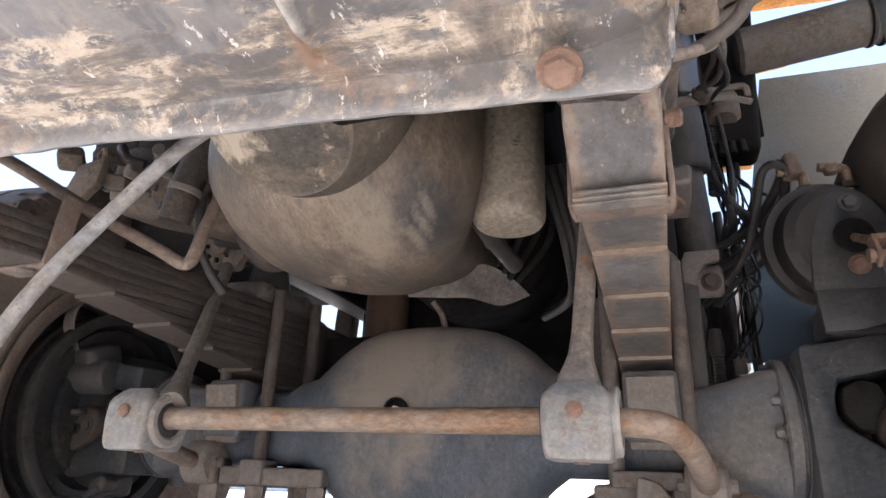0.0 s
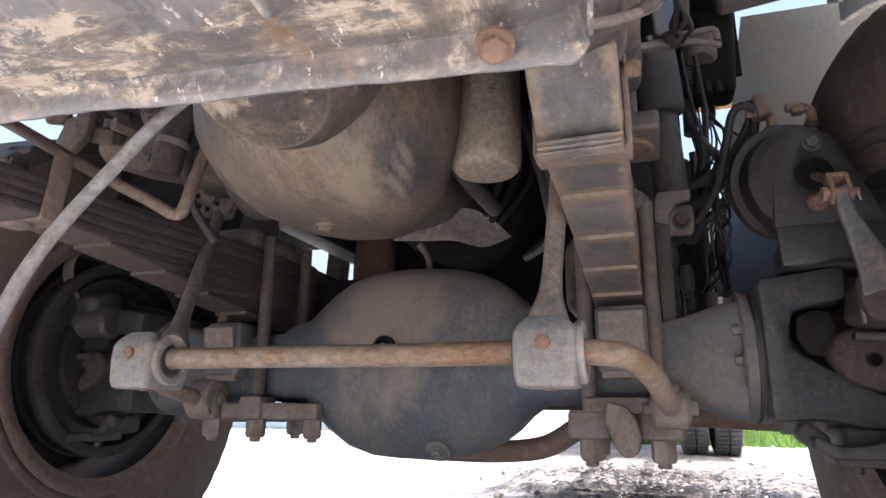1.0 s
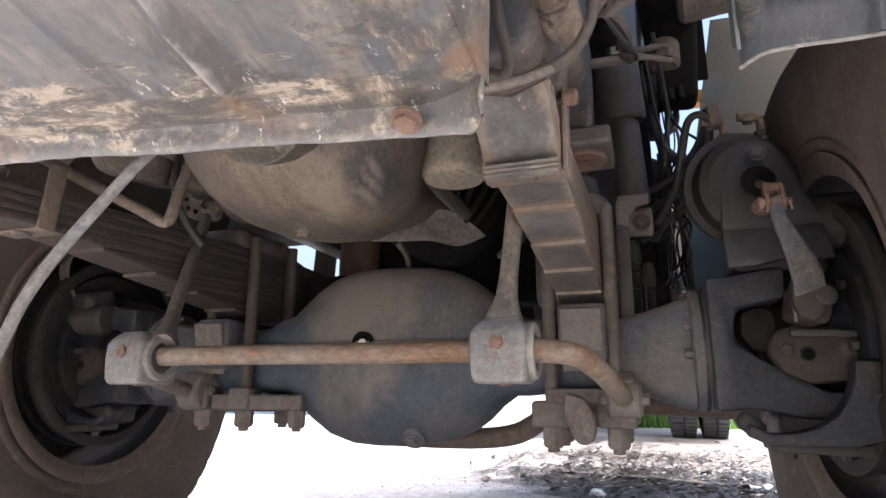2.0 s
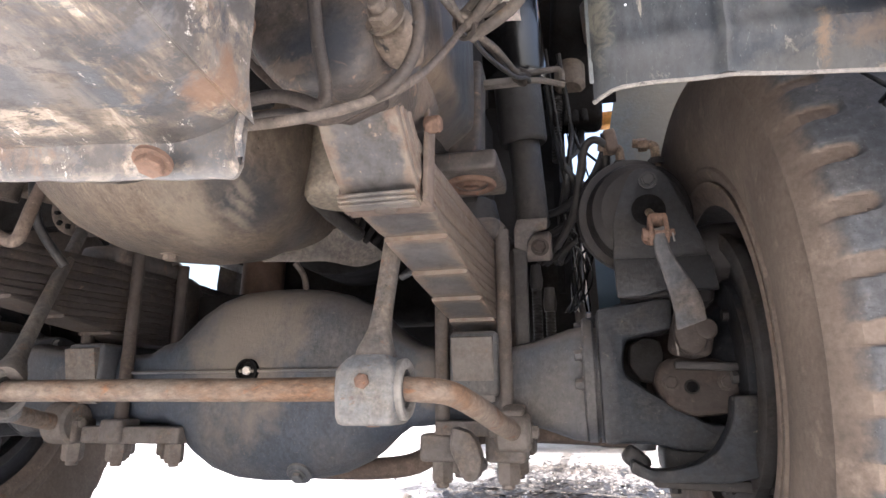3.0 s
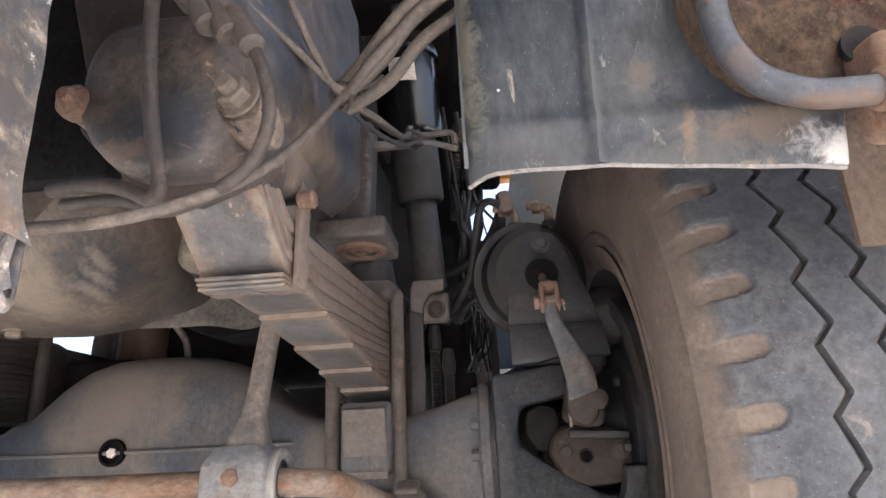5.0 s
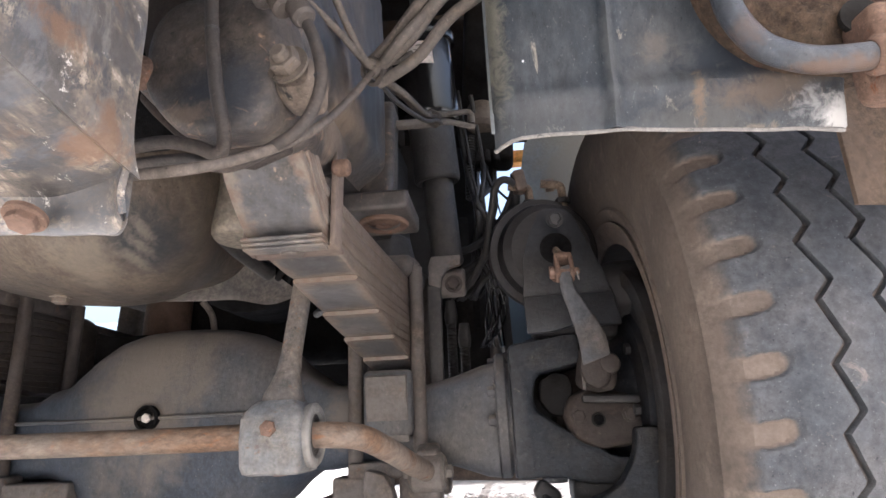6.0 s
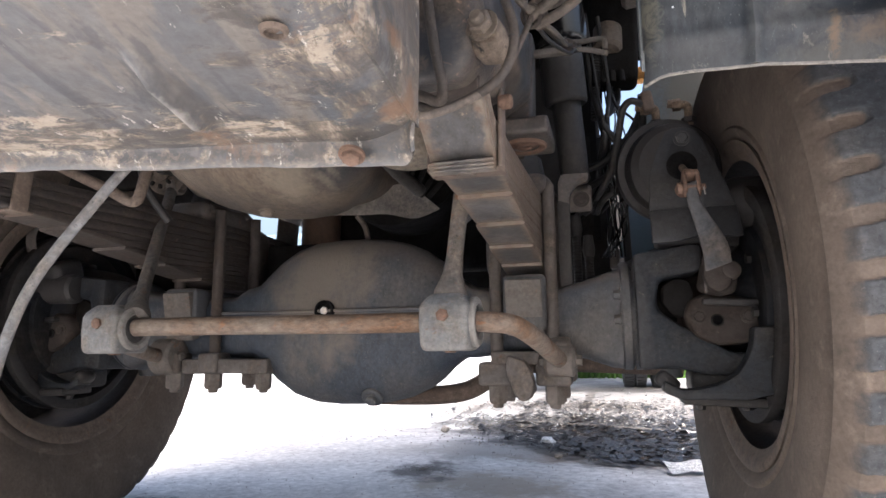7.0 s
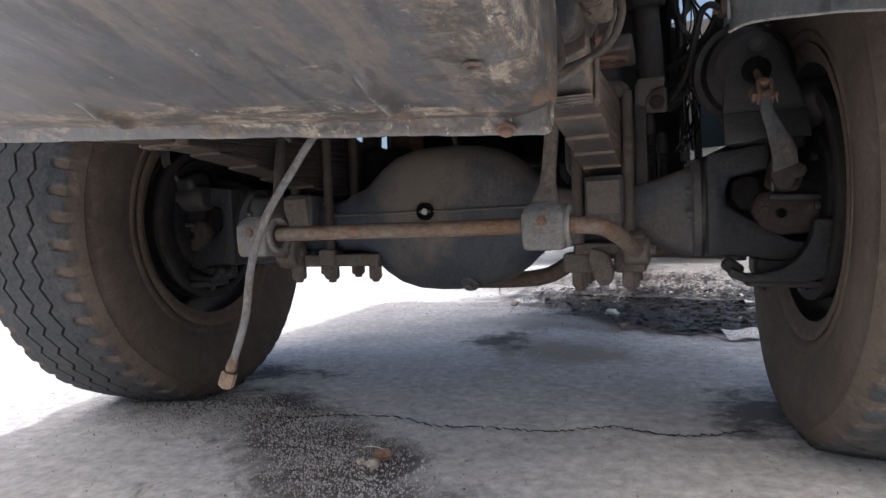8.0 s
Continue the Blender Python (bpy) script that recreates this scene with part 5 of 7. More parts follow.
def step_tube():
    t = thing("step_bracket", (0.95, 1.10, 0.88), "bent dark tube over a mud-caked lamp housing at the bumper corner", "step")
    part("tube", tube([(0.900, 1.150, 1.035), (0.884, 1.128, 1.018), (0.875, 1.115, 0.998), (0.873, 1.112, 0.976), (0.876, 1.112, 0.954), (0.885, 1.113, 0.933), (0.899, 1.115, 0.916), (0.917, 1.115, 0.905), (0.937, 1.115, 0.898), (0.958, 1.115, 0.896), (0.985, 1.115, 0.896), (1.03, 1.12, 0.900), (1.10, 1.13, 0.915)], 0.0125, 20, 6), M_TUBE, t, "bent tube, scratched and rusty below")
    # dished lamp surround: mud-filled bowl, raised rim, side wall back to the panel
    bm, rings, around = bmesh.new(), [], 120
    profile = [(0.002, 0.0)] + [(0.004 + 0.108 * k / 30, 0.0) for k in range(1, 30)] + [(0.113, -0.006), (0.116, -0.012), (0.120, -0.015), (0.124, -0.014), (0.127, -0.009), (0.128, 0.004), (0.129, 0.03)]
    for r, rise in profile:
        ring = []
        for k in range(around):
            a = 2 * math.pi * k / around
            p = Vector((0.986 + math.cos(a) * r, 0, 1.036 + math.sin(a) * r))
            lump = 0.016 * noise.noise(p * 16) + 0.007 * noise.noise(p * 45) + 0.0025 * noise.noise(p * 120)
            p.y = 1.172 - 0.196 * (p.z - 0.87) + rise - lump * (1.0 if r < 0.112 else 0.12)
            ring.append(bm.verts.new(p))
        rings.append(ring)
    for q, w in zip(rings, rings[1:]):
        for k in range(around):
            bm.faces.new((q[k], q[(k + 1) % around], w[(k + 1) % around], w[k]))
    bm.faces.new(rings[0])
    back = part("housing", bm, M_DIRT, t, "round housing caked with dry mud", sharp=75)
    part("bolt", hexbolt((0.983, 1.143, 0.985), -Y, 0.0055, 0.005, False), M_DIRT, back)
    part("socket", turned([(0, 0.006), (0.009, 0.006), (0.014, 0.0), (0.018, 0.002), (0.019, 0.010), (0, 0.010)], (1.004, 1.150, 0.955), -Y, 20), M_ENGINE, back, "dark grimy socket")
    part("collar", bevelled_rod((0.985, 1.115, 0.896), (1.008, 1.117, 0.898), 0.018, 0.004), M_RUST, t)
    part("bracket", boxed((1.015, 1.14, 0.91), (0.045, 0.05, 0.09), (0, 0, 10), 0.012, 3), M_RUST, t, "rusty bracket block")


step_tube()


# ---------------------------------------------------------------- engine from below
def engine():
    e = thing("engine", (MID, 1.9, 0.80), "dusty engine with a rounded oil pan seen from below", "engine")
    rows = [(1.30, 0.06, 0.965), (1.315, 0.13, 0.928), (1.34, 0.185, 0.897), (1.38, 0.225, 0.870), (1.44, 0.25, 0.848), (1.52, 0.26, 0.837), (1.60, 0.24, 0.838), (1.68, 0.20, 0.851), (1.76, 0.165, 0.873), (1.86, 0.145, 0.92), (2.0, 0.14, 0.95), (2.1, 0.13, 0.97)]
    secs = []
    for y, hw, bot in rows:
        top = 1.25
        ring = []
        for a in np.linspace(math.pi, 2 * math.pi, 30):
            ca, sa = math.cos(a), math.sin(a)
            ring.append(Vector((-0.075 + 0.93 * hw * math.copysign(abs(ca) ** 0.85, ca), y, 1.07 + (1.07 - bot) * -abs(sa) ** 0.85)))
        ring += [Vector((-0.075 + 0.93 * hw, y, top)), Vector((-0.075 - 0.93 * hw, y, top))]
        secs.append(ring)
    pan = part("oil_pan", loft(secs), M_PAN, e, "rounded steel pan with pale oily dust", sharp=60)
    part("drain_plug", hexbolt((-0.087, 1.527, 0.839), -Z, 0.013, 0.012), M_PAN, pan)
    # dished cover in front of the pan
    c = Vector((-0.032, 1.31, 1.062))
    part("damper_cover", turned([(0.148, 0.10), (0.155, 0.06), (0.157, 0.02), (0.154, -0.02), (0.146, -0.06), (0.13, -0.10), (0.112, -0.124), (0.108, -0.134), (0.100, -0.130), (0.056, -0.150), (0.0, -0.158)], c, Vector((0, 0.62, 0.78)), 48), M_COVER, e, "dished cover with a cream stain")
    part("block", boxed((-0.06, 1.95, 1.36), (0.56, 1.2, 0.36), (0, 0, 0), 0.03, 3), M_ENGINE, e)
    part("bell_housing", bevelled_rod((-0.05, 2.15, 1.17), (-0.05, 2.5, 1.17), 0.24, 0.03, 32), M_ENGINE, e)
    low_edge = spline([(-0.10, 1.86, 0.900), (-0.03, 1.90, 0.903), (0.02, 1.95, 0.912), (0.06, 2.03, 0.914), (0.09, 2.06, 0.925), (0.125, 2.06, 0.938)], 5)
    high_edge = spline([(-0.11, 1.87, 0.935), (-0.05, 1.90, 0.955), (0.01, 1.93, 0.978), (0.055, 1.95, 0.992), (0.10, 2.0, 0.975), (0.135, 2.07, 0.945)], 5)
    part("shield", sheet(lambda u, v: low_edge[round(u * (len(low_edge) - 1))].lerp(high_edge[round(u * (len(high_edge) - 1))], v) + Vector((0, -0.012 * math.sin(math.pi * v) * math.sin(math.pi * u), 0)), len(low_edge) - 1, 6, 0.004), M_SHIELD, e, "bent grey sheet shield")
    part("breather", bevelled_rod((-0.37, 2.32, 0.80), (-0.37, 2.34, 1.15), 0.066, 0.008), M_CAN, e, "rust brown cylinder")
    part("casting", boxed((-0.603, 2.50, 0.98), (0.075, 0.05, 0.20), (0, 4, 0), 0.012, 3), M_LINK, e, "small grey casting")
    part("hose_end", tube([(-0.10, 2.02, 0.93), (-0.08, 2.03, 0.90), (-0.07, 2.03, 0.86), (-0.065, 2.02, 0.82)], 0.008, 10), M_LINK, e)
    part("side_panel", boxed((-0.50, 2.0, 1.24), (0.30, 0.5, 0.30), (0, 0, 0), 0.03, 3), M_ENGINE, e)
    part("starter", bevelled_rod((-0.40, 1.75, 1.06), (-0.40, 2.1, 1.06), 0.055, 0.01), M_ENGINE, e)
    part("alternator", turned([(0, 0), (0.05, 0), (0.065, 0.02), (0.065, 0.10), (0.05, 0.13), (0.02, 0.13), (0.02, 0.16), (0, 0.16)], (-0.36, 1.72, 0.985), Vector((0.3, -0.9, 0.1)), 24), M_CASTING, e, "finned rusty alternator")
    for k in range(5):
        part("rib", tube([(0.14 + 0.02 * k, 1.70 + 0.05 * k, 1.2), (0.13 + 0.02 * k, 1.75 + 0.05 * k, 1.05), (0.10, 1.85 + 0.05 * k, 0.97)], 0.008, 8), M_ENGINE, e)
    for q, pts in enumerate(([(0.06, 1.50, 1.25), (0.075, 1.52, 1.12), (0.10, 1.57, 1.03), (0.13, 1.66, 0.965), (0.16, 1.8, 0.93)], [(0.115, 1.50, 1.25), (0.118, 1.53, 1.13), (0.105, 1.56, 1.06), (0.12, 1.6, 1.0), (0.13, 1.72, 0.95)])):
        part("oil_pipe", tube(pts, (0.017, 0.012)[q], 14, 8), (M_SHOCK, M_HOSE)[q], e)
    for q in range(4):
        part("loom", tube([(0.22 + 0.02 * q, 1.80, 1.15), (0.25 + 0.015 * q, 1.9, 1.0), (0.24 + 0.01 * q, 2.02, 0.92 + 0.01 * q), (0.16, 2.12, 0.9)], 0.010, 10, 6), M_BLACKHOSE, e)
    return e


engine()


def oil_filter():
    f = thing("oil_filter", (0.185, 1.66, 0.955), "dusty beige spin-on oil filter hanging from the engine", "oil filter")
    ax = Vector((0.0, 0.02, 1)).normalized()
    can = part("can", turned([(0, 0.004), (0.045, 0.0), (0.058, 0.003), (0.0645, 0.012), (0.0658, 0.026), (0.0658, 0.25), (0.06, 0.27), (0, 0.27)], (0.187, 1.63, 0.945), ax, 40), M_FILTER, f)
    for k, (deg, up, w) in enumerate(((256, 0.13, 0.007), (257, 0.152, 0.006), (255, 0.174, 0.008), (257, 0.196, 0.006), (296, 0.14, 0.014), (298, 0.149, 0.008), (294, 0.132, 0.009))):
        a = math.radians(deg)
        p = Vector((0.187, 1.63, 0.945)) + ax * up + Vector((math.cos(a), math.sin(a), 0)) * 0.0660
        part("print", boxed(p, (w, 0.0012, 0.004 + 0.001 * (k % 3)), (0, 0, deg + 90), 0), M_MARK, can)
    part("head", boxed((0.19, 1.67, 1.26), (0.15, 0.13, 0.06), (0, 0, 0), 0.015, 3), M_ENGINE, f)


oil_filter()


def pipe(name, pts, r, mat, label, category="pipe", group="", ends=None, per=8):
    t = thing(name, pts[-1], label, category, group)
    part("tube", tube(pts, r, 14, per), mat, t)
    if ends:
        for i, (p, d, rr, ln, mm) in enumerate(ends):
            part("clamp" if i == 0 else "fitting", bevelled_rod(Vector(p), Vector(p) + Vector(d).normalized() * ln, rr, 0.002), mm, t)
    return t


pipe("steel_pipe", [(-0.82, 1.22, 1.12), (-0.65, 1.30, 1.03), (-0.50, 1.375, 0.94), (-0.40, 1.425, 0.885), (-0.362, 1.443, 0.862), (-0.345, 1.447, 0.862), (-0.338, 1.45, 0.88), (-0.335, 1.46, 0.93), (-0.325, 1.47, 0.99), (-0.335, 1.48, 1.03)], 0.0115, M_BROWN, "dusty brown steel pipe with a kinked end")
pipe("coolant_hose", [(-0.33, 1.47, 1.17), (-0.365, 1.455, 1.08), (-0.385, 1.45, 1.02), (-0.40, 1.45, 0.945)], 0.029, M_HOSE, "thick dusty rubber hose with a steel clamp", "hose", ends=[((-0.385, 1.45, 1.015), (-0.25, 0, -1), 0.0315, 0.014, M_LINK)])
pipe("thin_hose", [(-0.335, 1.48, 1.03), (-0.36, 1.5, 1.045), (-0.40, 1.51, 1.02), (-0.42, 1.55, 0.93), (-0.39, 1.6, 0.85)], 0.009, M_BLACKHOSE, "thin black rubber hose", "hose")


def left_mess():
    """Grimy steering gear and fittings above the spring on the near side of the engine."""
    g = thing("steering_box", (-0.62, 1.45, 0.98), "grimy steering box with fittings above the spring", "steering box")
    part("body", boxed((-0.52, 1.62, 1.09), (0.34, 0.20, 0.16), (8, 14, 4), 0.05, 4), M_DIRTY, g, "brown dusty casting")
    part("side_cover", bevelled_rod((-0.46, 1.535, 1.05), (-0.455, 1.49, 1.045), 0.062, 0.010), M_DIRTY, g)
    for k in range(6):
        a = 2 * math.pi * k / 6
        part("bolt", hexbolt((-0.455 + 0.046 * math.cos(a), 1.489, 1.045 + 0.046 * math.sin(a)), -Y, 0.008, 0.009), M_CASTING, g)
    rng = random.Random(17)
    for k in range(16):
        x = -0.74 + 0.026 * k + rng.uniform(-0.01, 0.01)
        z = 1.115 - 0.32 * (x + 0.74) * 0.55 + rng.uniform(-0.035, 0.04)
        y = 1.47 + rng.uniform(-0.03, 0.06)
        if k % 4 == 0:
            part("fitting", bevelled_rod((x, y, z), (x + rng.uniform(-0.03, 0.03), y + 0.05, z + rng.uniform(-0.02, 0.03)), 0.016, 0.004, 6), M_DIRTY, g)
        elif k % 4 == 1:
            part("valve", boxed((x, y, z), (0.05, 0.05, 0.035), (rng.uniform(-30, 30), rng.uniform(-30, 30), rng.uniform(0, 60)), 0.010), M_DIRTY, g)
        elif k % 4 == 2:
            part("elbow", tube([(x - 0.02, y, z + 0.03), (x, y, z), (x + 0.03, y + 0.02, z - 0.01)], 0.011, 10, 4), M_CASTING, g)
        else:
            part("union", turned([(0, 0), (0.020, 0), (0.020, 0.012), (0.013, 0.014), (0.013, 0.035), (0, 0.035)], (x, y, z), Vector((rng.uniform(-1, 1), -0.6, rng.uniform(-0.6, 0.6))), 8), M_DIRTY, g)
    part("lever", slab([(0, 0), (0.05, -0.015), (0.09, 0.02), (0.10, 0.08), (0.03, 0.07)], 0.02, (-0.70, 1.46, 1.03), X, Z, 0.006), M_DIRTY, g)
    # near-black plates added to close the space behind the steering box
    back = thing("arch_backing", (-0.8, 1.82, 1.0), "near-black plates closing the space behind the steering box", "inner wing")
    part("plate", boxed((-0.70, 1.82, 1.21), (0.52, 0.02, 0.40), (0, 0, 0), 0.006), M_ENGINE, back)
    part("upper_plate", boxed((-1.04, 1.82, 1.32), (0.155, 0.02, 0.22), (0, 0, 0), 0.006), M_ENGINE, back)
    hub = Vector((-0.545, 1.74, 1.02))
    fan = part("pulley", turned([(0, 0), (0.02, 0), (0.02, 0.012), (0.05, 0.016), (0.058, 0.02), (0.052, 0.03), (0.058, 0.04), (0.058, 0.05), (0, 0.05)], hub, Vector((-0.2, 1, 0.25)), 28), M_DIRTY, g, "dusty slotted pulley")
    for k in range(8):
        a = 2 * math.pi * k / 8
        part("slot", boxed(hub + Vector((0.036 * math.cos(a), 0.001, 0.036 * math.sin(a))), (0.012, 0.01, 0.008), (0, -math.degrees(a), 0), 0.002), M_ENGINE, fan)


left_mess()


# ---------------------------------------------------------------- frame, spring hangers and cab floor
def frame_rail(s, label):
    sx = MID + s * 0.47
    f = thing("frame_rail", (sx, 3.0, 1.0), label, "frame rail", "frame rails")
    start = 1.30 if s > 0 else 1.72
    mid, long = (start + 6.9) / 2, 6.9 - start
    part("web", boxed((sx, mid, 1.16), (0.012, long, 0.28), (0, 0, 0), 0.003), M_FRAME, f)
    for z in (1.02, 1.30):
        part("flange", boxed((sx - s * 0.035, mid, z), (0.078, long, 0.010), (0, 0, 0), 0.003), M_FRAME, f)
    return f


frame_rail(1, "black dusty chassis rail above the spring")
frame_rail(-1, "black dusty chassis rail above the spring")


def spring_hanger(s, label):
    """Heavy casting that holds the front eye of the spring and bolts to the rail."""
    sx = MID + s * 0.47
    h = thing("spring_hanger", (sx, 1.25, 0.90), label, "spring hanger", "spring hangers")
    rows = [(1.078, 0.50), (1.080, 0.80), (1.083, 0.90), (1.089, 0.955), (1.098, 0.985), (1.115, 1.0), (1.165, 1.0), (1.22, 1.0), (1.30, 0.97), (1.36, 0.9)]
    secs = []
    for y, k in rows:
        ring = []
        for a in np.linspace(0, 2 * math.pi, 44, endpoint=False):
            ca, sa = math.cos(a), math.sin(a)
            pw = 0.72 if ca * s < 0 else 0.34
            px = (0.064 if ca * s < 0 else 0.075) * k * math.copysign(abs(ca) ** pw, ca)
            pz = 0.080 * k * math.copysign(abs(sa) ** 0.72, sa)
            if ca * s < 0 and sa < 0:
                # the lower inner corner is cut off on the slant
                over = max(0.0, abs(px) / 0.064 + abs(pz) / 0.080 - 1.22 * k)
                px, pz = px * (1 - 0.42 * over), pz * (1 - 0.42 * over)
            ring.append(Vector((sx - s * 0.016 + px, y, 0.947 + 0.25 * (y - 1.1) + pz)))
        secs.append(ring)
    part("drum", loft(secs), M_CASTING, h, "rounded dark casting, dusty below", sharp=60)
    def cheek(u, v):
        """A rounded side wall that turns in to the drum at its front and under at its foot."""
        y, low = 1.10 + 0.43 * u, 0.928 + 0.055 * u
        z = low + (1.32 - low) * v ** 1.5
        turn_in = (1 - (1 - min(1.0, u / 0.30)) ** 2.4) * (1 - (1 - min(1.0, v ** 1.5 / 0.13)) ** 2.4) * (1 - max(0.0, (u - 0.93) / 0.07) ** 2.5)
        dent = 0.004 * noise.noise((y * 9, z * 9, 2.0)) + 0.0016 * noise.noise((y * 34, z * 34, 5.0))
        return Vector((sx + s * (0.022 + 0.051 * turn_in + dent), y, z))

    part("cheek", sheet(cheek, 56, 50, 0.006), M_CHEEK, h, "scraped blue-black rounded cheek", sharp=70)
    part("pad", boxed((sx + s * 0.036, 1.648, 0.984), (0.118, 0.135, 0.036), (-3, 0, 0), 0.008, 3), M_CASTING, h, "boxed foot with a rusty socket")
    part("socket", turned([(0.0, 0.004), (0.012, 0.003), (0.016, -0.001), (0.022, 0.003), (0.030, 0.004), (0.036, -0.001), (0.043, -0.002), (0.046, 0.001), (0.046, 0.006), (0, 0.010)], (sx + s * 0.038, 1.650, 0.962), Z, 28), M_RUST, h, "rust ring")
    part("column", boxed((sx + s * 0.022, 1.66, 1.11), (0.08, 0.06, 0.22), (-10, 0, 0), 0.012, 3), M_CASTING, h)
    boss = [(1.087, 0.0160), (1.091, 0.0190), (1.106, 0.0200), (1.118, 0.0185), (1.123, 0.015)]
    bx = part("bolt_boss", loft([oval((sx + s * (0.068 + 0.25 * (y - 1.085)), y, 0.924 - 0.35 * (y - 1.085)), r, r, X, Z, 4, 24) for y, r in boss]), M_DIRTY, h, "dusty brown bolt block")
    part("bolt", hexbolt((sx + s * 0.068, 1.082, 0.926), Vector((-0.15, -0.9, 0.12)), 0.0150, 0.014, True, 0.009), M_DIRTY, bx, "dusty hexagon bolt with a threaded end")
    part("side_bolt", turned([(0, 0), (0.0150, 0), (0.0165, 0.006), (0.0155, 0.014), (0.010, 0.019), (0.006, 0.024), (0, 0.025)], (sx - s * 0.079, 1.092, 0.937), Vector((-0.1 * s, -0.95, 0.1)), 18), M_RUST, h, "rusty bolt")
    part("web_plate", slab([(-0.145, 0.155), (-0.112, 0.04), (-0.117, 0.0), (-0.10, -0.02), (-0.045, -0.075), (0.01, -0.09), (0.05, -0.075), (0.05, 0.205), (-0.13, 0.205)], 0.012, (sx, 1.15, 0.945), X * s, Z, 0.003), M_JOINT, h, "grimy brown web plate")
    part("bolt_lug", bevelled_rod((sx - s * 0.079, 1.093, 0.937), (sx - s * 0.085, 1.135, 0.94), 0.013, 0.004), M_CASTING, h)
    return h


spring_hanger(1, "dusty cast spring hanger with hexagon bolts")


def front_bracket():
    """The bracket that carries the front eye of the spring beside the tyre."""
    sx = MID - 0.465
    h = thing("spring_bracket", (sx, 0.96, 0.95), "dark spring bracket hidden behind the bumper", "spring bracket")
    part("eye", bevelled_rod((sx - 0.06, 0.90, 0.885), (sx + 0.06, 0.90, 0.885), 0.03, 0.005), M_SPRING, h)
    part("web", boxed((sx, 0.93, 1.06), (0.10, 0.10, 0.30), (0, 0, 0), 0.01), M_FRAME, h)


front_bracket()


def cross_member():
    c = thing("cross_member", (MID, 1.24, 1.22), "dark cross member between the chassis rails", "cross member")
    part("beam", boxed((MID, 1.24, 1.30), (0.80, 0.12, 0.16), (0, 0, 0), 0.015, 3), M_FRAME, c)


cross_member()


def cab():
    part("cab_floor", boxed((MID, 1.32, 1.84), (2.4, 1.74, 0.06), (0, 0, 0), 0.02), M_ENGINE, LORRY, "dark cab floor")
    part("engine_tunnel", boxed((MID, 1.75, 1.68), (0.8, 1.7, 0.26), (0, 0, 0), 0.03), M_ENGINE, LORRY)
    part("cab_shell", boxed((MID, 1.28, 2.73), (2.5, 1.86, 1.70), (0, 0, 0), 0.12, 4), M_ORANGE, LORRY, "orange painted cab shell")
    part("firewall", boxed((MID, 0.60, 1.53), (2.3, 0.05, 0.64), (0, 0, 0), 0.02), M_ENGINE, LORRY)


cab()


# ---------------------------------------------------------------- far-side suspension, brake and pipes
def shock_absorber():
    """A tube under a wide sleeve, a glossy can with a lid above it, and a forked foot."""
    s = thing("shock_absorber", (0.52, 1.97, 0.86), "black telescopic shock absorber with a paper label", "shock absorber")
    ax = Vector((-0.065, -0.13, 1)).normalized()
    foot = Vector((0.522, 1.972, 0.965))
    part("lower_tube", turned([(0, 0), (0.034, 0), (0.038, 0.006), (0.038, 0.012), (0.0365, 0.016), (0.0365, 0.30), (0, 0.30)], foot, ax, 32), M_SHOCK, s)
    part("sleeve", turned([(0.036, 0.203), (0.049, 0.200), (0.053, 0.204), (0.055, 0.212), (0.055, 0.35), (0, 0.35)], foot, ax, 36), M_SHOCK, s, "matt black sleeve")
    up = part("dust_cover", turned([(0, 0.345), (0.068, 0.345), (0.073, 0.352), (0.075, 0.365), (0.075, 0.545), (0.083, 0.548), (0.085, 0.556), (0.085, 0.572), (0.078, 0.582), (0, 0.586)], foot, ax, 40), M_GLOSS, s, "glossy black upper can with a lid")

    def curled(a, t):
        w = radians(248 + 46 * a)
        return foot + ax * (0.462 + 0.056 * t) + Vector((math.cos(w), math.sin(w), 0)) * 0.0764

    part("label", sheet(curled, 10, 2, 0.0006), M_LABEL, up, "faded paper label")
    for k in range(4):
        w = radians(268 + 3.2 * (k % 2))
        part("print", boxed(foot + ax * (0.474 + 0.011 * k) + Vector((math.cos(w), math.sin(w), 0)) * 0.0772, (0.020 - 0.004 * (k % 2), 0.0012, 0.0022), (0, 0, math.degrees(w) + 90), 0), M_MARK, up)
    part("upper_rod", rod(foot + ax * 0.58, foot + ax * 0.70, 0.014), M_SHOCK, s)
    eye = part("lower_eye", bevelled_rod((0.487, 1.985, 0.925), (0.560, 1.985, 0.925), 0.034, 0.006), M_LOWER, s, "dusty brown bushed eye")
    part("bolt", hexbolt((0.535, 1.952, 0.915), -Y, 0.015, 0.014), M_JOINT, eye)
    part("mount", slab([(-0.040, -0.06), (-0.016, -0.06), (-0.010, 0.0), (0.006, 0.022), (0.034, 0.028), (0.036, 0.052), (-0.032, 0.052), (-0.040, 0.03)], 0.018, (0.520, 1.945, 0.925), X, Z, 0.004), M_LOWER, s, "dusty mounting fork")
    part("stay", slab([(-0.034, -0.24), (-0.006, -0.24), (-0.004, 0.0), (-0.034, 0.01)], 0.016, (0.512, 1.935, 0.90), X, Z, 0.003), M_SHOCK, s)
    return s


shock_absorber()


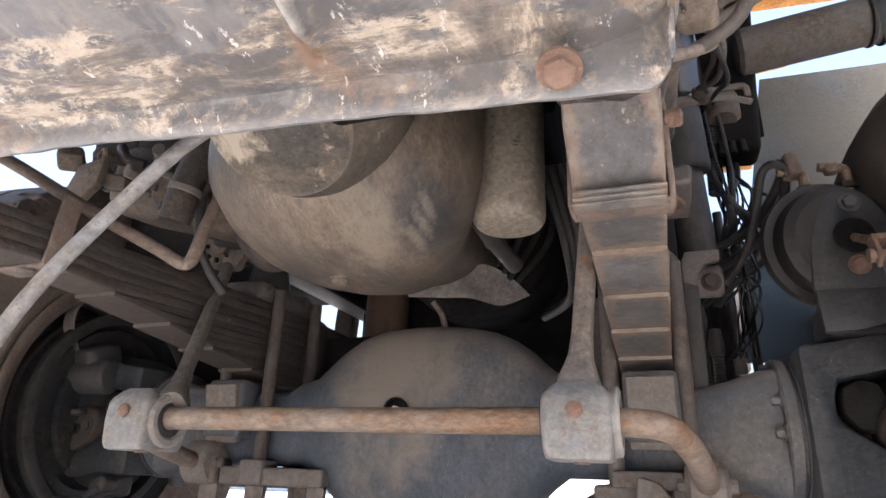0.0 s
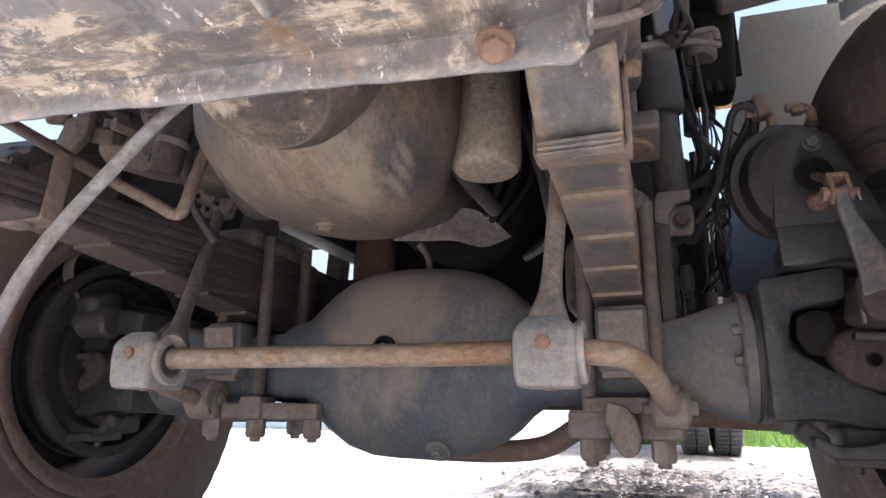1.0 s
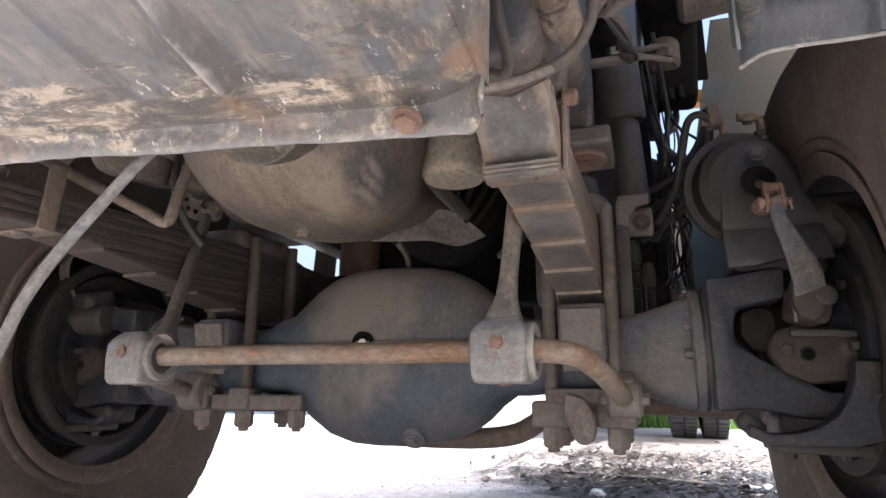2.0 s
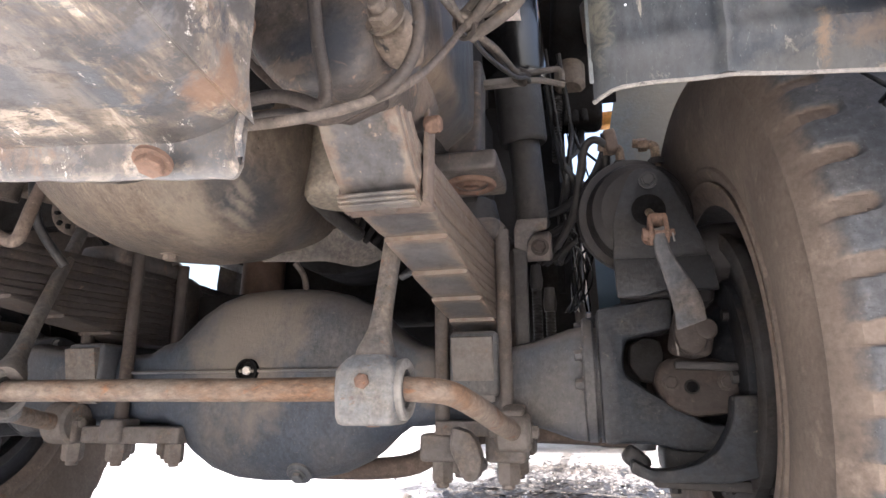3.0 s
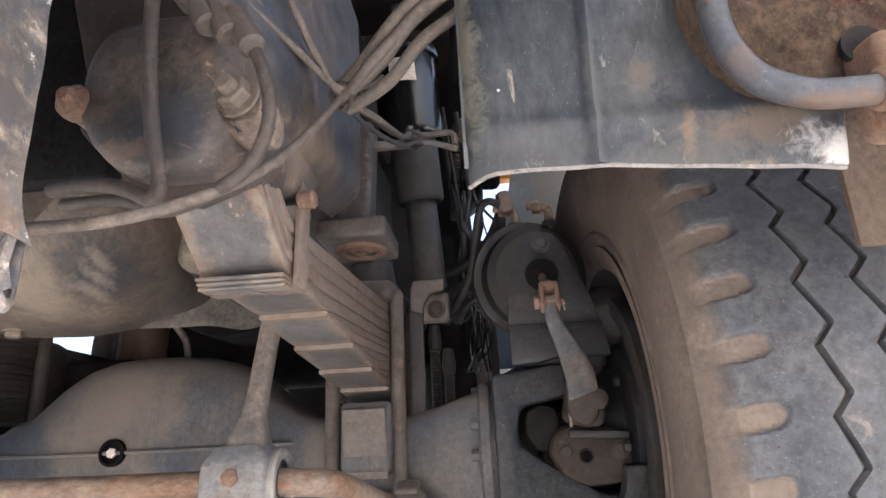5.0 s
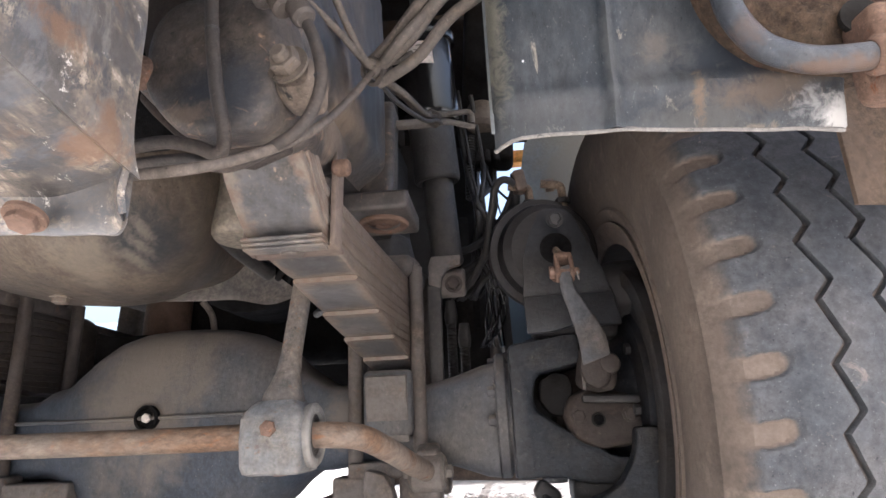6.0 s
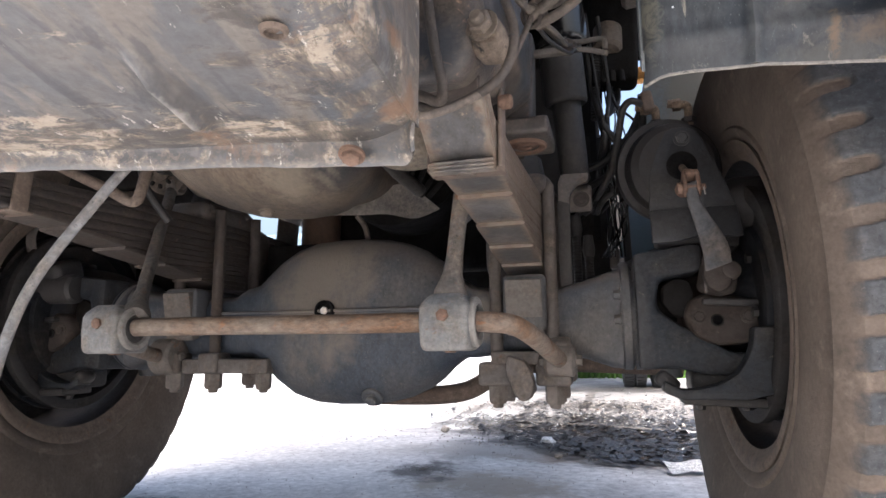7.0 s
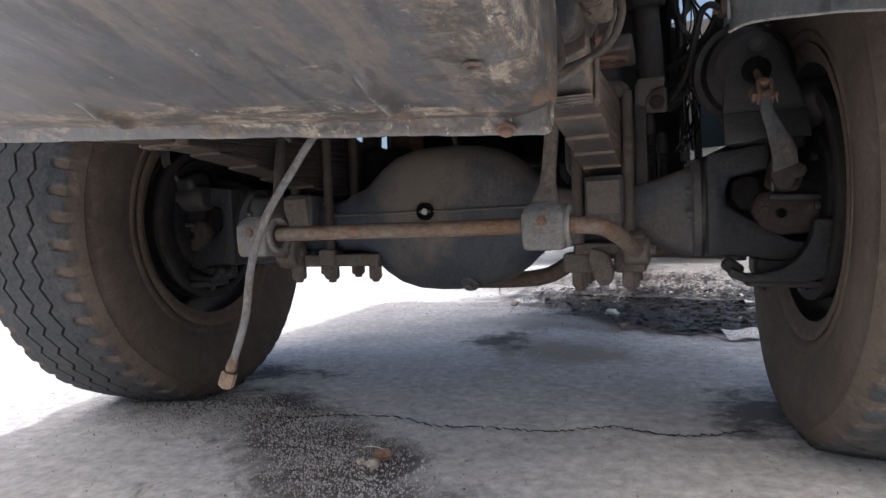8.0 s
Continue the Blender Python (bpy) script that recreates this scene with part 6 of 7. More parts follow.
def cable_bracket():
    b = thing("cable_bracket", (0.52, 1.70, 1.17), "dusty steel strip that carries the cables", "bracket")
    part("strip", boxed((0.475, 1.68, 1.18), (0.12, 0.02, 0.014), (0, 0, 2), 0.003), M_LINK, b)
    part("rod", tube([(0.52, 1.68, 1.20), (0.56, 1.69, 1.20), (0.605, 1.69, 1.20), (0.61, 1.69, 1.175)], 0.006, 8, 4), M_LINK, b)
    part("lower_rod", tube([(0.52, 1.68, 1.178), (0.57, 1.68, 1.176), (0.615, 1.69, 1.165)], 0.006, 8, 4), M_LINK, b)
    part("tie", boxed((0.535, 1.675, 1.185), (0.03, 0.03, 0.03), (10, 30, 0), 0.008), M_HOSE, b)


cable_bracket()


def brake_chamber():
    b = thing("brake_chamber", (0.76, 1.85, 0.80), "round black brake chamber on a triangular bracket", "brake chamber")
    ax = Vector((-0.25, 1, 0.12)).normalized()
    c = Vector((0.752, 1.83, 0.945))
    can = part("can", turned([(0, 0), (0.085, 0), (0.10, 0.012), (0.104, 0.03), (0.104, 0.05), (0.115, 0.053), (0.116, 0.066), (0.104, 0.07), (0.10, 0.11), (0.085, 0.135), (0.05, 0.15), (0, 0.15)], c, ax, 48), M_CHAMBER, b, "dusty black can")
    part("clamp_band", turned([(0.104, 0.047), (0.119, 0.049), (0.121, 0.06), (0.119, 0.071), (0.104, 0.073)], c, ax, 48), M_CHAMBER, can)
    out = [(-0.072, -0.100), (0.104, -0.100), (0.088, -0.045), (0.045, 0.062), (0.033, 0.078), (0.012, 0.086), (-0.014, 0.086), (-0.034, 0.076), (-0.046, 0.060), (-0.066, -0.02)]
    pl = part("bracket_plate", slab(out, -0.012, (0.757, 1.815, 0.945), X, Z, 0.004), M_PLATE, b, "dark triangular plate")
    low = [(-0.072, -0.10), (0.104, -0.10), (0.112, -0.168), (0.02, -0.165), (-0.02, -0.175), (-0.070, -0.176)]
    part("lower_plate", slab(low, -0.014, (0.757, 1.818, 0.945), X, Vector((0, 0.12, 1)), 0.004), M_PLATE, b, "dusty lower plate")
    part("boot", turned([(0, 0), (0.03, 0), (0.032, 0.004), (0.026, 0.006), (0, 0.006)], (0.757, 1.803, 0.938), -Y, 28), M_BLACK, pl, "black rubber boot")
    for dx, dz in ((0.004, 0.055), (0.0, -0.06)):
        part("bolt", hexbolt((0.757 + dx, 1.803, 0.945 + dz), -Y, 0.013, 0.012), M_PLATE if dz > 0 else M_RUST, pl)
    part("foot", boxed((0.785, 1.90, 0.80), (0.17, 0.12, 0.07), (0, 4, 0), 0.015, 3), M_CHAMBER, b)
    part("cam_tube", turned([(0, -0.06), (0.05, -0.055), (0.062, -0.02), (0.062, 0.05), (0.05, 0.06), (0, 0.06)], (0.89, 1.88, 0.86), X, 24), M_CHAMBER, b)
    part("port_block", boxed((0.700, 1.880, 1.120), (0.026, 0.040, 0.050), (0, -8, 0), 0.007, 3), M_BROWN, b, "rusty brown port block")
    for x in (0.718, 0.79):
        el = part("elbow", tube([(x, 1.885, 1.055), (x, 1.885, 1.092), (x - 0.003, 1.884, 1.104), (x - 0.014, 1.883, 1.108), (x - 0.045, 1.88, 1.112)], 0.0095, 12, 4), M_BRASS, can, "corroded brass elbow")
        part("union_nut", turned([(0, 0), (0.0145, 0), (0.0145, 0.018), (0, 0.018)], (x - 0.016, 1.883, 1.108), -X, 6), M_BRASS, el)
        part("port_nut", turned([(0, 0), (0.017, 0), (0.017, 0.012), (0, 0.012)], (x, 1.885, 1.062), Z, 6), M_CHAMBER, el)
    return b


brake_chamber()


def slack_adjuster():
    a = thing("slack_adjuster", (0.79, 1.75, 0.70), "rusty pushrod and dusty slack adjuster arm", "slack adjuster")
    rodp = part("pushrod", rod((0.757, 1.81, 0.938), (0.757, 1.69, 0.885), 0.0075), M_BRASS, a, "dull steel pushrod")
    part("lock_nut", turned([(0, 0), (0.0125, 0), (0.0125, 0.011), (0, 0.011)], (0.757, 1.715, 0.896), Vector((0, -0.9, -0.4)), 6), M_RUST, rodp)
    cl = bmesh.new()
    for q in (-1, 1):
        box(cl, (0.757 + q * 0.0125, 1.672, 0.864), (0.008, 0.026, 0.048), (-28, 0, 0), 0.004)
    box(cl, (0.757, 1.684, 0.884), (0.032, 0.026, 0.012), (-28, 0, 0), 0.004)
    cl = part("clevis", cl, M_RUST, a, "rusty clevis")
    part("pin", bevelled_rod((0.730, 1.664, 0.855), (0.782, 1.664, 0.855), 0.0065, 0.002), M_RUST, cl)
    part("pin_head", turned([(0, 0), (0.011, 0), (0.011, 0.007), (0, 0.008)], (0.737, 1.664, 0.855), -X, 14), M_RUST, cl)
    part("split_pin", rod((0.777, 1.66, 0.858), (0.779, 1.656, 0.838), 0.0015, 6), M_BRACKET, cl)
    arm = [(0.757, 1.668, 0.866), (0.757, 1.664, 0.845), (0.760, 1.664, 0.822), (0.772, 1.675, 0.795), (0.788, 1.695, 0.762), (0.797, 1.705, 0.735), (0.800, 1.71, 0.705)]
    wide = [0.010, 0.011, 0.012, 0.015, 0.021, 0.024, 0.025]
    pts = spline(arm, 6)
    ws = np.interp(np.linspace(0, 1, len(pts)), np.linspace(0, 1, len(wide)), wide)
    part("arm", loft([oval(p, w, 0.008, X + Z * 0.35, Y + Z * 0.25, 3.5, 18) for p, w in zip(pts, ws)]), M_ARM, a, "curved grey forged arm")
    end = part("lever_end", slab([(-0.020, 0.040), (-0.023, 0.0), (-0.016, -0.026), (0.004, -0.038), (0.024, -0.030), (0.033, -0.006), (0.031, 0.028), (0.022, 0.042)], 0.030, (0.793, 1.735, 0.690), X, Z, 0.009), M_JOINT, a, "brown grimy lever end with pin holes")
    for dx, dz in ((0.012, 0.012), (0.006, -0.022)):
        part("pin_hole", turned([(0, 0.004), (0.006, 0.004), (0.008, 0.0), (0.010, 0.0), (0.011, 0.004), (0, 0.006)], (0.793 + dx, 1.717, 0.690 + dz), Y, 14), M_BLACK, end)
    part("strip", sheet(lambda u, v: Vector((0.7735 + 0.004 * v, 1.716 + 0.004 * u, 0.722 - 0.068 * u)), 6, 1, 0.010), M_LOWER, a, "thin worn edge strip")
    part("hub", boxed((0.806, 1.775, 0.69), (0.062, 0.09, 0.07), (0, 12, 6), 0.016, 3), M_JOINT, a, "grimy adjuster head")
    part("boss", turned([(0, 0.0), (0.010, 0.0), (0.016, 0.003), (0.019, 0.010), (0.019, 0.04), (0, 0.04)], (0.822, 1.702, 0.697), Y, 20), M_JOINT, a, "rounded worm cap")


slack_adjuster()


def cables():
    k = Vector((0.505, 1.276, 1.04))
    runs = [
        ("cable", [(0.30, 0.99, 0.787), (0.36, 1.0, 0.79), (0.42, 1.0, 0.79), (0.45, 1.03, 0.81), (0.48, 1.08, 0.85), (0.492, 1.16, 0.92), tuple(k)], 0.0044, M_CABLE, "dusty sagging rubber cable"),
        ("hose", [(0.405, 1.045, 1.06), (0.410, 1.04, 1.0), (0.416, 1.035, 0.94), (0.424, 1.035, 0.88), (0.431, 1.04, 0.838), (0.426, 1.042, 0.822), (0.405, 1.045, 0.832), (0.375, 1.05, 0.842), (0.33, 1.06, 0.845)], 0.0060, M_HOSE, "dusty loop of rubber hose"),
        ("hose", [(0.475, 1.045, 0.965), (0.498, 1.045, 0.94), (0.511, 1.045, 0.89), (0.499, 1.05, 0.852), (0.47, 1.055, 0.832), (0.42, 1.07, 0.824), (0.37, 1.09, 0.845), (0.31, 1.1, 0.85)], 0.0055, M_HOSE, "dusty loop of rubber hose"),
        ("cable", [(0.40, 1.12, 1.12), (0.44, 1.13, 1.07), (0.475, 1.2, 1.055), (0.50, 1.26, 1.045), tuple(k + Vector((0.03, -0.01, 0.005))), tuple(k + Vector((0.05, 0.0, 0.02)))], 0.0046, M_CLOTH, "dusty grey cable tied to the others"),
        ("cable", [(0.46, 1.14, 1.16), (0.475, 1.18, 1.10), (0.49, 1.23, 1.06), tuple(k), (0.53, 1.35, 1.05), (0.54, 1.5, 1.10), (0.53, 1.66, 1.19)], 0.0046, M_CLOTH, "dusty grey cable tied to the others"),
        ("cable", [(0.43, 1.14, 1.18), (0.46, 1.20, 1.09), (0.495, 1.27, 1.05), (0.525, 1.40, 1.07), (0.525, 1.55, 1.13), (0.545, 1.68, 1.19)], 0.0042, M_HOSE, "dusty thin cable tied to the others"),
        ("cable", [tuple(k + Vector((0.0, 0, 0.0))), (0.52, 1.33, 1.03), (0.545, 1.45, 1.06), (0.55, 1.6, 1.14), (0.55, 1.69, 1.18)], 0.0034, M_BLACKHOSE, "thin black cable tied to the others"),
    ]
    for name, pts, r, mat, label in runs:
        ends = [(pts[2], Vector(pts[3]) - Vector(pts[2]), r * 1.06, 0.006, M_BLACKHOSE)] if name == "hose" else None
        pipe(name, pts, r, mat, label, "cable" if name == "cable" else "hose", "cables and hoses by the spring hanger", ends, per=7)
    knot = thing("cable_tie", tuple(k), "knotted cable tie round the bundle", "cable tie")
    for q in range(2):
        part("loop", turned([(0.014, -0.004), (0.019, -0.004), (0.019, 0.004), (0.014, 0.004), (0.014, -0.004)], k + Vector((0.004 * q, 0.01 * q, 0.006 * q)), Vector((0.5 - q, 0.7, 0.5)), 16), M_HOSE, knot)
    har = thing("wiring_harness", (0.56, 1.25, 1.07), "thick taped wiring harness, dusty grey", "wiring harness")
    for a, b, c, r in (((0, 0, 0), (0.012, 0.0, 0.01), (0.0, 0.0, 0.0), 0.0085), ((0.005, 0.01, -0.012), (0.02, 0.01, -0.01), (0.01, 0.01, -0.02), 0.0075), ((-0.004, 0.0, 0.012), (-0.01, 0.01, 0.02), (-0.012, 0, 0.011), 0.0075), ((0.0, 0.01, 0.0), (0.004, -0.01, 0.004), (0.015, 0, 0.012), 0.0065)):
        part("strand", tube([k + Vector(a), Vector((0.545, 1.24, 1.045)) + Vector(b), Vector((0.60, 1.21, 1.085)) + Vector(c), Vector((0.66, 1.19, 1.12)) + Vector(c), Vector((0.74, 1.17, 1.2))], r, 10, 6), M_CLOTH, har)
    conn = thing("connector", (0.455, 1.05, 0.985), "dusty plastic cable connectors in a clip", "connector")
    for q in range(3):
        part("plug", bevelled_rod((0.44 + 0.018 * q, 1.045, 1.005 - 0.012 * q), (0.462 + 0.018 * q, 1.04, 0.965 - 0.012 * q), 0.011, 0.003, 14), M_HOSE, conn)
    part("clip", boxed((0.458, 1.045, 0.985), (0.06, 0.02, 0.02), (0, 35, 0), 0.004), M_CLOTH, conn)


cables()


def far_hoses():
    rng = random.Random(5)
    for q in range(7):
        x = 0.578 + 0.012 * q
        a, c = rng.uniform(-0.03, 0.03), rng.uniform(-0.04, 0.04)
        pts = [(x - 0.02 + a, 2.02 + 0.03 * q, 1.45), (x + a, 2.05 + 0.02 * q, 1.25), (x + c, 2.02, 1.12 + a), (x + 0.01 + a - c, 2.1, 1.04), (x - 0.03 + rng.uniform(-0.03, 0.03), 2.12, 0.97 + c * 0.5), (x - 0.07, 2.2, 0.93)]
        pipe("brake_hose", pts, (0.0035, 0.006, 0.008)[q % 3], M_BLACKHOSE, "thin black brake hose hanging behind the shock absorber", "hose", "brake hoses")
    for q, z in enumerate((1.075, 1.03)):
        pipe("air_line", [(0.50, 2.08, z - 0.05 - 0.02 * q), (0.58, 2.04, z - 0.05), (0.65, 1.98, z - 0.01), (0.685, 1.93, z + 0.04), (0.69, 1.9, z + 0.075)], 0.0095, M_BLACKHOSE, "black rubber air line to the brake chamber", "hose", "air lines")
    pipe("air_line", [(0.69, 1.87, 1.112), (0.665, 1.87, 1.125), (0.645, 1.88, 1.11), (0.63, 1.90, 1.05), (0.61, 1.95, 0.98), (0.57, 2.02, 0.93)], 0.0085, M_BLACKHOSE, "black rubber air line to the brake chamber", "hose", "air lines")
    pleats = [(0.0125 + 0.0032 * (k % 2), 0.0042 * k) for k in range(44)]
    bellows = thing("corrugated_hose", (0.578, 2.10, 1.20), "black corrugated hose behind the shock absorber", "hose")
    part("hose", turned([(0, 0)] + pleats + [(0, 0.0042 * 44)], (0.580, 2.09, 1.17), Vector((0.04, 0.05, 1)), 16), M_BLACKHOSE, bellows)
    wires = random.Random(31)
    for q in range(9):
        a, b, c = wires.uniform(0.565, 0.625), wires.uniform(0.575, 0.66), wires.uniform(0.59, 0.66)
        pts = [(a, 2.12, 1.36), (b, 2.08 + wires.uniform(-0.04, 0.05), 1.17), (c, 2.10, 1.02 + wires.uniform(-0.05, 0.05)), (a + 0.03, 2.14, 0.90 + wires.uniform(-0.04, 0.04)), (c - 0.02, 2.20, 0.80)]
        pipe("wire", pts, (0.0022, 0.0032)[q % 2], M_GLOSS, "thin glossy black wire hanging behind the shock absorber", "wire", "loose wires")
    v = thing("relay_valve", (0.62, 2.14, 1.26), "grimy black relay valve with plugs and wires", "valve")
    part("body", boxed((0.644, 2.14, 1.53), (0.14, 0.10, 0.50), (0, 4, 0), 0.02, 3), M_ENGINE, v)
    part("cap", bevelled_rod((0.62, 2.08, 1.36), (0.622, 2.10, 1.44), 0.04, 0.01, 20), M_DIRTY, v, "brown dusty cap")
    for q in range(4):
        part("plug", bevelled_rod((0.585 + 0.022 * q, 2.08, 1.30), (0.582 + 0.024 * q, 2.07, 1.262), 0.009, 0.002, 12), M_ENGINE, v)


far_hoses()


def mudguard():
    m = thing("mudguard", (0.9, 2.43, 0.82), "pale grey plastic mudguard behind the front tyre", "mudguard")
    part("panel", sheet(lambda s, t: Vector((0.622 + 0.165 * t + 0.62 * s, 2.45 - 0.02 * math.sin(3 * t) + 0.03 * s, 0.83 + 0.87 * t)), 12, 14, 0.006), M_GUARD, m, "pale dusty sheet, its foot tinted blue for sky light")
    part("tab", boxed((0.80, 2.43, 1.08), (0.045, 0.006, 0.045), (0, 0, 0), 0.004), M_LINK, m)
    part("bolt", hexbolt((0.80, 2.426, 1.08), -Y, 0.009, 0.008), M_LINK, m)


mudguard()


def upper_pipe():
    p = thing("intake_pipe", (0.95, 2.0, 1.50), "grey dusty metal pipe across the top of the wheel arch", "pipe")
    part("tube", bevelled_rod((0.66, 2.02, 1.505), (1.5, 1.98, 1.56), 0.056, 0.01, 32), M_LINK, p)
    for x in (0.925, 0.95):
        part("band", bevelled_rod((x, 2.006, 1.522), (x + 0.012, 2.006, 1.523), 0.0605, 0.003, 32), M_SHOCK, p, "dark clamp band")
    part("lug", boxed((0.955, 1.945, 1.53), (0.02, 0.03, 0.02), (0, 0, 0), 0.004), M_SHOCK, p)


upper_pipe()


def orange_frame():
    o = thing("orange_beam", (0.8, 2.6, 1.8), "orange painted beams above the mudguard", "beam")
    part("beam", boxed((0.83, 2.6, 2.12), (0.75, 0.05, 0.05), (0, 4, 0), 0.006), M_ORANGE, o)
    part("lower_beam", boxed((0.72, 2.6, 1.85), (0.38, 0.05, 0.05), (0, -6, 0), 0.006), M_ORANGE, o)
    part("short_beam", boxed((0.64, 2.62, 1.515), (0.24, 0.05, 0.05), (0, 0, 0), 0.006), M_ORANGE, o)


orange_frame()


# ---------------------------------------------------------------- behind the axle
def rear_part():
    for x in (0.80, 1.13):
        c = Vector((x, 8.4, 0.645))
        bm = turned([(0.30, -0.13), (0.34, -0.14), (0.45, -0.15), (0.54, -0.14), (0.58, -0.13), (0.592, -0.10), (0.596, 0), (0.592, 0.10), (0.58, 0.13), (0.54, 0.14), (0.45, 0.15), (0.34, 0.14), (0.30, 0.13)], c, X, 64)
        for k in range(60):
            a = 2 * math.pi * k / 60
            n = Vector((0, math.cos(a), math.sin(a)))
            if (c + n * 0.615).z < 0.0:
                continue
            for q in (-1, 1):
                box(bm, c + n * 0.600 + X * q * 0.066, (0.115, 0.030, 0.026), (math.degrees(a) + 90, 0, q * 22), 0.0)
        w = part("rear_wheel", bm, M_TYRE, LORRY, "dusty rear tyre with chevron lugs", sharp=30)
        part("rim", turned([(0, 0.02), (0.25, 0.02), (0.30, 0.12), (0.31, 0.13), (0.30, 0.135), (0.27, 0.11), (0.24, 0.04), (0, 0.04)], c, -X, 32), M_RIM, w)
    part("load_body", boxed((MID, 9.3, 1.95), (2.5, 5.4, 1.0), (0, 0, 0), 0.03), M_FRAME, LORRY, "dark underside of the load body")
    part("rear_axle", bevelled_rod((-0.9, 8.4, 0.6), (0.9, 8.4, 0.6), 0.09, 0.02), M_ENGINE, LORRY)
    # near-black blocks added to fill the dark space behind the axle
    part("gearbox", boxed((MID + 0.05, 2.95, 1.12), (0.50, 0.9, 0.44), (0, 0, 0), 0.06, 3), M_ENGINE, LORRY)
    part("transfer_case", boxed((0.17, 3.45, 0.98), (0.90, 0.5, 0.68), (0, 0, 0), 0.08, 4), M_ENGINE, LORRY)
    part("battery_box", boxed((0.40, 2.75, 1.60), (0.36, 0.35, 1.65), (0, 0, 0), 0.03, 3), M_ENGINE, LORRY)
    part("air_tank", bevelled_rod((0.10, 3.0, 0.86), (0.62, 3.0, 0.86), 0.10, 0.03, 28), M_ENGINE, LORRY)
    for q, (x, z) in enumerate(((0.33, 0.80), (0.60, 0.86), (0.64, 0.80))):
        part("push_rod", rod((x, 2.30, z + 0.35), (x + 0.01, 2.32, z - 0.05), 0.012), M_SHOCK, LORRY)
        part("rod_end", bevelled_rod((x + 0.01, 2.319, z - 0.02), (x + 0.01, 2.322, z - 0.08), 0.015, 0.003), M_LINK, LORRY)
    # more near-black fill, added to close bright gaps
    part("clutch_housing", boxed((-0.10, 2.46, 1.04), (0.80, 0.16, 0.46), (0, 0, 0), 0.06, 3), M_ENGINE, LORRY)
    part("air_cleaner", bevelled_rod((-1.05, 2.45, 1.42), (-0.45, 2.45, 1.42), 0.34, 0.03, 32), M_ENGINE, LORRY, "near-black drum filling the space above the axle")
    # black sheet added where only a dark void lies before the oil pan
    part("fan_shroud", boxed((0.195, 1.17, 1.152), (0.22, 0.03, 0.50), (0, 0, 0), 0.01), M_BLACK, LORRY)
    part("air_dryer", bevelled_rod((0.53, 2.40, 0.64), (0.53, 2.40, 1.22), 0.085, 0.02, 24), M_ENGINE, LORRY, "near-black can filling the space behind the shock absorber")
    for x, y, z0, z1 in ((0.512, 2.09, 0.70, 0.91), (0.542, 2.10, 0.70, 0.855)):
        ridge = [(0.0105 + 0.0022 * (k % 2), 0.004 * k) for k in range(int((z1 - z0 - 0.06) / 0.004))]
        top = ridge[-1][1]
        part("stud", turned([(0, 0)] + ridge + [(0.014, top + 0.002), (0.017, top + 0.02), (0.012, top + 0.06), (0, top + 0.062)], (x, y, z0), Z, 14), M_SHOCK, LORRY, "dark threaded stud above the axle")
    # black sheets added to close gaps behind the shock absorber
    part("bulkhead", boxed((0.60, 2.325, 1.665), (0.30, 0.012, 0.46), (0, 0, 0), 0.004), M_BLACK, LORRY, "black sheet added to close the gap behind the shock absorber")
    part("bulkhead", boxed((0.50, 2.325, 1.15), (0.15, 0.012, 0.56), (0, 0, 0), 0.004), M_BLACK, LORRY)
    # near-black boards added to keep the near side behind the axle dark
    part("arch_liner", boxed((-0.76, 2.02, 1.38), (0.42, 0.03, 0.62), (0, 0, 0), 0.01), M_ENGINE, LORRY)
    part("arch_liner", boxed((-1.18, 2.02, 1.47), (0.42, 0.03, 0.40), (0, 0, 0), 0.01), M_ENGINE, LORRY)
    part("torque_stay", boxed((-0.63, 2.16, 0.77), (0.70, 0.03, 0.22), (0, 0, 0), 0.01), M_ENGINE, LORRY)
    part("side_bracket", boxed((0.435, 2.16, 1.14), (0.10, 0.02, 0.46), (0, 0, 8), 0.006), M_FRAME, LORRY)
    part("propeller_shaft", rod((MID, 2.4, 1.0), (MID, 7.5, 0.75), 0.05), M_ENGINE, LORRY)


rear_part()


def backdrop():
    c = thing("white_van", (-7.5, 14.0, 0.0), "pale vehicle parked in the sun beyond the yard", "vehicle")
    part("body", boxed((-7.5, 14, 1.6), (7, 2.4, 3.2), (0, 0, 0), 0.2, 3), M_BLUE, c)
    h = bmesh.new()
    rng = random.Random(3)
    for k in range(3500):
        x, y = rng.uniform(-0.6, 3.2), rng.uniform(11.0, 14.5)
        a = rng.uniform(0, 6.28)
        s = rng.uniform(0.07, 0.2)
        d = Vector((math.cos(a), math.sin(a), 0)) * 0.02
        t = Vector((rng.uniform(-0.06, 0.06), rng.uniform(-0.06, 0.06), s * 1.6))
        p = Vector((x, y, -0.005))
        h.faces.new([h.verts.new(p - d), h.verts.new(p + d), h.verts.new(p + t)])
    settle(tagged(part("grass", h, M_LEAFGREEN), "bright green grass at the yard's edge", "grass", kind="stuff"))


backdrop()


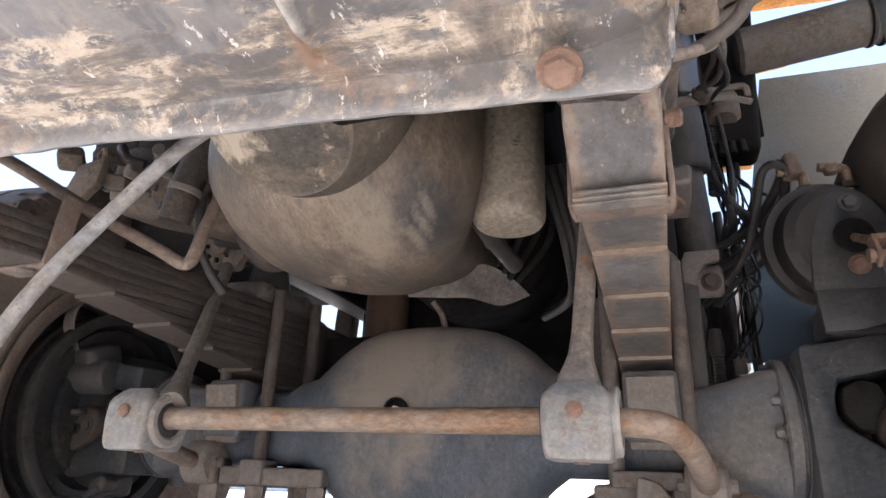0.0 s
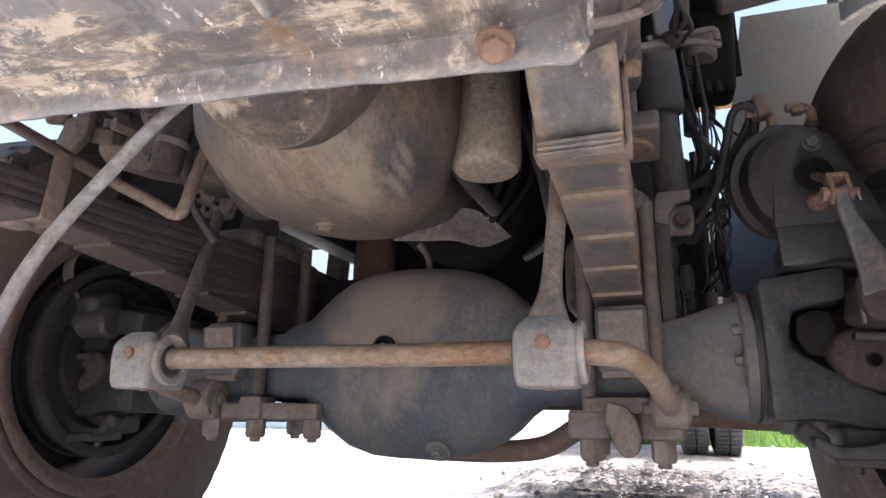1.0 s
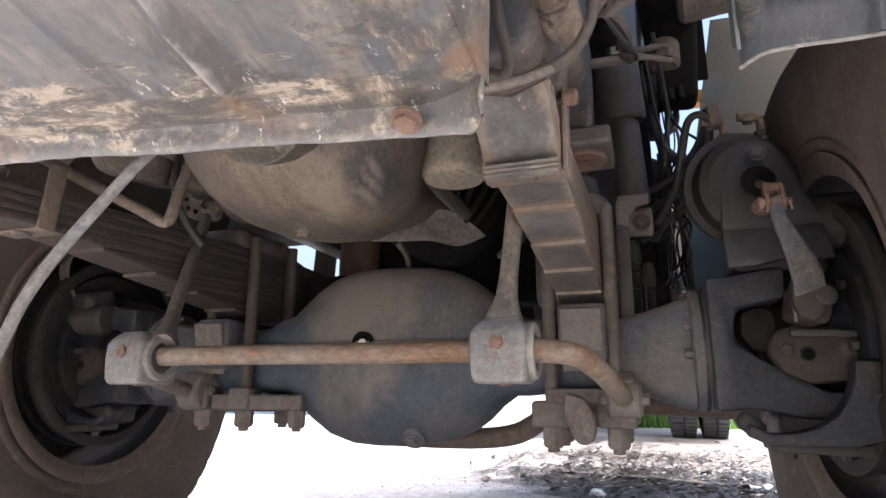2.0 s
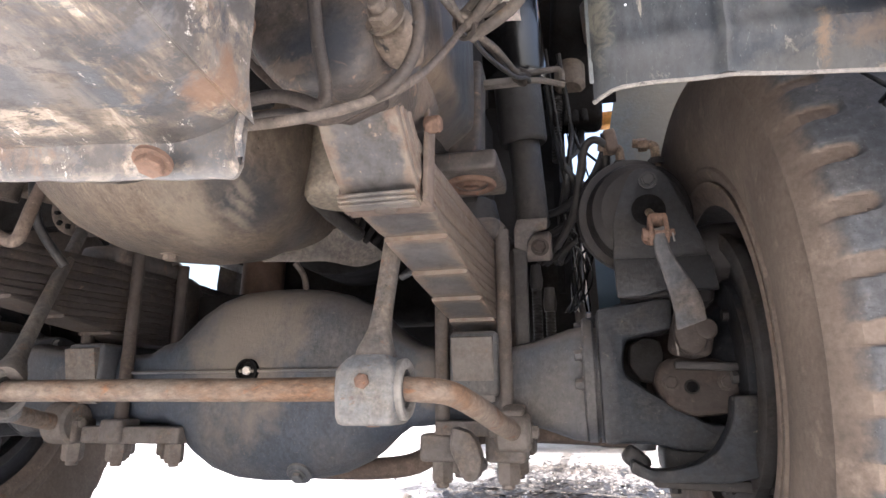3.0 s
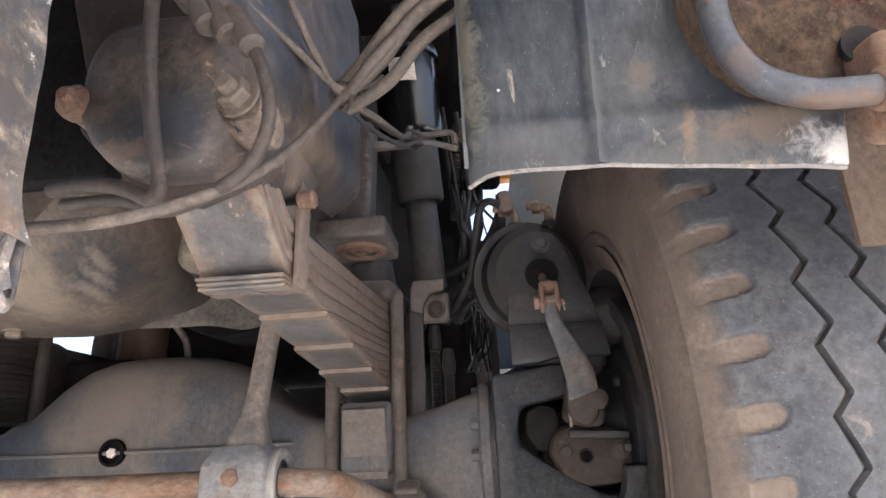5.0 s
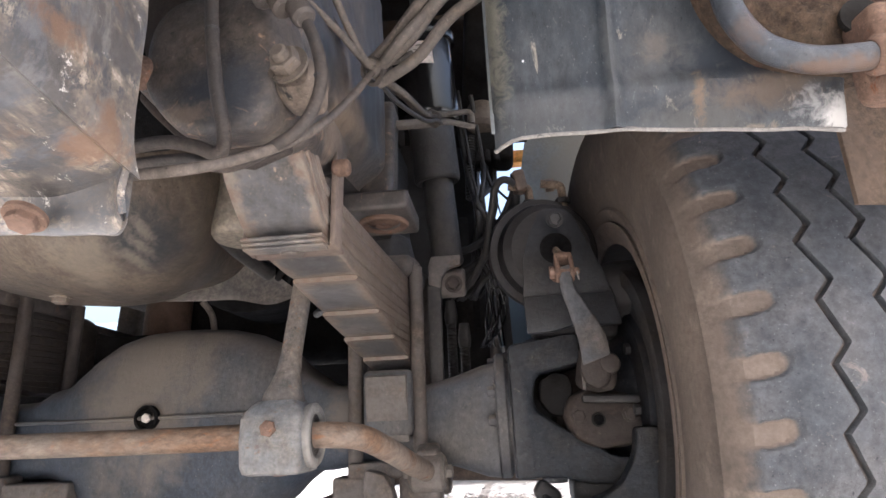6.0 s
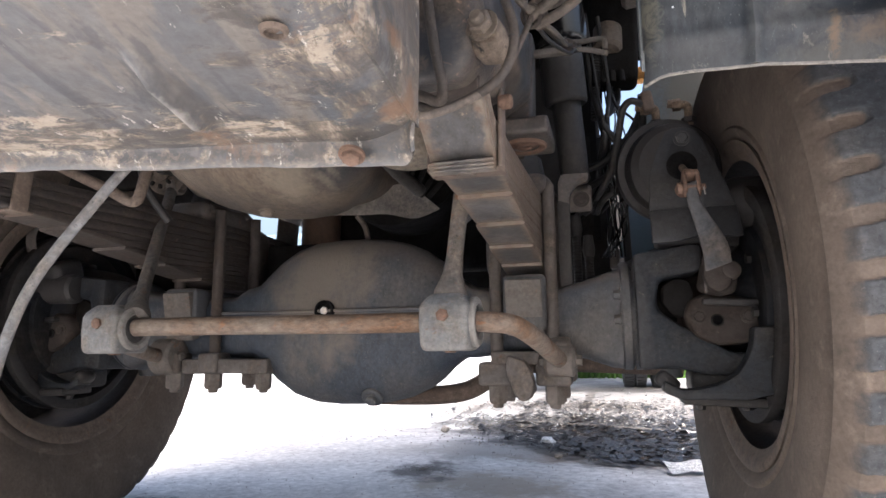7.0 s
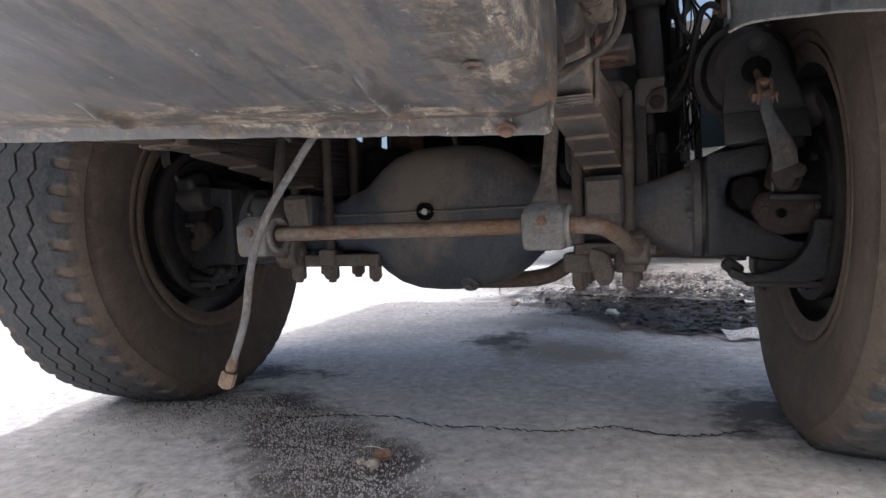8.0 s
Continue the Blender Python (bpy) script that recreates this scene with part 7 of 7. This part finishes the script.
# ---------------------------------------------------------------- litter and stains on the ground
def soaked(cx, cy, rx, ry, seed, count, size=1.0):
    """A spatter of dark grit over a stain."""
    rng = random.Random(int(seed * 10))
    vs, fs = [], []
    for k in range(count):
        r = abs(rng.gauss(0, 0.42))
        a = rng.uniform(0, 6.28)
        w = 1 + 0.5 * noise.noise((math.cos(a) * 1.6 + seed, math.sin(a) * 1.6, seed))
        x, y = cx + rx * r * w * math.cos(a), cy + ry * r * w * math.sin(a)
        s = rng.uniform(0.0006, 0.0028) * (1.6 if rng.random() < 0.1 else 1) * (1 + cy * 0.15) * size
        n = 5
        b = len(vs)
        t = rng.uniform(0, 6.28)
        for q in range(n):
            d = s * rng.uniform(0.5, 1.3)
            vs.append((x + d * math.cos(t + q * 6.28 / n), y + d * math.sin(t + q * 6.28 / n), 0.0005))
        vs.append((x, y, 0.001 + s * 0.5))
        fs += [(b + q, b + (q + 1) % n, b + n) for q in range(n)]
    me = bpy.data.meshes.new("soaked_grit")
    me.from_pydata(vs, [], fs)
    me.materials.append(M_STAIN)
    settle(tagged(new("soaked_grit", me), "dark oily grit spread over the concrete", "grit", kind="stuff"))


for spill in ((-0.99, 1.94, 0.40, 0.16, 1.3, 2600, 1.2), (-0.70, 1.85, 0.26, 0.16, 2.3, 1500, 1.2), (-0.45, 1.69, 0.28, 0.18, 4.1, 1800, 1.2), (-0.22, 1.48, 0.26, 0.20, 5.1, 1500, 1.2)):
    soaked(*spill)


def gravel():
    """Pale and brown chips that lie in the stains."""
    rng = random.Random(29)
    vs, fs = [], []
    for k in range(5200):
        if rng.random() < 0.45:
            x, y = rng.gauss(-0.88, 0.20), rng.gauss(1.86, 0.075)
        else:
            u = rng.random()
            x, y = -0.60 + 0.58 * u + rng.gauss(0, 0.10), 1.80 - 0.46 * u + rng.gauss(0, 0.075)
        s = rng.uniform(0.0012, 0.0034) * (1.7 if rng.random() < 0.06 else 1)
        b = len(vs)
        a = rng.uniform(0, 6.28)
        for q in range(4):
            d = s * rng.uniform(0.7, 1.3)
            vs.append((x + d * math.cos(a + q * 1.57), y + d * math.sin(a + q * 1.57), 0.001))
        vs.append((x + s * rng.uniform(-0.3, 0.3), y + s * rng.uniform(-0.3, 0.3), 0.003 + s * rng.uniform(0.6, 1.1)))
        fs += [(b + q, b + (q + 1) % 4, b + 4) for q in range(4)]
    me = bpy.data.meshes.new("gravel")
    me.from_pydata(vs, [], fs)
    me.materials.append(M_CHIPS)
    settle(tagged(new("gravel", me), "pale and brown gravel chips in the oily stain", "gravel", kind="stuff"))


gravel()
for spill in ((-0.27, 3.2, 0.17, 0.17, 6.4, 260), (0.55, 4.5, 0.95, 0.55, 9.2, 3200, 2.0), (0.05, 4.8, 0.65, 0.30, 15.3, 2000, 2.6), (0.35, 5.3, 0.95, 0.35, 17.9, 2000, 2.4), (0.3, 6.3, 1.3, 0.6, 21.1, 2000, 2.8), (0.9, 3.9, 0.6, 0.28, 12.7, 1800, 1.6)):
    soaked(*spill)


def crack(pts, w, label):
    bm = bmesh.new()
    prev = None
    rng = random.Random(len(pts))
    for p in spline([(x, y, 0) for x, y in pts], 14):
        q = w * rng.uniform(0.4, 1.3)
        x, y = p.x + rng.uniform(-0.008, 0.008), p.y + rng.uniform(-0.012, 0.012)
        cur = (bm.verts.new((x, y - q, 0.0035)), bm.verts.new((x, y + q, 0.0035)))
        if prev:
            bm.faces.new((prev[0], cur[0], cur[1], prev[1]))
        prev = cur
    settle(tagged(part("crack", bm, M_CRACK), label, "crack", kind="stuff"))


crack([(-0.66, 1.83), (-0.58, 1.84), (-0.45, 1.90), (-0.26, 1.92), (-0.12, 1.875), (0.02, 1.89), (0.13, 1.90), (0.24, 1.905), (0.33, 1.965), (0.42, 1.99), (0.53, 1.955), (0.64, 1.975), (0.77, 2.05)], 0.006, "thin dark crack across the concrete")


def grit():
    rng = random.Random(11)
    vs, fs = [], []
    for k in range(9000):
        z = rng.random()
        if z < 0.30:
            x, y = rng.gauss(-0.86, 0.2), rng.gauss(1.84, 0.09)
        elif z < 0.45:
            x, y = rng.gauss(-0.28, 0.1), rng.gauss(1.58, 0.13)
        elif z < 0.85:
            x, y = rng.gauss(0.7, 0.55), rng.gauss(4.9, 0.7)
        else:
            x, y = rng.uniform(-2, 1.6), rng.uniform(1.2, 6)
        s = rng.uniform(0.0008, 0.0032) * (2.2 if y > 3.9 else 1.0)
        b = len(vs)
        a = rng.uniform(0, 6.28)
        for q in range(3):
            vs.append((x + s * math.cos(a + q * 2.09), y + s * math.sin(a + q * 2.09), -0.004))
        vs.append((x, y, s * rng.uniform(0.6, 1.2)))
        fs += [(b, b + 1, b + 3), (b + 1, b + 2, b + 3), (b + 2, b, b + 3)]
    me = bpy.data.meshes.new("grit")
    me.from_pydata(vs, [], fs)
    me.materials.append(M_GRIT)
    settle(tagged(new("grit", me), "scattered grit, chips and leaf litter on the concrete", "grit", kind="stuff"))


grit()


def litter(name, material, count, seed, label, lo, hi, lift, near):
    """Flat chips, dry leaves and shreds strewn over the wet patch behind the axle."""
    rng = random.Random(seed)
    vs, fs = [], []
    for k in range(count):
        x, y = rng.gauss(0.55, 0.60), near + abs(rng.gauss(0, 1.5))
        if not (y < 9.5 and -0.9 + 0.9 * max(0.0, 5.0 - y) < x < 2.4):
            continue
        s, a, e = rng.uniform(lo, hi), rng.uniform(0, 6.28), rng.uniform(0.10, 0.45)
        u, v = Vector((math.cos(a), math.sin(a), rng.uniform(-0.3, 0.3))) * s, Vector((-math.sin(a), math.cos(a), rng.uniform(-0.3, 0.3))) * s * e
        c = Vector((x, y, lift + s * 0.25))
        b = len(vs)
        vs += [tuple(c - u), tuple(c - v * 0.9 - u * 0.2), tuple(c + u), tuple(c + v + u * 0.1)]
        fs.append((b, b + 1, b + 2, b + 3))
    me = bpy.data.meshes.new(name)
    me.from_pydata(vs, [], fs)
    me.materials.append(material)
    settle(tagged(new(name, me), label, "litter", kind="stuff"))


litter("dark_litter", M_WETLITTER, 5200, 21, "dark wet leaf litter and shreds on the concrete", 0.012, 0.055, 0.010, 3.45)
litter("pale_litter", M_PAPER, 760, 22, "pale chips and shreds strewn on the concrete", 0.006, 0.026, 0.012, 3.6)
litter("dry_leaves", M_DIRT, 900, 23, "dry brown leaves strewn on the concrete", 0.008, 0.03, 0.012, 3.5)
settle(pipe("stick", [(-0.18, 4.92, 0.012), (0.2, 4.82, 0.014), (0.65, 4.66, 0.016), (1.07, 4.54, 0.012)], 0.012, M_STAIN, "long dark stick lying on the concrete", "stick"))


def stone(x, y, r, seed, label="small grey stone lying on the concrete", mat=None):
    bm = bmesh.new()
    bmesh.ops.create_icosphere(bm, subdivisions=2, radius=r)
    for v in bm.verts:
        v.co *= 1 + 0.35 * noise.noise(v.co / r * 1.3 + Vector((seed, seed, 0)))
        v.co.z *= 0.7
        v.co += Vector((x, y, r * 0.55))
    return settle(lone("stone", bm, mat or M_STONE, label, "stone", "loose stones"))


stone(0.211, 3.96, 0.042, 2, "pale lump of rubble on the concrete", M_PAPER)
for k, (x, y, r) in enumerate(((-0.16, 1.55, 0.018), (-0.2, 1.56, 0.012), (0.75, 4.5, 0.018), (1.0, 4.9, 0.02), (-0.7, 1.9, 0.01), (0.3, 3.6, 0.02), (-0.5, 4.4, 0.03))):
    stone(x, y, r, 3.3 * k)


def paper(x, y, a, s, label):
    settle(lone("paper_scrap", sheet(lambda u, v: Vector((x, y, 0.006 + 0.16 * s * v * v + 0.012 * math.sin(3 * u + 2 * v) ** 2)) + Vector((math.cos(a) * (u - 0.5) - math.sin(a) * (v - 0.5) * 0.6, math.sin(a) * (u - 0.5) + math.cos(a) * (v - 0.5) * 0.6, 0)) * s, 6, 6, 0.001), M_PAPER, label, "paper", "litter"))


paper(0.87, 3.38, 0.35, 0.17, "crumpled pale scrap of paper on the concrete")
paper(-0.486, 4.465, 0.1, 0.06, "small white scrap on the concrete")
paper(1.05, 4.50, 0.2, 0.12, "pale scrap of paper on the concrete")


def dry_leaf():
    """A curled brown leaf on the gravel."""
    def blade(u, v):
        half = 0.017 * math.sin(math.pi * min(1.0, 0.06 + u * 0.94)) ** 0.8
        return Vector((-0.147 + 0.050 * (u - 0.5), 1.579 + 2 * half * (v - 0.5), 0.006 + 0.055 * (v - 0.5) ** 2 * 0.9 + 0.018 * (u - 0.5) ** 2 + 0.012 * v))

    settle(lone("dry_leaf", sheet(blade, 14, 8, 0.0012), M_DRYLEAF, "curled dry brown leaf on the gravel", "leaf"))


dry_leaf()
settle(pipe("straw", [(-0.24, 1.66, 0.007), (-0.20, 1.655, 0.010), (-0.165, 1.645, 0.006)], 0.0016, M_PAPER, "short pale straw lying on the gravel", "straw"))
settle(pipe("straw", [(-1.13, 1.88, 0.006), (-1.10, 1.85, 0.012), (-1.075, 1.81, 0.006)], 0.0018, M_PAPER, "short pale straw lying by the tyre", "straw"))
